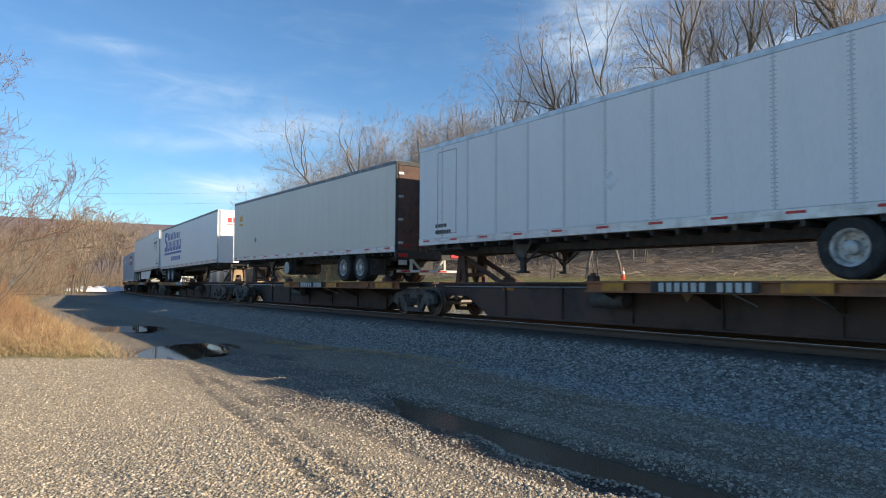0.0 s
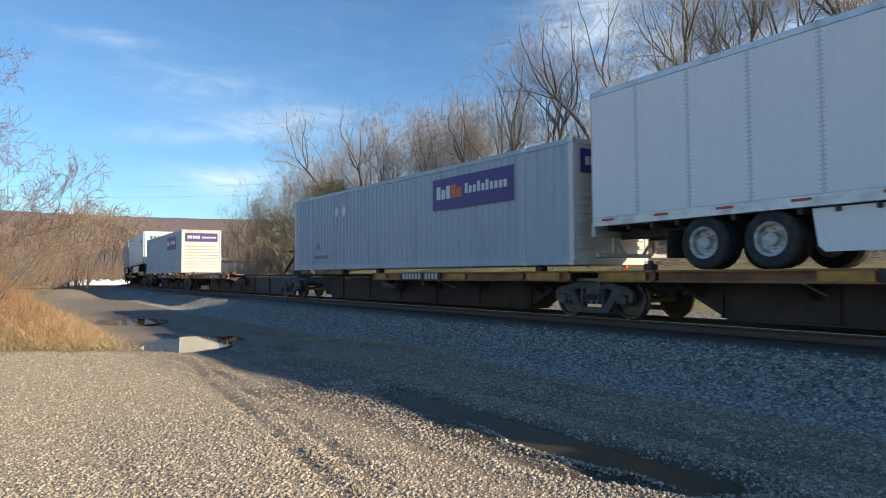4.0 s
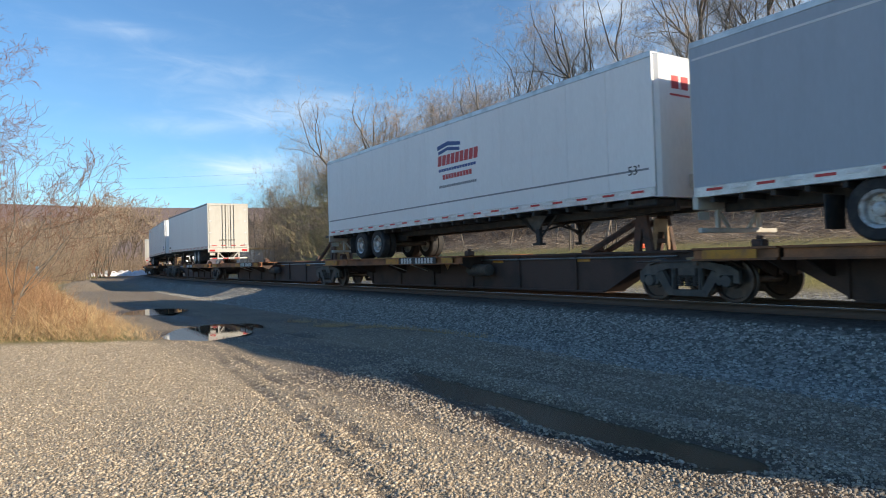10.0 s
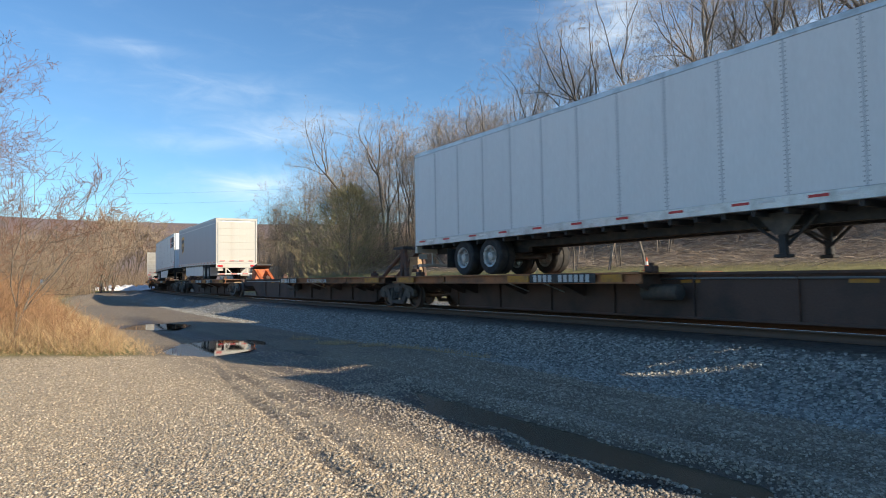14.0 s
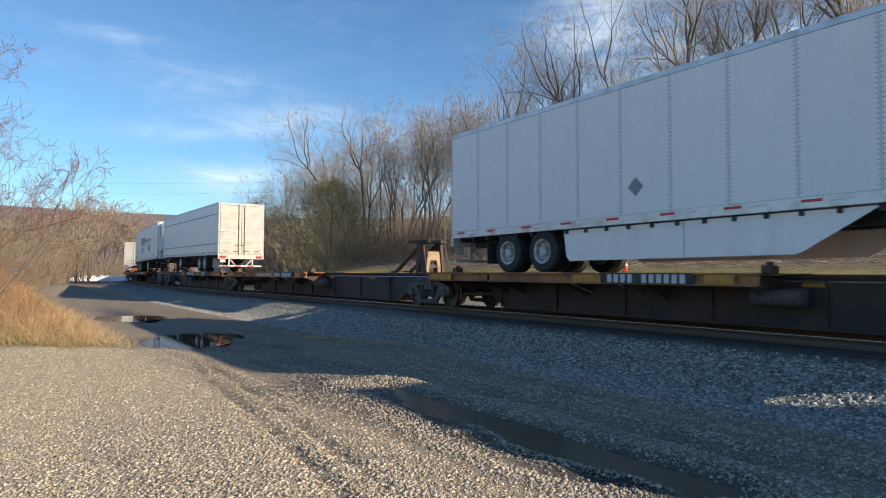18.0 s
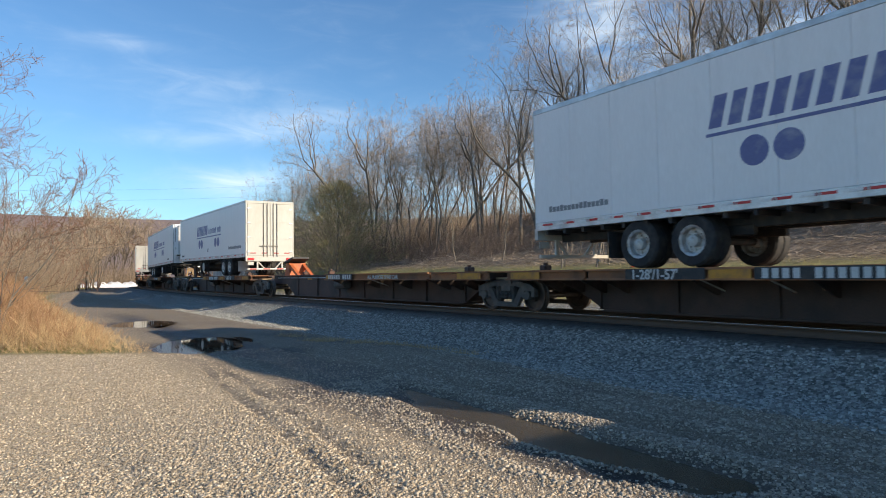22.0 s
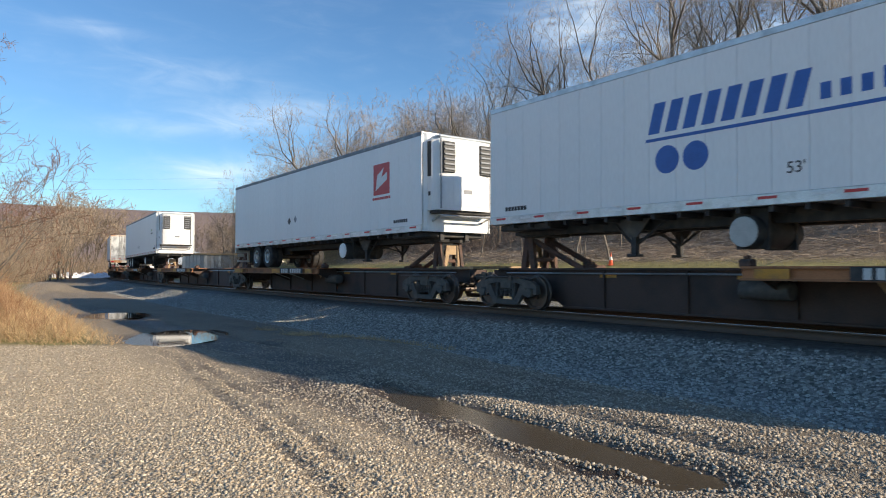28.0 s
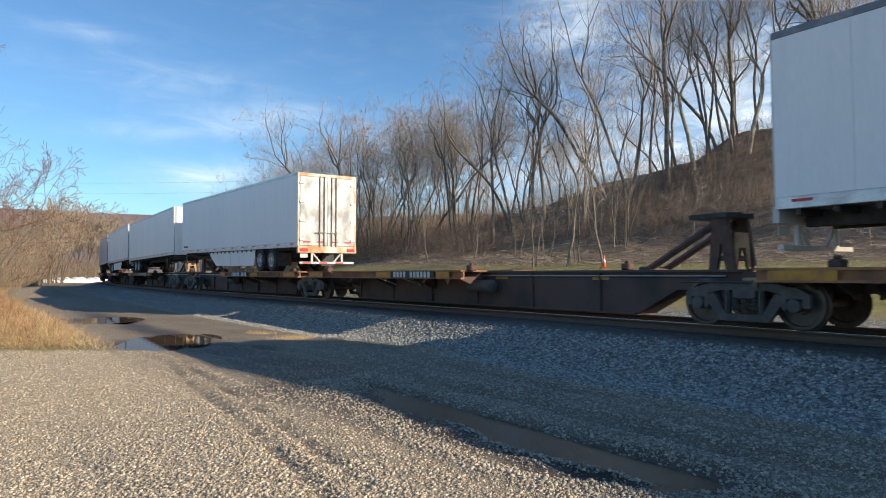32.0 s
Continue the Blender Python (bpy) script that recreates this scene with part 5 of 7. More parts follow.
def trailer(conf):
    """A 53-foot road trailer: nose at +x, doors at -x; its side that is seen is y = ns."""
    ns = -1 if conf["flip"] else 1
    HALF = conf.get("half", 8.075)
    own = f"|{HALF}"
    paint, plain = conf["paint"], conf.get("plain", False)
    top = tagged(new("semi_trailer", None), conf["label"], "trailer", "trailers on the train")
    # shell
    part("body", slab("body", -HALF + 0.03, HALF - 0.03, -WIDE + 0.02, WIDE - 0.02, LOW + 0.02, HIGH - 0.02, 0.02, M_ALU), top, "bare inner shell")
    part("roof", slab("roof", -HALF, HALF, -WIDE + 0.004, WIDE - 0.004, HIGH - 0.035, HIGH + 0.012, 0.012, M_ALU), top, "pale metal roof sheet")
    n = conf.get("panels", 13)
    pw = 2 * HALF / n
    gap = 0.0 if paint is M_GREYT else 0.004 if plain else 0.022
    me = slab("side_panel", -pw / 2 + gap / 2, pw / 2 - gap / 2, -0.012, 0.012, LOW + 0.2, HIGH - 0.11, 0.005 if gap else 0.0, paint)
    for k in (-1, 1):
        for i in range(n):
            part("side_panel", me, top, "", (-HALF + pw * (i + 0.5), k * (WIDE - 0.006), 0))
        part("top_rail", slab("top_rail", -HALF, HALF, -0.02, 0.02, HIGH - 0.11, HIGH + 0.01, 0.008, conf.get("rail", M_ALU)), top, "dark roof rail" if conf.get("rail") is M_RAIL_T else "", (0, k * (WIDE - 0.004), 0))
        part("bottom_rail", slab("bottom_rail", -HALF, HALF, -0.025, 0.025, LOW, LOW + 0.2, 0.01, conf.get("sill", M_ALU)), top, "aluminium bottom rail", (0, k * (WIDE - 0.004), 0))
    me_r = slab("red_reflector", -0.17, 0.17, -0.004, 0.004, -0.024, 0.024, 0.0, M_RED)
    me_w = slab("white_reflector", -0.17, 0.17, -0.004, 0.004, -0.024, 0.024, 0.0, M_REFW)
    m = conf.get("marks", 12)
    for i in range(m):
        x = -HALF + 0.45 + i * (2 * HALF - 0.9) / (m - 1)
        part("reflector", me_r, top, "red reflective strip", (x, ns * (WIDE + 0.024), LOW + 0.13))
        if i < m - 1:
            part("reflector", me_w, top, "white reflective strip", (x + 0.48, ns * (WIDE + 0.024), LOW + 0.13))
    if not plain:      # riveted posts over the joints
        def post():
            sh = Shape().box(-0.035, 0.035, -0.006, 0.006, LOW + 0.2, HIGH - 0.115)
            return sh

        def rivet_rows():
            sh = Shape()
            for j in range(34):
                for u in (-0.042, 0.042):
                    sh.box(u - 0.008, u + 0.008, 0.004, 0.011, LOW + 0.26 + j * 0.076, LOW + 0.28 + j * 0.076)
            return sh
        # strip grey stands for the groove shadow along each joint
        me_p, me_v = shared("post", post, M_SEAM), shared("rivets", rivet_rows, M_GREYG)
        for i in range(1, n):
            part("post", me_p, top, "grimy joint strip", pose(-HALF + pw * i, ns * (WIDE - 0.002), 0, 0, 0, 0 if ns > 0 else 180))
            tagged(part("rivets", me_v, top, "", pose(-HALF + pw * i, ns * (WIDE + 0.001), 0, 0, 0, 0 if ns > 0 else 180)), kind="stuff")
    # floor and running gear
    part("floor_frame", shared("floor_frame" + own, lambda: [sh := Shape().box(-HALF + 0.1, HALF - 0.1, -0.55, -0.40, LOW - 0.26, LOW, 0.01).box(-HALF + 0.1, HALF - 0.1, 0.40, 0.55, LOW - 0.26, LOW, 0.01)] + [sh.box(-HALF + 0.3 + i * 0.6, -HALF + 0.38 + i * 0.6, -1.25, 1.25, LOW - 0.1, LOW + 0.01) for i in range(int((HALF * 2 - 0.5) / 0.6))] and sh, M_DARK), top, "black crossmembers under the floor")
    part("upper_coupler", slab("upper_coupler", HALF - 2.0, HALF - 0.15, -1.1, 1.1, LOW - 0.16, LOW - 0.01, 0.03, M_DARK), top, "kingpin plate")
    b0 = conf.get("bogie", -4.7)
    part("bogie_frame", shared("bogie_frame", lambda: Shape().box(-1.5, 1.5, -0.58, -0.44, 1.6, LOW - 0.2, 0.02).box(-1.5, 1.5, 0.44, 0.58, 1.6, LOW - 0.2, 0.02).tube((-0.65, -1.0, DECK + 0.48), (-0.65, 1.0, DECK + 0.48), 0.075).tube((0.65, -1.0, DECK + 0.48), (0.65, 1.0, DECK + 0.48), 0.075).box(-0.2, 0.2, -0.62, 0.62, 1.45, 1.75, 0.03), M_DARK), top, "sliding tandem frame", (b0, 0, 0))
    for dx in (-0.65, 0.65):
        for k in (-1, 1):
            road_wheel(top, b0 + dx, k * 0.99)
    flap = slab("mud_flap", -0.012, 0.012, -0.3, 0.3, DECK + 0.22, DECK + 0.78, 0.004, conf.get("flap", M_DARK))
    for k in (ns,) if "flap_back" in conf else (-1, 1):
        part("mud_flap", flap, top, "pale splash guard behind the wheels" if "flap" in conf else "", (b0 - conf.get("flap_back", 1.45), k * 0.98, 0))

    for k in (-1, 1):
        part("landing_leg", shared("landing_leg", lambda: Shape().box(-0.07, 0.07, -0.06, 0.06, DECK + 0.18, LOW, 0.01).box(-0.13, 0.13, -0.12, 0.12, DECK + 0.12, DECK + 0.18, 0.01), M_DARK), top, "raised landing leg with a foot plate", (3.9, k * 0.75, 0))
        part("leg_gusset", shared("leg_gusset", lambda: Shape().prism([(-0.46, LOW - 0.03), (0.46, LOW - 0.03), (0.11, LOW - 0.42), (-0.11, LOW - 0.42)], -0.02, 0.02), M_TRUCK), top, "grey landing gear gusset", (3.9, k * 0.82, 0))
        part("leg_brace", shared("leg_brace", lambda: Shape().tube((0.0, 0, DECK + 0.35), (-0.75, 0, LOW - 0.1), 0.03, n=6), M_DARK), top, "", (3.9, k * 0.72, 0))
        part("leg_brace", shared("leg_brace_front", lambda: Shape().tube((0.0, 0, DECK + 0.3), (0.6, 0, LOW - 0.1), 0.03, n=6), M_DARK), top, "", (3.9, k * 0.70, 0))
        part("cross_brace", shared("cross_brace", lambda: Shape().tube((0, -0.75, DECK + 0.45), (0, 0.75, DECK + 0.8), 0.028, n=6), M_DARK), top, "", pose(3.9, 0, 0, 0, 0, 0 if k > 0 else 180))
    if conf.get("skirt"):
        for k in (-1, 1):
            cutoff = 0.12 if conf["skirt"] == "round" else 1.15
            part("side_skirt", shared(f"side_skirt|{cutoff}", lambda: Shape().prism([(-3.4, LOW - 0.02), (3.3, LOW - 0.02), (3.3 - cutoff, LOW - 0.66), (3.16 - cutoff, LOW - 0.72), (-3.22, LOW - 0.72), (-3.32, LOW - 0.62)], -0.012, 0.012), M_WHITE), top, "white aerodynamic side skirt", (b0 + 4.75, k * 1.2, 0))
            part("skirt_seam", slab("skirt_seam", -0.012, 0.012, -0.004, 0.004, LOW - 0.70, LOW - 0.04, 0.0, M_SEAM), top, "", (b0 + 4.6, k * 1.216, 0))
    if conf.get("tank"):
        part("fuel_tank", shared("fuel_tank", lambda: Shape().turned([(0.10, -0.75), (0.27, -0.74), (0.29, -0.70), (0.29, 0.70), (0.27, 0.74), (0.10, 0.75)], 18, axis="x").box(-0.5, -0.42, -0.3, 0.3, -0.3, 0.42).box(0.42, 0.5, -0.3, 0.3, -0.3, 0.42), M_DARK, True), top, "round dark fuel tank lying across the frame", pose(conf["tank"], ns * 0.42, LOW - 0.42, 0, 0, 90))
        part("tank_end", shared("tank_end|" + str(bool(conf.get("reefer"))), lambda: Shape().turned([(0.03, -0.02), (0.26, -0.012), (0.27, 0.0), (0.26, 0.012), (0.03, 0.02)], 18, axis="x"), M_WHITE2 if conf.get("reefer") else M_PIPE, True), top, "pale tank end cap", pose(conf["tank"], ns * 1.185, LOW - 0.42, 0, 0, 90))
    # door end
    door = conf.get("door", M_DOOR)
    part("rear_frame", shared("rear_frame|" + door.name + own, lambda: Shape().box(-HALF - 0.03, -HALF + 0.05, -WIDE, -WIDE + 0.09, LOW, HIGH, 0.01).box(-HALF - 0.03, -HALF + 0.05, WIDE - 0.09, WIDE, LOW, HIGH, 0.01).box(-HALF - 0.03, -HALF + 0.05, -WIDE + 0.09, WIDE - 0.09, HIGH - 0.13, HIGH, 0.01).box(-HALF - 0.06, -HALF + 0.05, -WIDE, WIDE, LOW - 0.22, LOW + 0.06, 0.01), conf.get("frame", door)), top, "rear door frame")
    if conf.get("rollup"):
        for j in range(6):
            part("door_slat", slab("door_slat", -HALF - 0.02, -HALF + 0.01, -WIDE + 0.13, WIDE - 0.13, -0.218, 0.218, 0.006, door), top, "", (0, 0, LOW + 0.30 + j * 0.44))
        part("door_latch", slab("door_latch", -HALF - 0.05, -HALF - 0.02, -0.12, 0.12, -0.05, 0.05, 0.01, M_STEEL), top, "steel latch", (0, 0, LOW + 0.22))
    for k in (-1, 1):
        part("tail_light", slab("tail_light", -0.02, 0.02, -0.17, 0.17, -0.06, 0.06, 0.01, M_RED), top, "red tail lamp", (-HALF - 0.07, k * 1.03, LOW - 0.1))
        if conf.get("rollup"):
            continue
        leaf = part("rear_door", shared("rear_door|" + door.name + own, lambda: Shape().box(-HALF - 0.045, -HALF + 0.01, -0.595, 0.595, LOW + 0.07, HIGH - 0.14, 0.012).box(-HALF - 0.052, -HALF - 0.045, -0.56, 0.56, LOW + 0.95, LOW + 1.02).box(-HALF - 0.052, -HALF - 0.045, -0.56, 0.56, LOW + 1.85, LOW + 1.92), door), top, "closed rear door", (0, k * 0.602, 0))
        if conf.get("belts"):
            part("door_skin", slab("door_skin", -HALF - 0.051, -HALF - 0.044, -0.53, 0.53, LOW + 0.12, HIGH - 0.2, 0.0, M_PLATE), leaf, "dull metal door skin")
            for z_ in (LOW + 0.78, LOW + 1.36):
                part("belt", slab("belt", -HALF - 0.062, -HALF - 0.05, -0.585, 0.585, z_ - 0.045, z_ + 0.045, 0.004, door), leaf, "white belt rail across the door")
        # rod colour is darkened for the shade on the rods
        for j in ((0.16,) if conf.get("belts") else (0.16, 0.36)):
            part("lock_rod", shared("lock_rod", lambda: Shape().tube((0, 0, LOW + 0.02), (0, 0, HIGH - 0.1), 0.02, n=6).box(-0.03, 0.02, -0.05, 0.05, LOW + 0.55, LOW + 0.62).box(-0.03, 0.02, -0.02, 0.2, LOW + 0.57, LOW + 0.60), M_ROD), leaf, "steel lock rod in a shade-dark grey", (-HALF - 0.075, k * (-0.6 + j * 1.0) if j < 0.3 else k * (-0.6 + j), 0))
        for j in ((0.2, 0.78, 1.36, 2.45) if conf.get("belts") else (0.3, 1.05, 1.8, 2.55)):
            part("hinge", slab("hinge", -0.02, 0.02, -0.09, 0.09, -0.04, 0.04, 0.005, M_ALU), leaf, "", (-HALF - 0.064, k * 0.52, LOW + j))
    for k in range(4):
        part("reflector", slab("door_reflector", -0.005, 0.005, -0.15, 0.15, -0.022, 0.022, 0.0, M_RED), top, "red reflective strip", (-HALF - 0.06, -0.9 + k * 0.6, LOW + 0.22))
    def guard():
        sh = Shape().box(-0.05, 0.05, -1.2, 1.2, DECK + 0.29, DECK + 0.38, 0.012)
        for k in (-1, 1):
            sh.box(-0.035, 0.035, k * 0.66 - 0.045, k * 0.66 + 0.045, DECK + 0.36, LOW - 0.2, 0.008)
            sh.tube((0, k * 0.62, LOW - 0.24), (0, k * 0.30, DECK + 0.37), 0.038, n=6)
        return sh
    bumper = part("underride_guard", shared("underride_guard", guard, door if conf.get("rusty") is None else M_RUST), top, "rear bumper guard with slanting struts", (-HALF + 0.02, 0, 0))
    for j in range(6):
        part("reflector", slab("guard_reflector", -0.004, 0.004, -0.17, 0.17, -0.025, 0.025, 0.0, M_RED if j % 2 else M_REFW), bumper, "reflective strip", (-0.055, -0.9 + j * 0.36, DECK + 0.335))
    part("number_plate", slab("number_plate", -0.006, 0.006, -0.16, 0.16, -0.08, 0.08, 0.0, M_DOOR), top, "small pale number plate", (-HALF - 0.03, 1.02 * (-1 if ns > 0 else 1) * -1, LOW - 0.33))
    # nose
    part("nose_panel", shared("nose_panel|" + paint.name + own, lambda: Shape().prism([(WIDE - 0.16, HALF + 0.045), (-WIDE + 0.16, HALF + 0.045), (-WIDE, HALF - 0.1), (WIDE, HALF - 0.1)], LOW, HIGH - 0.02, "z", Matrix(((0, 1, 0, 0), (1, 0, 0, 0), (0, 0, 1, 0), (0, 0, 0, 1)))), conf.get("nose", paint)), top, "front wall with chamfered corners")
    if conf.get("reefer"):
        wide_face = conf["reefer"] == "wide"
        unit = part("cooling_unit", shared(f"cooling_unit|{wide_face}" + own, lambda: Shape().prism([(-1.12, HALF + 0.04), (1.12, HALF + 0.04), (1.12, HALF + 0.26), (0.92, HALF + 0.47), (0.4, HALF + 0.54), (-0.4, HALF + 0.54), (-0.92, HALF + 0.47), (-1.12, HALF + 0.26)], 2.62, 4.74, "z", Matrix(((0, 1, 0, 0), (1, 0, 0, 0), (0, 0, 1, 0), (0, 0, 0, 1)))), M_WHITE, True), top, "white refrigeration unit on the nose")
        part("unit_base", slab("unit_base", HALF + 0.04, HALF + 0.42, -1.05, 1.05, 2.52, 2.62, 0.02, M_DARK), unit, "black lower rim")
        part("unit_cap", shared("unit_cap" + own, lambda: Shape().box(HALF + 0.03, HALF + 0.50, -1.0, 1.0, 4.74, 4.84, 0.04), M_SEAM), unit, "grimy top cover")
        for k in (-1, 1):
            part("side_vent", slab("side_vent", HALF + 0.06, HALF + 0.24, -0.012, 0.012, 3.62, 4.66, 0.005, M_GRILL), unit, "black side vent", (0, k * 1.122, 0))
            part("trim_bar", shared("trim_bar" + own, lambda: Shape().tube((HALF + 0.50, 0, 2.66), (HALF + 0.50, 0, 4.72), 0.026, n=6), M_GREYG), unit, "dark upright trim", (0, k * 0.95, 0))
        for k in ((0,) if wide_face else (-1, 1)):
            half_w = 0.80 if wide_face else 0.22
            g = part("grille", slab("grille", HALF + 0.49, HALF + 0.565, -half_w, half_w, 3.72, 4.64, 0.02, M_GRILL), unit, "black louvred grille", (0.0, k * 0.68, 0))
            for j in range(6):
                part("slat", slab("slat", HALF + 0.565, HALF + 0.60, -half_w + 0.03, half_w - 0.03, -0.028, 0.028, 0.008, M_GREYG), g, "", (0, 0, 3.82 + j * 0.145))
        part("service_door", slab("service_door", HALF + 0.535, HALF + 0.552, -0.52, 0.52, 2.75, 3.62, 0.008, M_WHITE), unit, "white service door")
        part("label_panel", slab("label_panel", HALF + 0.552, HALF + 0.556, -0.16, 0.16, 3.12, 3.24, 0.0, M_GREYG), unit, "small grey label")
        part("side_latch", slab("side_latch", HALF + 0.10, HALF + 0.20, -0.01, 0.01, 3.05, 3.17, 0.003, M_GRILL), unit, "", (0, ns * 1.124, 0))
        part("guard_rail", shared("guard_rail" + own, lambda: Shape().tube((HALF + 0.46, -0.95, 2.45), (HALF + 0.46, 0.95, 2.45), 0.03, n=6).tube((HALF, -0.95, 2.3), (HALF + 0.46, -0.95, 2.45), 0.03, n=6).tube((HALF, 0.95, 2.3), (HALF + 0.46, 0.95, 2.45), 0.03, n=6), M_STEEL), top, "bent rail under the cooling unit")
    else:
        part("nose_box", slab("nose_box", HALF + 0.045, HALF + 0.09, -0.3, 0.3, LOW + 0.2, LOW + 0.5, 0.02, M_STEEL), top, "coupling box with hose sockets")
        part("marker_lamp", slab("marker_lamp", HALF + 0.04, HALF + 0.06, -0.05, 0.05, -0.02, 0.02, 0.0, M_ORG), top, "amber marker lamp", (0, 0.9, HIGH - 0.12))
    # graphics on the side that is seen; u runs from the picture-left end, w up from the bottom
    def put(sh, outline, lift=0.008):
        q = [((HALF - u) if ns > 0 else (-HALF + u), LOW + w) for u, w in outline]
        a, b = ns * (WIDE + 0.004), ns * (WIDE + 0.004 + lift)
        sh.prism(q, min(a, b), max(a, b), "y")
    for name, label, material, draw in conf.get("art", ()):
        if name == "graphic":
            def put_one(sh, outline, lift=0.008):
                one = Shape()
                put(one, outline, lift)
                part("graphic", one.mesh("graphic", material), top, label)
            draw(None, put_one)
            continue
        sh = Shape()
        draw(sh, put)
        part(name, sh.mesh(name, material), top, label)
    if conf.get("length_mark"):
        length_mark(top, conf["length_mark"], ns)
    return top


def length_mark(top, u, ns, w=0.50, size=0.27, text="53'", y=None):
    cu = bpy.data.curves.new("length_mark", "FONT")
    cu.body, cu.size, cu.extrude = text, size, 0.003
    cu.materials.append(M_BLKG)
    ob = new("length_mark", cu)
    ob.parent = top
    x = (HALF - u) if ns > 0 else (-HALF + u)
    ob.matrix_basis = pose(x, ns * (WIDE + 0.012), LOW + w, 90, 0, 180 if ns > 0 else 0)
    return tagged(ob, "black length marking")


def disc(u, w, r, n=24):
    return [(u + r * math.cos(2 * math.pi * i / n), w + r * math.sin(2 * math.pi * i / n)) for i in range(n)]


def rect(u0, u1, w0, w1):
    return [(u0, w0), (u1, w0), (u1, w1), (u0, w1)]


def art_two_dots(u0=4.5, seed=3, colour=None, pairs=(0.75, 6.35), k=1.0):
    def draw(sh, put):
        bars(sh, put, u0, u0 + 3.15 * k, 1.55, 2.14, 8, 0.16, False, seed, 0.66)
        bars(sh, put, u0 + 3.3 * k, u0 + 5.7 * k, 1.60, 1.92, 8, 0.0, True, seed + 1, 0.55)
        bars(sh, put, u0 + 6.0 * k, u0 + 6.9 * k, 1.60, 1.94, 4, 0.0, True, seed + 2, 0.55)
        put(sh, rect(u0 - 0.05, u0 + 6.9 * k, 1.40, 1.46))
        for u in [u0 + q + e for q in pairs for e in (-0.31, 0.31)]:
            put(sh, disc(u, 1.02, 0.27))
    return ("graphic", "navy blue company lettering and dots drawn as plain shapes", colour or M_NAVY, draw)


def art_bars(u0, u1, w0, w1, n, material, label="dark stencilled marking drawn as bars", seed=1, slant=0.0, vary=False):
    return ("marking", label, material, lambda sh, put: bars(sh, put, u0, u1, w0, w1, n, slant, vary, seed))


def art_frame(u0, u1, w0, w1, t, material, label):
    def draw(sh, put):
        put(sh, rect(u0, u1, w0, w0 + t)), put(sh, rect(u0, u1, w1 - t, w1)), put(sh, rect(u0, u0 + t, w0 + t, w1 - t)), put(sh, rect(u1 - t, u1, w0 + t, w1 - t))
    return ("graphic", label, material, draw)


def art_shield(u0, u1, w0, w1):
    def outline(a, b, lo, hi):
        m = (a + b) / 2
        return [(a, hi - 0.10), (m, hi), (b, hi - 0.05), (b, lo + (hi - lo) * 0.35), (b - (b - a) * 0.14, lo + (hi - lo) * 0.18), (m, lo), (a + (b - a) * 0.14, lo + (hi - lo) * 0.18), (a, lo + (hi - lo) * 0.35)]
    back = ("graphic", "gold shield emblem", M_GOLD, lambda sh, put: put(sh, outline(u0, u1, w0, w1), 0.006))
    field = ("graphic", "dark brown shield field", M_BROWN, lambda sh, put: put(sh, outline(u0 + 0.07, u1 - 0.07, w0 + 0.09, w1 - 0.20), 0.011))
    mark = ("graphic", "gold blocks on the shield", M_GOLD, lambda sh, put: [put(sh, rect(u0 + (u1 - u0) * (0.17 + 0.24 * i), u0 + (u1 - u0) * (0.34 + 0.24 * i), w0 + (0.42 if i != 1 else 0.28) * (w1 - w0), w0 + 0.62 * (w1 - w0)), 0.016) for i in range(3)])
    return [back, field, mark]


def art_diamond(u, w, r, material, label="worn hazard diamond"):
    return ("placard", label, material, lambda sh, put: put(sh, [(u - r, w), (u, w - r), (u + r, w), (u, w + r)], 0.005))


def art_sweet():
    def draw(sh, put):
        put(sh, [(1.36, 1.22), (2.05, 1.22), (2.30, 1.42), (2.30, 1.78), (2.10, 1.98), (1.78, 2.14), (1.78, 2.28), (2.28, 2.28), (2.28, 2.62), (1.62, 2.62), (1.40, 2.46), (1.40, 2.06), (1.60, 1.88), (1.92, 1.72), (1.92, 1.56), (1.36, 1.56)])
        bars(sh, put, 2.42, 6.55, 2.00, 2.50, 8, 0.06, True, 4, 0.62)
        for i in range(5):          # blocks with an open middle
            a = 2.40 + i * 0.92
            put(sh, [(a, 1.22), (a + 0.70, 1.22), (a + 0.70, 1.90), (a + 0.48, 1.90), (a + 0.48, 1.45), (a + 0.24, 1.45), (a + 0.24, 1.90), (a, 1.90)])
        put(sh, rect(1.36, 6.95, 0.98, 1.13))
        bars(sh, put, 3.7, 6.8, 0.52, 0.80, 11, 0.0, False, 6, 0.66)
    return ("graphic", "large blue company lettering drawn as plain shapes", M_BLUE, draw)


def art_premier():
    return [art_frame(13.45, 15.15, 1.62, 2.42, 0.03, M_GREEN, "green framed company panel"),
            art_bars(13.6, 14.95, 1.95, 2.18, 7, M_GREEN, "green company lettering drawn as bars", 3, 0.04, True), art_bars(13.75, 14.7, 1.76, 1.84, 9, M_GREYG)]


def art_universal():
    return [("graphic", "navy flag device", M_NAVY, lambda sh, put: (put(sh, [(8.15, 2.16), (8.7, 2.24), (9.35, 2.16), (9.35, 2.26), (8.7, 2.36), (8.15, 2.28)]), put(sh, [(8.2, 2.02), (8.7, 2.10), (9.3, 2.02), (9.3, 2.11), (8.7, 2.19), (8.2, 2.11)]))),
            art_bars(8.15, 10.2, 1.68, 1.98, 9, M_REDG, "red company lettering drawn as bars", 2, 0.04), art_bars(8.2, 10.1, 1.50, 1.58, 14, M_NAVY),
            art_bars(8.4, 9.9, 1.26, 1.40, 10, M_REDG), art_bars(8.2, 10.1, 1.02, 1.09, 20, M_GREYG),
            ("graphic", "thin grey stripe", M_GREYG, lambda sh, put: put(sh, rect(0.1, 16.0, 0.56, 0.60)))]


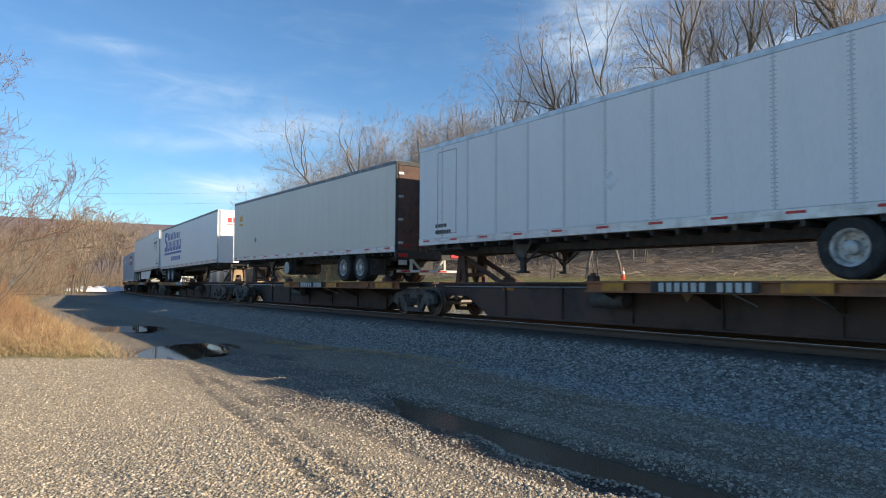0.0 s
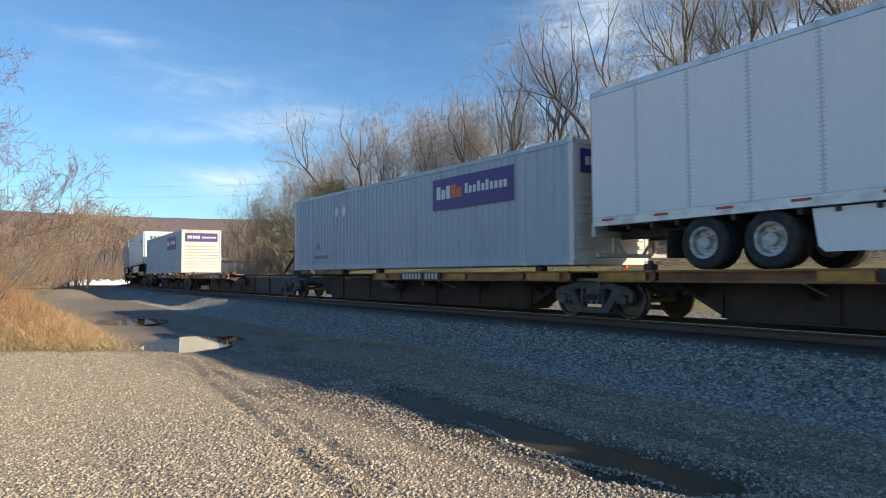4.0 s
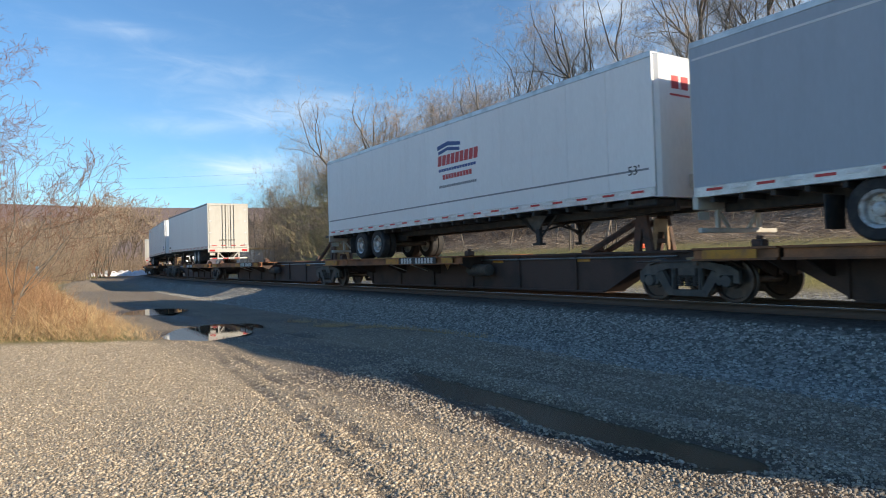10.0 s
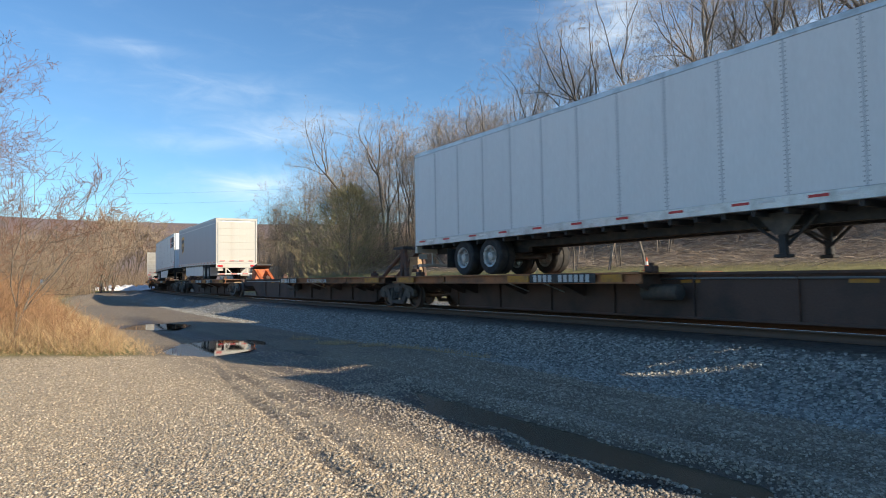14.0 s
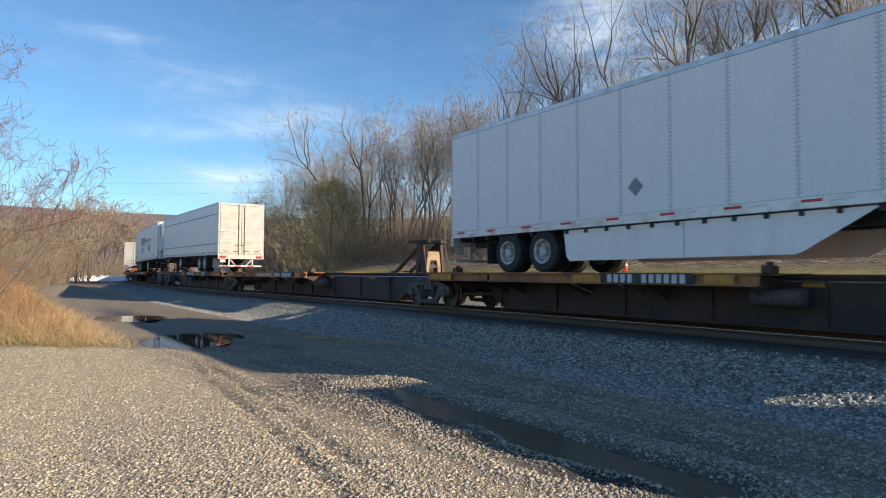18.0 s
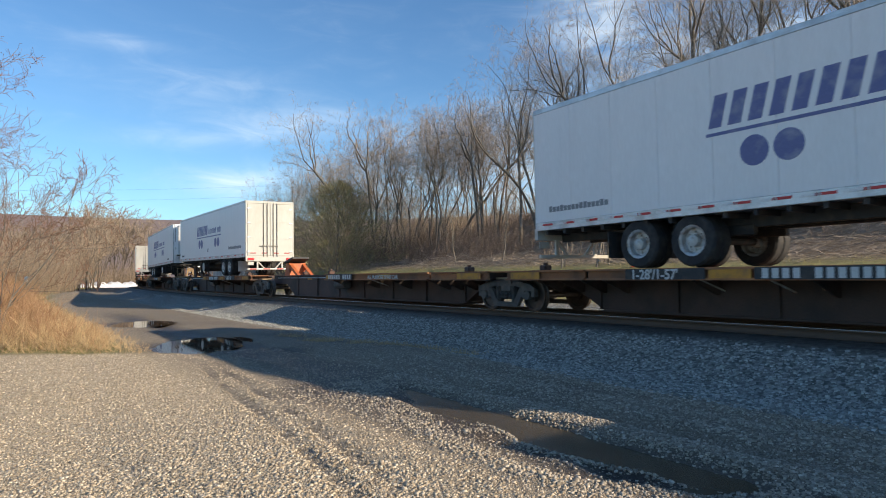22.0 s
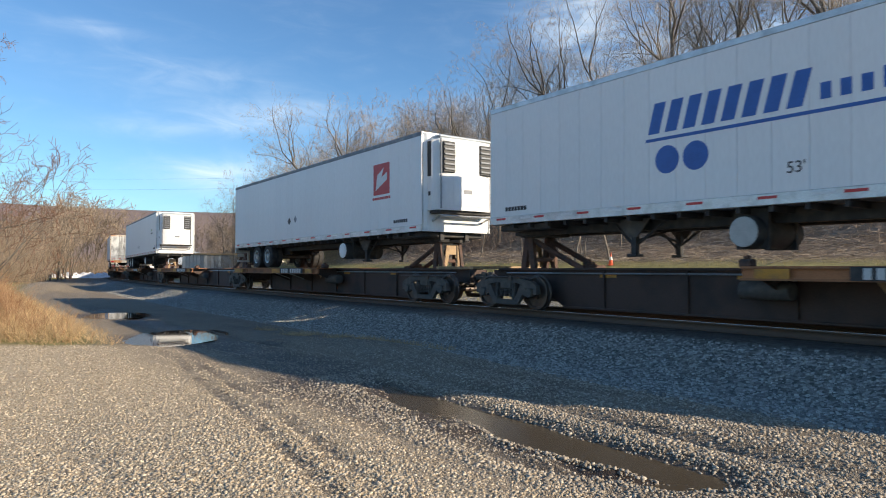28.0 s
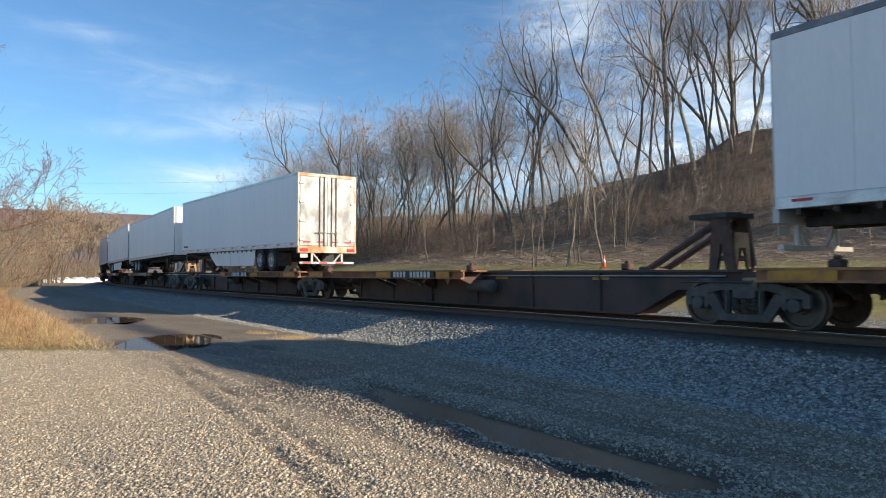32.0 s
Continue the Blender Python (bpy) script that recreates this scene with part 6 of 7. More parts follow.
def art_drt():
    def blocks(sh, put):
        for i in range(3):          # heavy blocks, each parted by a slit
            a = 14.32 + i * 0.56
            put(sh, [(a, 1.80), (a + 0.46, 1.80), (a + 0.48, 2.14), (a + 0.02, 2.14)])
            put(sh, [(a + 0.02, 2.20), (a + 0.48, 2.20), (a + 0.50, 2.65), (a + 0.04, 2.65)])
    return [("graphic", "orange arrow square", M_ORG, lambda sh, put: (put(sh, [(13.42, 1.80), (13.78, 1.80), (14.02, 2.22), (13.78, 2.65), (13.42, 2.65), (13.66, 2.22)]), put(sh, [(13.86, 1.80), (14.22, 1.80), (14.22, 2.65), (13.86, 2.65), (14.10, 2.22)]))),
            ("graphic", "dark company lettering drawn as blocks", M_BLKG, blocks), art_bars(15.4, 15.9, 0.42, 0.52, 6, M_REDG), art_bars(15.4, 15.9, 0.24, 0.32, 6, M_BLUE),
            ("graphic", "thin dark arrow", M_GREYG, lambda sh, put: (put(sh, rect(14.3, 14.34, 0.55, 0.95)), put(sh, [(14.2, 0.6), (14.32, 0.42), (14.44, 0.6)]))), art_diamond(6.6, 0.75, 0.20, M_GREYG)]


def art_red_square():
    return [("graphic", "red square emblem", M_REDG, lambda sh, put: put(sh, [(13.35, 1.30), (14.35, 1.30), (14.35, 2.30), (13.35, 2.30)])),
            ("graphic", "white leaf device", M_REFW, lambda sh, put: put(sh, [(13.5, 1.45), (14.2, 1.75), (14.2, 2.0), (13.85, 1.85), (14.0, 2.15), (13.6, 1.95)], 0.013)), art_bars(13.3, 14.4, 1.14, 1.22, 10, M_REDG)]


NUMBER = lambda u: art_bars(u, u + 0.8, 0.32, 0.42, 7, M_BLKG)
TRAILERS = {
    # trailer 0 stays out of view; added for the shadow it casts
    0: dict(flip=False, paint=M_WHITE2, label="plain white trailer riding on a spine car"),
    1: dict(flip=False, paint=M_WHITE2, rail=M_ALU, label="plain white plate-sided trailer with riveted joints", bogie=-4.9, art=[NUMBER(0.9), art_bars(0.9, 1.5, 0.50, 0.60, 4, M_BLKG), art_frame(1.0, 1.95, 0.3, 2.7, 0.02, M_GREYG, "outline of a side door"), art_diamond(7.6, 1.1, 0.22, M_ALU, "empty placard holder")]),
    2: dict(flip=False, paint=M_BEIGE, panels=26, plain=True, rail=M_RAIL_T, door=M_RUST, frame=M_DARK, tank=1.2, label="cream sheet-and-post trailer with a rusty door frame", bogie=-5.0, art=[art_bars(0.8, 1.35, 1.75, 1.85, 6, M_GOLD), ("graphic", "gold emblem", M_GOLD, lambda sh, put: put(sh, [(0.85, 1.95), (1.3, 1.95), (1.3, 2.3), (1.05, 2.15), (0.85, 2.3)])), art_diamond(3.2, 0.95, 0.15, M_GREYG)]),
    3: dict(flip=True, paint=M_WHITE, plain=True, rail=M_RAIL_T, label="white trailer with large blue lettering shapes on its side", art=[art_sweet()], nose=M_WHITE),
    4: dict(flip=True, paint=M_WHITE2, skirt=True, length_mark=15.0, label="white plate trailer with a green framed panel and side skirt", art=art_premier() + [NUMBER(14.9)]),
    7: dict(flip=True, paint=M_WHITE2, skirt=True, label="white plate trailer with a green framed panel and side skirt", art=art_premier() + [NUMBER(14.9), art_diamond(5.2, 0.9, 0.15, M_ALU)]),
    8: dict(bogie=-4.2, flip=True, paint=M_GREYT, plain=True, skirt="round", length_mark=15.7, label="grey parcel trailer with a brown and gold shield", art=art_shield(14.15, 15.25, 0.95, 2.3) + [("graphic", "thin white stripe", M_REFW, lambda sh, put: put(sh, rect(0.05, 16.1, 2.60, 2.64)))], nose=M_WHITE2, marks=16),
    9: dict(flip=True, paint=M_WHITE, plain=True, length_mark=15.45, label="white leasing trailer with red and navy lettering shapes", art=art_universal(), marks=20),
    10: dict(bogie=-4.0, flip=False, frame=M_RUSTW, paint=M_WHITE2, plain=True, rail=M_RAIL_T, rusty=1, label="plain white trailer with rust-streaked doors", art=[NUMBER(0.3)]),
    11: dict(bogie=-4.8, flip=True, paint=M_WHITE2, label="plain white plate-sided trailer with a bright nose", art=[NUMBER(14.8), art_bars(14.9, 15.4, 0.5, 0.65, 3, M_BLUE)]),
    12: dict(half=7.03, rollup=True, bogie=-3.75, flip=False, frame=M_DOOR, paint=M_GREYT, plain=True, skirt="round", label="grey parcel trailer with a brown and gold shield", art=art_shield(1.28, 2.44, 1.0, 2.35) + [("graphic", "thin white stripe", M_REFW, lambda sh, put: put(sh, rect(0.05, 13.8, 2.60, 2.64)))], marks=14, flap=M_PIPE),
    13: dict(bogie=-5.0, flip=True, paint=M_WHITE2, skirt=True, label="white plate trailer with orange and black lettering shapes", art=art_drt()),
    14: dict(bogie=-4.2, flip=False, frame=M_DOOR, belts=True, flap_back=2.75, paint=M_WHITE2, plain=True, tank=2.3, label="white trailer with raised side strips and closed doors", flap=M_PIPE, art=[("rub_strip", "grey rub strip", M_GREYG, lambda sh, put: (put(sh, rect(0.2, 15.9, 2.28, 2.33), 0.02), put(sh, rect(0.2, 15.9, 0.62, 0.67), 0.02)))]),
    15: dict(bogie=-4.3, marks=22, flip=True, paint=M_WHITE, plain=True, reefer="wide", tank=1.2, label="white refrigerated trailer with navy lettering and dots", art=[art_two_dots(4.9, 3, M_FADEB, (1.2, 5.9)), NUMBER(13.2), art_bars(0.5, 2.4, 0.42, 0.56, 15, M_GREYG, vary=True)]),
    16: dict(bogie=-4.2, flap=M_PIPE, flap_back=2.5, flip=False, frame=M_RUSTW, paint=M_WHITE, plain=True, tank=1.5, label="white trailer with navy lettering and dots, doors closed", art=[art_two_dots(5.25, 7, M_FADEB, (1.0, 5.05), 0.87), NUMBER(0.6), art_bars(12.9, 15.4, 0.5, 0.67, 16, M_GREYG, vary=True)], length_mark=8.0),
    17: dict(bogie=-4.3, marks=22, flip=True, paint=M_WHITE, plain=True, reefer="wide", tank=1.2, label="white refrigerated trailer with navy lettering and dots", art=[art_two_dots(4.6, 9, M_FADEB, (1.15, 5.8)), NUMBER(13.2)]),
    18: dict(bogie=-4.1, flip=False, frame=M_RUSTW, paint=M_WHITE, plain=True, panels=26, rail=M_ALU, tank=1.2, label="white trailer with navy lettering and dots, doors closed", art=[art_two_dots(4.95, 11, M_BLUE), art_bars(12.9, 15.4, 0.5, 0.68, 16, M_GREYG, vary=True), NUMBER(0.6)], length_mark=7.7),
    19: dict(flip=True, paint=M_WHITE, plain=True, panels=26, rail=M_RAIL_T, reefer=True, tank=2.9, label="white refrigerated trailer with a red square emblem", art=art_red_square() + [art_diamond(6.5, 0.9, 0.16, M_BLKG), art_diamond(7.1, 0.95, 0.15, M_GREYG), NUMBER(14.6)]),
    20: dict(flip=True, paint=M_WHITE, plain=True, rail=M_RAIL_T, reefer=True, tank=2.5, label="plain white refrigerated trailer with a dark roof rail", art=[art_bars(13.85, 14.65, 1.45, 1.55, 10, M_GREYG), art_bars(13.85, 14.6, 1.65, 1.80, 1, M_PALEGR, 'faded green arrow band'), art_diamond(7.6, 0.72, 0.15, M_GREYG), art_diamond(8.15, 0.72, 0.15, M_GREYG), NUMBER(14.95), art_bars(15.62, 15.92, 0.40, 0.56, 1, M_FADEB, 'small blue sticker')]),
    21: dict(flip=False, frame=M_RUSTW, paint=M_WHITE2, plain=True, door=M_DIRTY, skirt=True, rusty=1, label="white trailer with grimy grey doors", art=[NUMBER(0.4)]),
    22: dict(flip=True, paint=M_WHITE, plain=True, label="plain white trailer riding on a spine car"),
    23: dict(flip=True, paint=M_WHITE, skirt=True, label="plain white plate-sided trailer"),
    24: dict(flip=True, paint=M_GREYT, plain=True, label="grey trailer riding on a spine car"),
}
for key, colours in ((4, M_GREEN), (7, M_GREEN), (9, M_REDG), (13, M_BLKG), (3, M_REDG)):
    TRAILERS[key]["nose_mark"] = colours


def nose_art(top, material):
    sh = Shape()
    for i in range(5):
        sh.box(HALF + 0.046, HALF + 0.052, -0.75 + i * 0.31, -0.52 + i * 0.31, 4.25, 4.52)
    sh.box(HALF + 0.046, HALF + 0.052, -0.8, 0.8, 4.10, 4.14)
    part("graphic", sh.mesh("graphic", material), top, "company lettering on the nose drawn as blocks")


def container(label, seed):
    """A 53-foot corrugated container: its door end is +x."""
    lo, hi = 1.19, 4.09
    top = tagged(new("shipping_container", None), label, "container", "containers on the train")
    part("core", slab("core", -HALF + 0.06, HALF - 0.06, -WIDE + 0.06, WIDE - 0.06, lo + 0.05, hi - 0.04, 0.0, M_DARK), top, "dark interior shell")

    def wave(length, pitch=0.275, deep=0.036):
        n = int(length / pitch)
        sh, pts = Shape(), []
        for i in range(n):
            a = -length / 2 + i * pitch
            pts += [(a, 0.0), (a + pitch * 0.30, 0.0), (a + pitch * 0.5, -deep), (a + pitch * 0.80, -deep)]
        pts.append((length / 2, 0.0))
        v = [(x, y, z) for z in (lo + 0.2, hi - 0.12) for x, y in pts]
        k = len(pts)
        return sh.add(v, [(i, i + 1, k + i + 1, k + i) for i in range(k - 1)])
    for k in (-1, 1):
        for x0, length in ((-7.2, 1.5), (0, 12.65), (7.2, 1.5)):
            part("corrugated_panel", shared(f"corrugated_panel|{length}", lambda: wave(length), M_CONT), top, "", pose(x0, k * (WIDE - 0.01), 0, 0, 0, 0 if k > 0 else 180))
        part("top_rail", slab("c_top_rail", -HALF, HALF, -0.04, 0.04, hi - 0.12, hi, 0.01, M_CONT), top, "", (0, k * (WIDE - 0.04), 0))
        part("bottom_rail", slab("c_bottom_rail", -HALF, HALF, -0.05, 0.05, lo, lo + 0.2, 0.01, M_CONT), top, "", (0, k * (WIDE - 0.05), 0))
        for x0 in (-HALF + 0.07, -6.4, 6.4, HALF - 0.07):
            part("post", slab("c_post", -0.075, 0.075, -0.06, 0.06, lo, hi + 0.01, 0.012, M_CONT if abs(x0) < 7 else M_CONTW), top, "corner or stacking post", (x0, k * (WIDE - 0.055), 0))
            for z in (lo, hi - 0.09):
                part("corner_casting", slab("corner_casting", -0.09, 0.09, -0.07, 0.07, 0, 0.12, 0.012, M_STEEL), top, "", (x0 * 0.999, k * (WIDE - 0.052), z - 0.012))
    part("roof", slab("c_roof", -HALF + 0.05, HALF - 0.05, -WIDE + 0.05, WIDE - 0.05, hi - 0.05, hi - 0.01, 0.0, M_CONT), top)
    # end wall facing the lit side
    part("end_wall", slab("end_wall", -HALF + 0.02, -HALF + 0.06, -WIDE + 0.12, WIDE - 0.12, lo + 0.1, hi - 0.1, 0.0, M_CONTW), top, "white ribbed end wall")
    for j in range(8):
        part("rib", slab("c_rib", -HALF - 0.015, -HALF + 0.03, -WIDE + 0.16, WIDE - 0.16, -0.05, 0.05, 0.015, M_CONTW), top, "", (0, 0, lo + 0.42 + j * 0.2))
    part("end_beam", slab("end_beam", -HALF, -HALF + 0.1, -WIDE + 0.1, WIDE - 0.1, lo, lo + 0.16, 0.01, M_CONTW), top)
    part("end_beam", slab("end_beam", -HALF, -HALF + 0.1, -WIDE + 0.1, WIDE - 0.1, hi - 0.12, hi, 0.01, M_CONTW), top)
    sign = part("end_sign", slab("end_sign", -HALF - 0.03, -HALF - 0.005, -1.05, 1.05, hi - 0.78, hi - 0.22, 0.0, M_PURPLE), top, "purple company panel")
    sh = Shape()
    for i in range(5):
        sh.box(-HALF - 0.04, -HALF - 0.03, 0.92 - i * 0.17 - 0.13, 0.92 - i * 0.17, hi - 0.60, hi - 0.40)
    for i in range(9):
        sh.box(-HALF - 0.04, -HALF - 0.03, -0.02 - i * 0.105 - 0.07, -0.02 - i * 0.105, hi - 0.58, hi - 0.45)
    part("lettering_bars", sh.mesh("lettering_bars", M_REFW), sign, "white lettering drawn as bars")
    # side sign
    yy = WIDE + 0.005
    s2 = part("side_sign", slab("side_sign", -6.05, -2.4, yy, yy + 0.01, 2.85, 3.75, 0.0, M_PURPLE), top, "purple company panel")
    sh = Shape()
    for i in range(3):
        sh.box(-2.62 - i * 0.24 - 0.19, -2.62 - i * 0.24, yy + 0.01, yy + 0.018, 3.15, 3.52 if i != 1 else 3.42)
    for i in range(10):
        sh.box(-4.0 - i * 0.185 - 0.12, -4.0 - i * 0.185, yy + 0.01, yy + 0.018, 3.22, 3.50 if i in (0, 3, 5) else 3.42)
    part("lettering_bars", sh.mesh("lettering_bars", M_REFW), s2, "white lettering drawn as bars")
    sh = Shape()
    for i in range(2):
        sh.box(-3.35 - i * 0.26 - 0.23, -3.35 - i * 0.26, yy + 0.01, yy + 0.018, 3.15, 3.52 if i == 0 else 3.42)
    part("lettering_bars", sh.mesh("lettering_bars", M_ORG), s2, "orange lettering drawn as bars")
    for x0 in (4.07, 3.45):
        part("placard", Shape().prism([(x0 - 0.2, 3.32), (x0, 3.1), (x0 + 0.2, 3.32), (x0, 3.54)], yy - 0.02, yy + 0.002).mesh("placard", M_REFW), top, "white diamond placard")
    sh = Shape()
    for i in range(9):
        sh.box(6.1 - i * 0.14 - 0.1, 6.1 - i * 0.14, yy - 0.02, yy + 0.002, 1.62, 1.74)
    sh.prism([(6.0, 1.98), (5.5, 1.98), (5.75, 2.22)], yy - 0.02, yy + 0.002)
    part("marking", sh.mesh("marking", M_GREYG), top, "faded dark emblem and caption bars")
    return top


# -------- spine cars
def truck_at(place, label="four-wheeled railway truck with cast side frames"):
    top = tagged(new("rail_truck", None), label, "rail truck", "trucks under the train")
    def frame_side():
        sh = Shape()
        top_chord = [(-1.15, 0.38), (-1.15, 0.60), (-0.98, 0.70), (-0.45, 0.79), (0.45, 0.79), (0.98, 0.70), (1.15, 0.60), (1.15, 0.38), (1.03, 0.38), (1.03, 0.53), (0.74, 0.53), (0.64, 0.61), (0.42, 0.66), (-0.42, 0.66), (-0.64, 0.61), (-0.74, 0.53), (-1.03, 0.53), (-1.03, 0.38)]
        sh.prism(top_chord, -0.06, 0.06).prism([(-0.47, 0.12), (0.47, 0.12), (0.40, 0.24), (-0.40, 0.24)], -0.07, 0.07)
        for m in (-1, 1):
            sh.prism([(m * u, w) for u, w in ((0.76, 0.53), (0.58, 0.62), (0.34, 0.24), (0.46, 0.13))][::m], -0.055, 0.055)
            sh.prism([(m * u, w) for u, w in ((0.76, 0.32), (0.68, 0.36), (0.66, 0.54), (0.76, 0.54))][::m], -0.06, 0.06)
            sh.box(m * 0.315 - 0.045, m * 0.315 + 0.045, -0.05, 0.05, 0.20, 0.68)
            sh.box(m * 0.315 - 0.02, m * 0.315 + 0.02, 0.05, 0.08, 0.24, 0.64)
        for x in (-0.89, 0.89):
            sh.turned([(0.02, -0.10), (0.11, -0.10), (0.12, -0.06), (0.12, 0.08), (0.11, 0.10), (0.02, 0.10)], 12, pose(x, 0, 0.42))
        return sh
    def coils():
        sh = Shape()
        sh.turned([(0.05 + 0.025 * (j % 2), 0.31 + j * 0.019) for j in range(12)], 8, axis="z")
        return sh
    for k in (-1, 1):
        part("side_frame", shared("side_frame", frame_side, M_TRUCK), top, "cast steel side frame", (0, k * 1.0, 0))
        for x in (-0.18, 0.0, 0.18):
            part("coil_spring", shared("coil_spring", coils, M_TRUCK), top, "", (x, k * 1.0, 0))
        part("brake_rod", shared("brake_rod", lambda: Shape().tube((-1.2, 0, 0.80), (1.2, 0, 0.80), 0.018, n=6).box(-0.3, -0.2, -0.03, 0.03, 0.72, 0.84), M_WHEEL), top, "", (0, k * 1.08, 0))
    part("bolster", slab("bolster", -0.22, 0.22, -1.05, 1.05, 0.50, 0.74, 0.03, M_TRUCK), top, "cross bolster")
    part("centre_bowl", shared("centre_bowl", lambda: Shape().turned([(0.1, 0.70), (0.30, 0.72), (0.30, 0.84), (0.1, 0.85)], 16, axis="z"), M_TRUCK), top)
    for x in (-0.89, 0.89):
        ws = part("wheelset", shared("axle", lambda: Shape().tube((0, -1.05, 0), (0, 1.05, 0), 0.08, n=10), M_WHEEL), top, "axle with two steel wheels", (x, 0, 0.42))
        for k in (-1, 1):
            part("wheel", shared("rail_wheel", lambda: Shape().turned([(0.08, -0.09), (0.15, -0.08), (0.16, -0.02), (0.34, 0.0), (0.36, -0.045), (0.455, -0.045), (0.45, -0.015), (0.42, 0.0), (0.415, 0.085), (0.36, 0.09), (0.34, 0.04), (0.16, 0.05), (0.15, 0.10), (0.08, 0.10)], 28), M_WHEEL, True), ws, "spoked-plate steel wheel", pose(0, k * 0.755, 0, 0, 0, 0 if k > 0 else 180))
        WHEELSETS.append((ws, place, x))
    MOVERS.append((top, place, 0.9, False, 0.0, 0.0))
    return top


def hitch(top, x, material, folded=False, tall=0.0, turn=0):
    """The stand that takes a trailer's kingpin; +x is the car's end."""
    def stand():
        sh = Shape()
        for k in (-1, 1):
            sh.prism([(-0.24, 1.0), (-0.08, 1.0), (0.02, 1.55), (0.12, 1.0), (0.30, 1.0), (0.14, 1.86 + tall), (-0.14, 1.86 + tall)], k * 0.36 - 0.05, k * 0.36 + 0.05)
            sh.tube((-0.1, k * 0.30, 1.74 + tall), (-1.75, k * 0.30, 1.02), 0.07, n=6)
        return sh.box(-0.2, 0.2, -0.36, 0.36, 1.20, 1.30, 0.01).box(-1.9, -1.6, -0.4, 0.4, 0.96, 1.10, 0.02)
    def fold():
        sh = Shape().prism([(-0.3, 1.0), (0.35, 1.0), (0.15, 1.62), (-0.2, 1.62)], -0.42, 0.42)
        return sh.prism([(-0.1, 1.62), (-1.3, 1.0), (-1.05, 1.0), (0.1, 1.55)], -0.40, -0.24).prism([(-0.1, 1.62), (-1.3, 1.0), (-1.05, 1.0), (0.1, 1.55)], 0.24, 0.40)
    h = part("hitch", shared("hitch_fold" if folded else f"hitch_stand|{tall}", fold if folded else stand, material), top, "orange folded trailer hitch" if folded else "rusty trailer hitch stand with a diagonal strut", pose(x, 0, 0, 0, 0, turn))
    part("hitch_plate", shared("hitch_plate", lambda: Shape().prism([(-0.55, -0.42), (0.30, -0.5), (0.45, -0.2), (0.18, 0.0), (0.45, 0.2), (0.30, 0.5), (-0.55, 0.42)], -0.05, 0.04, "z"), M_DARK), h, "greasy fifth-wheel plate", pose(-0.1, 0, 1.72 if folded else 1.87 + tall, 0, 14 if folded else 0, 0))
    if not folded:
        part("hitch_face", shared("hitch_face", lambda: Shape().prism([(-0.30, 1.05), (-0.2, 1.05), (-0.12, 1.45), (0.12, 1.45), (0.2, 1.05), (0.30, 1.05), (0.22, 1.74), (-0.22, 1.74)], 0.20, 0.23, "x"), M_TANP), h, "tan painted hitch face")


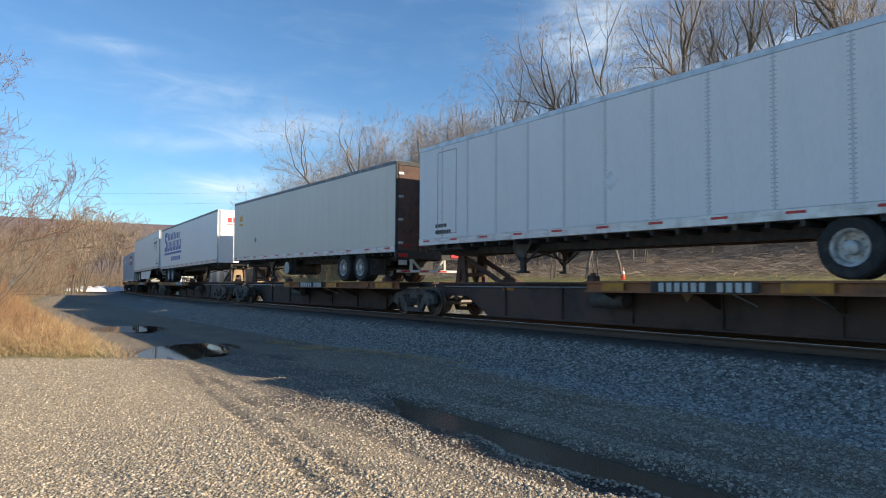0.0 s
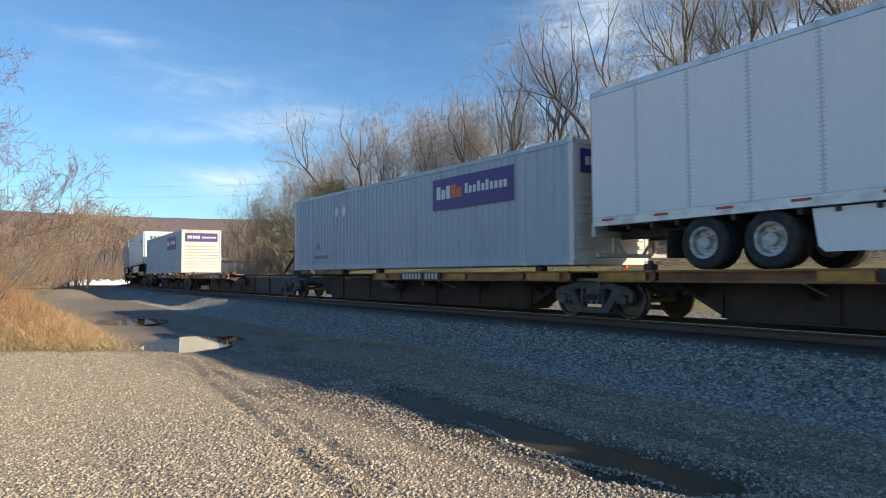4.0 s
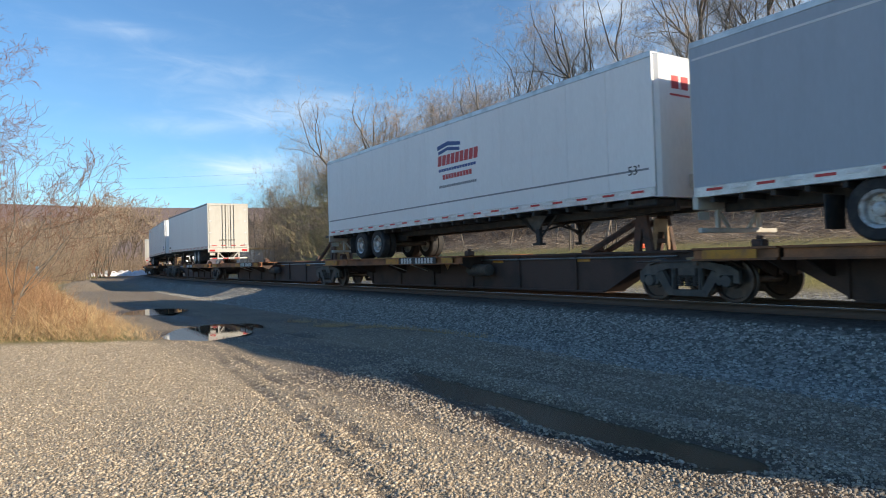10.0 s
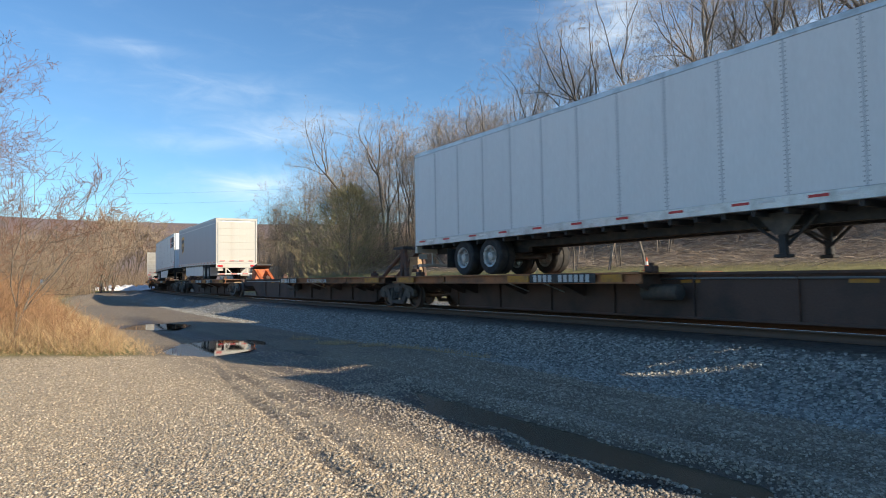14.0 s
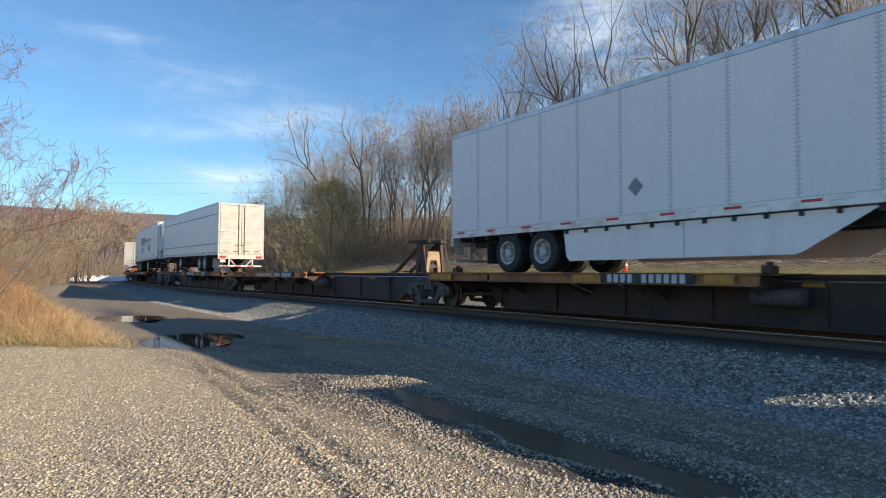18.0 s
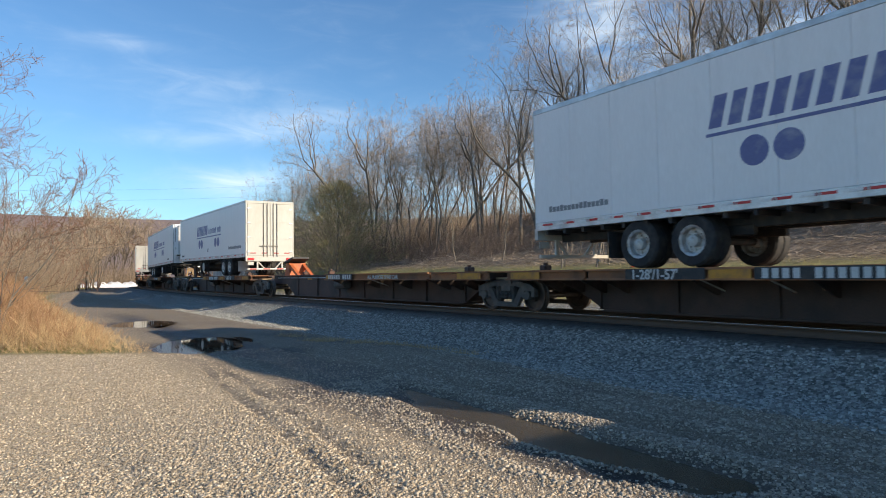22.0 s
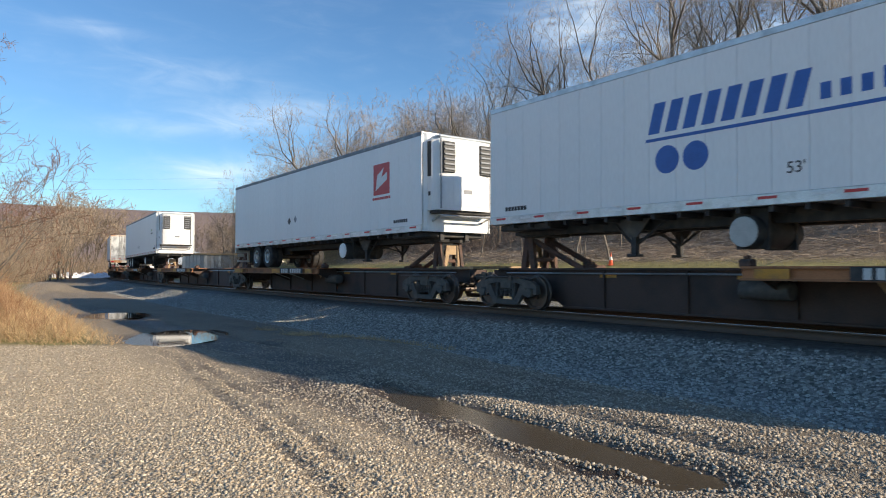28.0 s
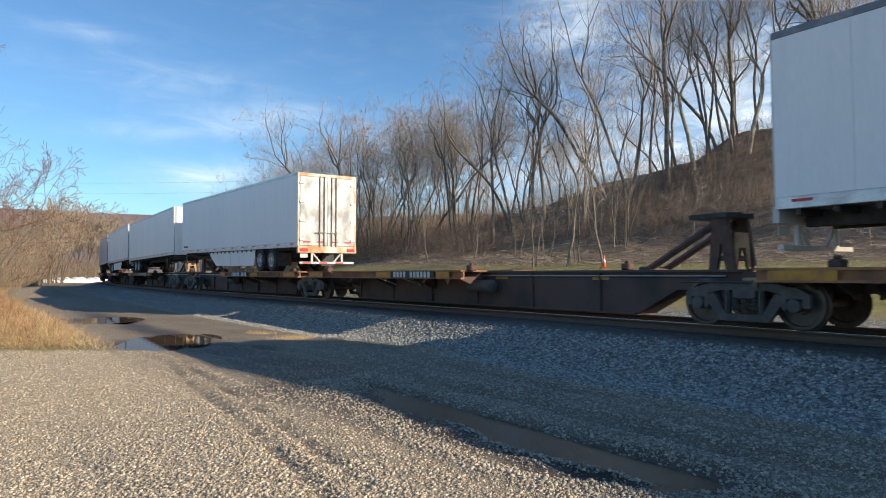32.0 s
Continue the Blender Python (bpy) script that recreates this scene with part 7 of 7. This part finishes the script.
def platform(conf):
    """One unit of a spine car. It has its wheel deck towards -x and its hitch towards +x."""
    half_l, half_r, flip = conf["plus"], conf["minus"], conf["flip"]
    a, b = (half_l, half_r) if not flip else (half_r, half_l)      # reach towards +x, towards -x
    ns = -1 if flip else 1
    a, b = round(a, 1), round(b, 1)
    top = tagged(new("spine_car", None), conf["label"], "railroad car", "units of the spine cars")

    def sill():
        sh = Shape()
        q = [(-b, 0.62), (-b + 1.7, 0.62), (-b + 2.7, 0.08), (a - 2.7, 0.08), (a - 1.7, 0.62), (a, 0.62), (a, 0.98), (-b, 0.98)]
        sh.prism(q, -0.33, 0.33)
        sh.box(-b + 0.3, a - 0.3, -0.42, 0.42, 0.97, 1.03, 0.01).box(-b + 2.7, a - 2.7, -0.40, 0.40, 0.06, 0.11, 0.01)
        for i in range(int((a + b) / 2.4)):
            x = -b + 2.6 + i * 2.2
            if x < a - 2.6:
                sh.box(x - 0.02, x + 0.02, -0.39, 0.39, 0.11, 0.97)
        return sh
    part("centre_sill", shared(f"centre_sill|{a},{b}", sill, M_SPINE), top, "deep sooty brown spine beam")
    tip = b - 0.25
    for x0, x1 in ((-tip, -6.45), (-6.35, 1.15)):
        for k in (-1, 1):
            me = shared(f"deck_section|{x0:.2f},{x1:.2f}", lambda: Shape().box(x0, x1, -0.46, 0.40, DECK - 0.05, DECK - 0.004, 0.01).prism([(0.34, DECK - 0.24), (0.46, DECK - 0.24), (0.46, DECK - 0.20), (0.38, DECK - 0.20), (0.38, DECK - 0.04), (0.46, DECK - 0.04), (0.46, DECK), (0.34, DECK)], x0, x1, "x"), M_DECK)
            sec = part("deck_section", me, top, "rusty deck for the trailer's wheels", pose(0, k * 0.92, 0, 0, 0, 0) if k > 0 else pose(0, -0.92, 0) @ Matrix.Diagonal((1, -1, 1, 1)))
            part("edge_plate", slab("edge_plate", x0, x1, 0.372, 0.385, DECK - 0.2, DECK - 0.04, 0.0, M_DECK), sec)
        for i in range(4):
            x = x0 + 0.3 + i * (x1 - x0 - 0.6) / 3
            for k in (-1, 1):
                part("bracket", shared("bracket", lambda: Shape().prism([(0.33, 0.5), (0.42, 0.5), (1.28, DECK - 0.2), (1.28, DECK - 0.05), (0.33, DECK - 0.05)], -0.02, 0.02, "x"), M_SPINE), top, "deck bracket", pose(x, 0, 0, 0, 0, 0 if k > 0 else 180))
    r = random.Random(conf["seed"])
    for u, w in ((-tip + 0.8, 0.55), (0.3 + 0.4 * r.random(), 0.3), (-3.66 if ns > 0 else -2.8, 0.42)):
        part("reflector", slab("yellow_mark", -w, w, -0.004, 0.004, -0.085, 0.075, 0.0, M_YEL), top, "worn yellow reflective stripe", (u, ns * 1.388, DECK - 0.12))
    for u in (1.6, 5.0):
        part("reflector", slab("yellow_mark_sill", -0.24, 0.24, -0.004, 0.004, -0.05, 0.05, 0.0, M_YEL), top, "yellow reflective stripe", (u, ns * 0.336, 0.86))
    def marking():
        sh = Shape()
        for i in range(11):
            if i != 4:
                sh.box(-0.98 + i * 0.18, -0.98 + i * 0.18 + 0.115, -0.003, 0.003, DECK - 0.205, DECK - 0.035)
        return sh
    mark_x = (-0.2 if conf.get("folded") else -1.75) if ns > 0 else -1.2
    part("marking_ground", slab("marking_ground", -1.12, 1.12, -0.003, 0.003, DECK - 0.225, DECK - 0.012, 0.0, M_DARK), top, "black painted ground of the marking", (mark_x, ns * 1.387, 0))
    part("marking", shared("marking", marking, M_STENCIL), top, "white reporting mark drawn as bars", (mark_x, ns * 1.392, 0))["kind"] = "stuff"
    for u in (-tip + 1.2, 1.2, a - 3.2):
        part("pedestal", shared("pedestal", lambda: Shape().box(-0.11, 0.11, -0.12, 0.12, DECK - 0.02, DECK + 0.13, 0.03).box(-0.05, 0.05, -0.05, 0.05, DECK + 0.13, DECK + 0.19, 0.015), M_RUST), top, "stubby container pedestal", (u, ns * 1.05 if u < 1.9 else 0.0, 0.0))
    part("end_step", slab("end_step", -0.35, 0.35, -0.9, 0.9, 0.70, 0.76, 0.01, M_TANP), top, "worn tan end step", (-tip - 0.15, 0, 0.12))
    part("lift_plate", shared("lift_plate", lambda: Shape().prism([(-0.28, 0.98), (0.28, 0.98), (0.0, 0.62)], 0.0, 0.02), M_TANP), top, "pale triangular lifting plate", (-tip + 0.35 + 7.2, 0.345 if ns > 0 else -0.365, 0))
    part("air_tank", shared("air_tank", lambda: Shape().turned([(0.05, -0.5), (0.17, -0.46), (0.17, 0.46), (0.05, 0.5)], 14, axis="x"), M_TRUCK, True), top, "brake air reservoir", (1.1, ns * 0.62, 0.62))
    part("brake_pipe", shared(f"brake_pipe|{a},{b}", lambda: Shape().tube((-b + 0.6, 0, 0.9), (a - 0.6, 0, 0.9), 0.022, n=6), M_STEEL), top, "thin brake pipe", (0, ns * 0.37, 0))
    for x in (-3.6, -2.2):
        part("diagonal_brace", shared("diagonal_brace", lambda: Shape().tube((0, 0.36, 0.58), (0.12, 1.2, DECK - 0.16), 0.018, n=5), M_PIPE), top, "pale diagonal rod", (x, 0, 0) if ns > 0 else pose(x, 0, 0, 0, 0, 180))
    if conf.get("hitch", True) and not conf.get("folded"):
        empty = conf.get("empty", False)
        hitch(top, (a - 0.7 if a < 9.2 else a - 1.3) if empty else (a - 1.5 if a < 9.2 else a - 2.0), M_RUST, False, 0.2 if empty else 0.0)
    if conf.get("folded"):
        hitch(top, a - 2.0, M_ORANGE, True)
    if conf.get("stand"):
        hitch(top, -b + 0.5, M_RUST, False, 0.2, 180)
    if conf.get("words"):
        cu = bpy.data.curves.new("car_lettering", "FONT")
        short = len(conf["words"]) < 14
        cu.body, cu.size, cu.extrude = conf["words"], 0.27 if short else 0.19, 0.003
        cu.offset = 0.006 if short else 0.002
        cu.materials.append(M_STENCIL)
        ob = new("car_lettering", cu)
        ob.parent = top
        word_x = (-5.05 if ns < 0 else -4.6) if short else (-4.6 if ns < 0 else (-2.5 if conf.get("folded") else -1.2))
        ob.matrix_basis = pose(word_x, ns * 1.393, DECK - (0.215 if short else 0.20), 90, 0, 180 if ns > 0 else 0)
        tagged(ob, "white stencilled words on the deck edge")
        if short:
            part("marking_ground", slab("word_ground", -0.95, 0.95, -0.003, 0.003, DECK - 0.225, DECK - 0.012, 0.0, M_DARK), top, "black painted ground of the marking", (word_x - ns * 0.8, ns * 1.387, 0))
    for reach, k, is_end in ((a, 1, conf["plus_end"] if not flip else conf["minus_end"]), (b, -1, conf["minus_end"] if not flip else conf["plus_end"])):
        if is_end:
            part("coupler", shared("coupler", lambda: Shape().box(-0.5, 0.42, -0.09, 0.09, 0.70, 0.86, 0.02).box(0.28, 0.55, -0.17, 0.17, 0.64, 0.92, 0.04).tube((0.2, 0.28, 0.7), (0.5, 0.22, 0.32), 0.025, n=6), M_TRUCK), top, "knuckle coupler with a hanging hose", pose(k * reach, 0, 0, 0, 0, 0 if k > 0 else 180))
            part("hand_hold", shared("hand_hold", lambda: Shape().tube((0, -1.1, 1.08), (0, -1.1, 1.7), 0.02, n=6).tube((0, -1.1, 1.7), (0, -0.6, 1.7), 0.02, n=6).tube((0, -0.6, 1.7), (0, -0.6, 1.08), 0.02, n=6).box(-0.05, 0.05, -1.3, 1.3, 1.0, 1.08), M_TANP), top, "end grab iron", pose(k * (reach - 0.25), 0, 0, 0, 0, 0 if k > 0 else 180))
    return top


# order of the train: right end at the start, what it carries, whether a coupler follows
UNITS = [(-34.3, 0, 0), (-16.9, 1, 0), (0.7, 2, 1), (19.8, 3, 0), (37.05, 4, 0), (53.85, "c", 0), (72.4, None, 0), (90.15, "c", 1), (108.85, 7, 0), (126.3, 8, 0), (143.4, 9, 0), (161.2, None, 0),
         (179.0, 10, 1), (197.9, 11, 0), (217.6, None, 0), (238.0, 12, 1), (255.8, 13, 0), (275.3, None, 0), (294.55, 14, 1), (313.5, 15, 0), (332.8, None, 0), (352.0, 16, 1), (371.15, 17, 0), (388.5, None, 0),
         (405.9, 18, 1), (425.2, 19, 0), (442.3, None, 0), (459.2, 20, 0), (476.9, None, 0), (494.4, 21, 1), (512.5, 22, 0), (529.6, 23, 0), (546.8, 24, 1)]
FOLDED = {14, 20}
WORDS = {14: "ALL PURPOSE SPINE CAR", 17: "ALL PURPOSE SPINE CAR", 20: "ALL PURPOSE SPINE CAR", 18: "2-28/1-57", 15: "2-28/1-57", 19: "1-28'/1-57'", 21: "1-28'/1-57'"}
centres = [u[0] + HALF for u in UNITS]
joints = [(c0 + c1) / 2 for c0, c1 in zip(centres, centres[1:])]
for i, (start, load, end) in enumerate(UNITS):
    c = centres[i]
    plus = (joints[i] - c) if i < len(joints) else 9.3
    minus = (c - joints[i - 1]) if i > 0 else 9.3
    plus_end, minus_end = bool(end), i == 0 or bool(UNITS[i - 1][2])
    flip = TRAILERS[load]["flip"] if isinstance(load, int) else load is None and i not in FOLDED
    car = platform(dict(plus=plus - (0.55 if plus_end else 0.15), minus=minus - (0.55 if minus_end else 0.15), flip=flip, seed=i, plus_end=plus_end, minus_end=minus_end,
                        folded=i in FOLDED, stand=i == 14, empty=load is None, words=WORDS.get(i), hitch=load != "c",
                        label="empty rusty brown spine car unit with a hitch stand" if load is None else "rusty brown spine car unit under its load"))
    MOVERS.append((car, c, HALF, flip, 0.0, 0.0))
    if load == "c":
        box_ = container("blue-grey corrugated container with a purple panel", i)
        MOVERS.append((box_, c, HALF, False, 0.0, 0.0))
    elif load is not None:
        t_ = trailer(TRAILERS[load])
        if "nose_mark" in TRAILERS[load]:
            nose_art(t_, TRAILERS[load]["nose_mark"])
        MOVERS.append((t_, c, HALF, flip, 0.06, 0.43))
    if plus_end:
        truck_at(c + plus - 1.85)
        truck_at(c + plus + 1.85)
    elif i < len(UNITS) - 1:
        truck_at(c + plus)
truck_at(centres[0] - 9.0)


def motions():
    """The train rolls past at one speed; its wheels turn while they are near."""
    for thing, c, half, flip, lift, nose_up in MOVERS:
        rows = []
        for k in range(65):
            t = k * 0.5
            m = chord_pose(c - SPEED * t, half, flip)
            if lift:
                m = m @ pose(0, 0, lift, 0, -nose_up, 0)
            rows.append((t, m))
        walk(thing, rows)
    for ws, place, x in WHEELSETS:
        t0, t1 = max(0.0, (place - 58) / SPEED), min(32.0, (place + 24) / SPEED)
        rows = [(0.0, pose(x, 0, 0.42))]
        if t1 > t0:
            f0, f1 = int(t0 * FPS) + 1, int(t1 * FPS)
            for f in range(f0, f1 + 1):
                rows.append((f / FPS, pose(x, 0, 0.42, 0, -math.degrees(SPEED / 0.42 * (f - f0 + 1) / FPS) % 360, 0)))
        if rows[-1][0] < 31.9:
            rows.append((32.0, rows[-1][1]))
        walk(ws, rows)


motions()
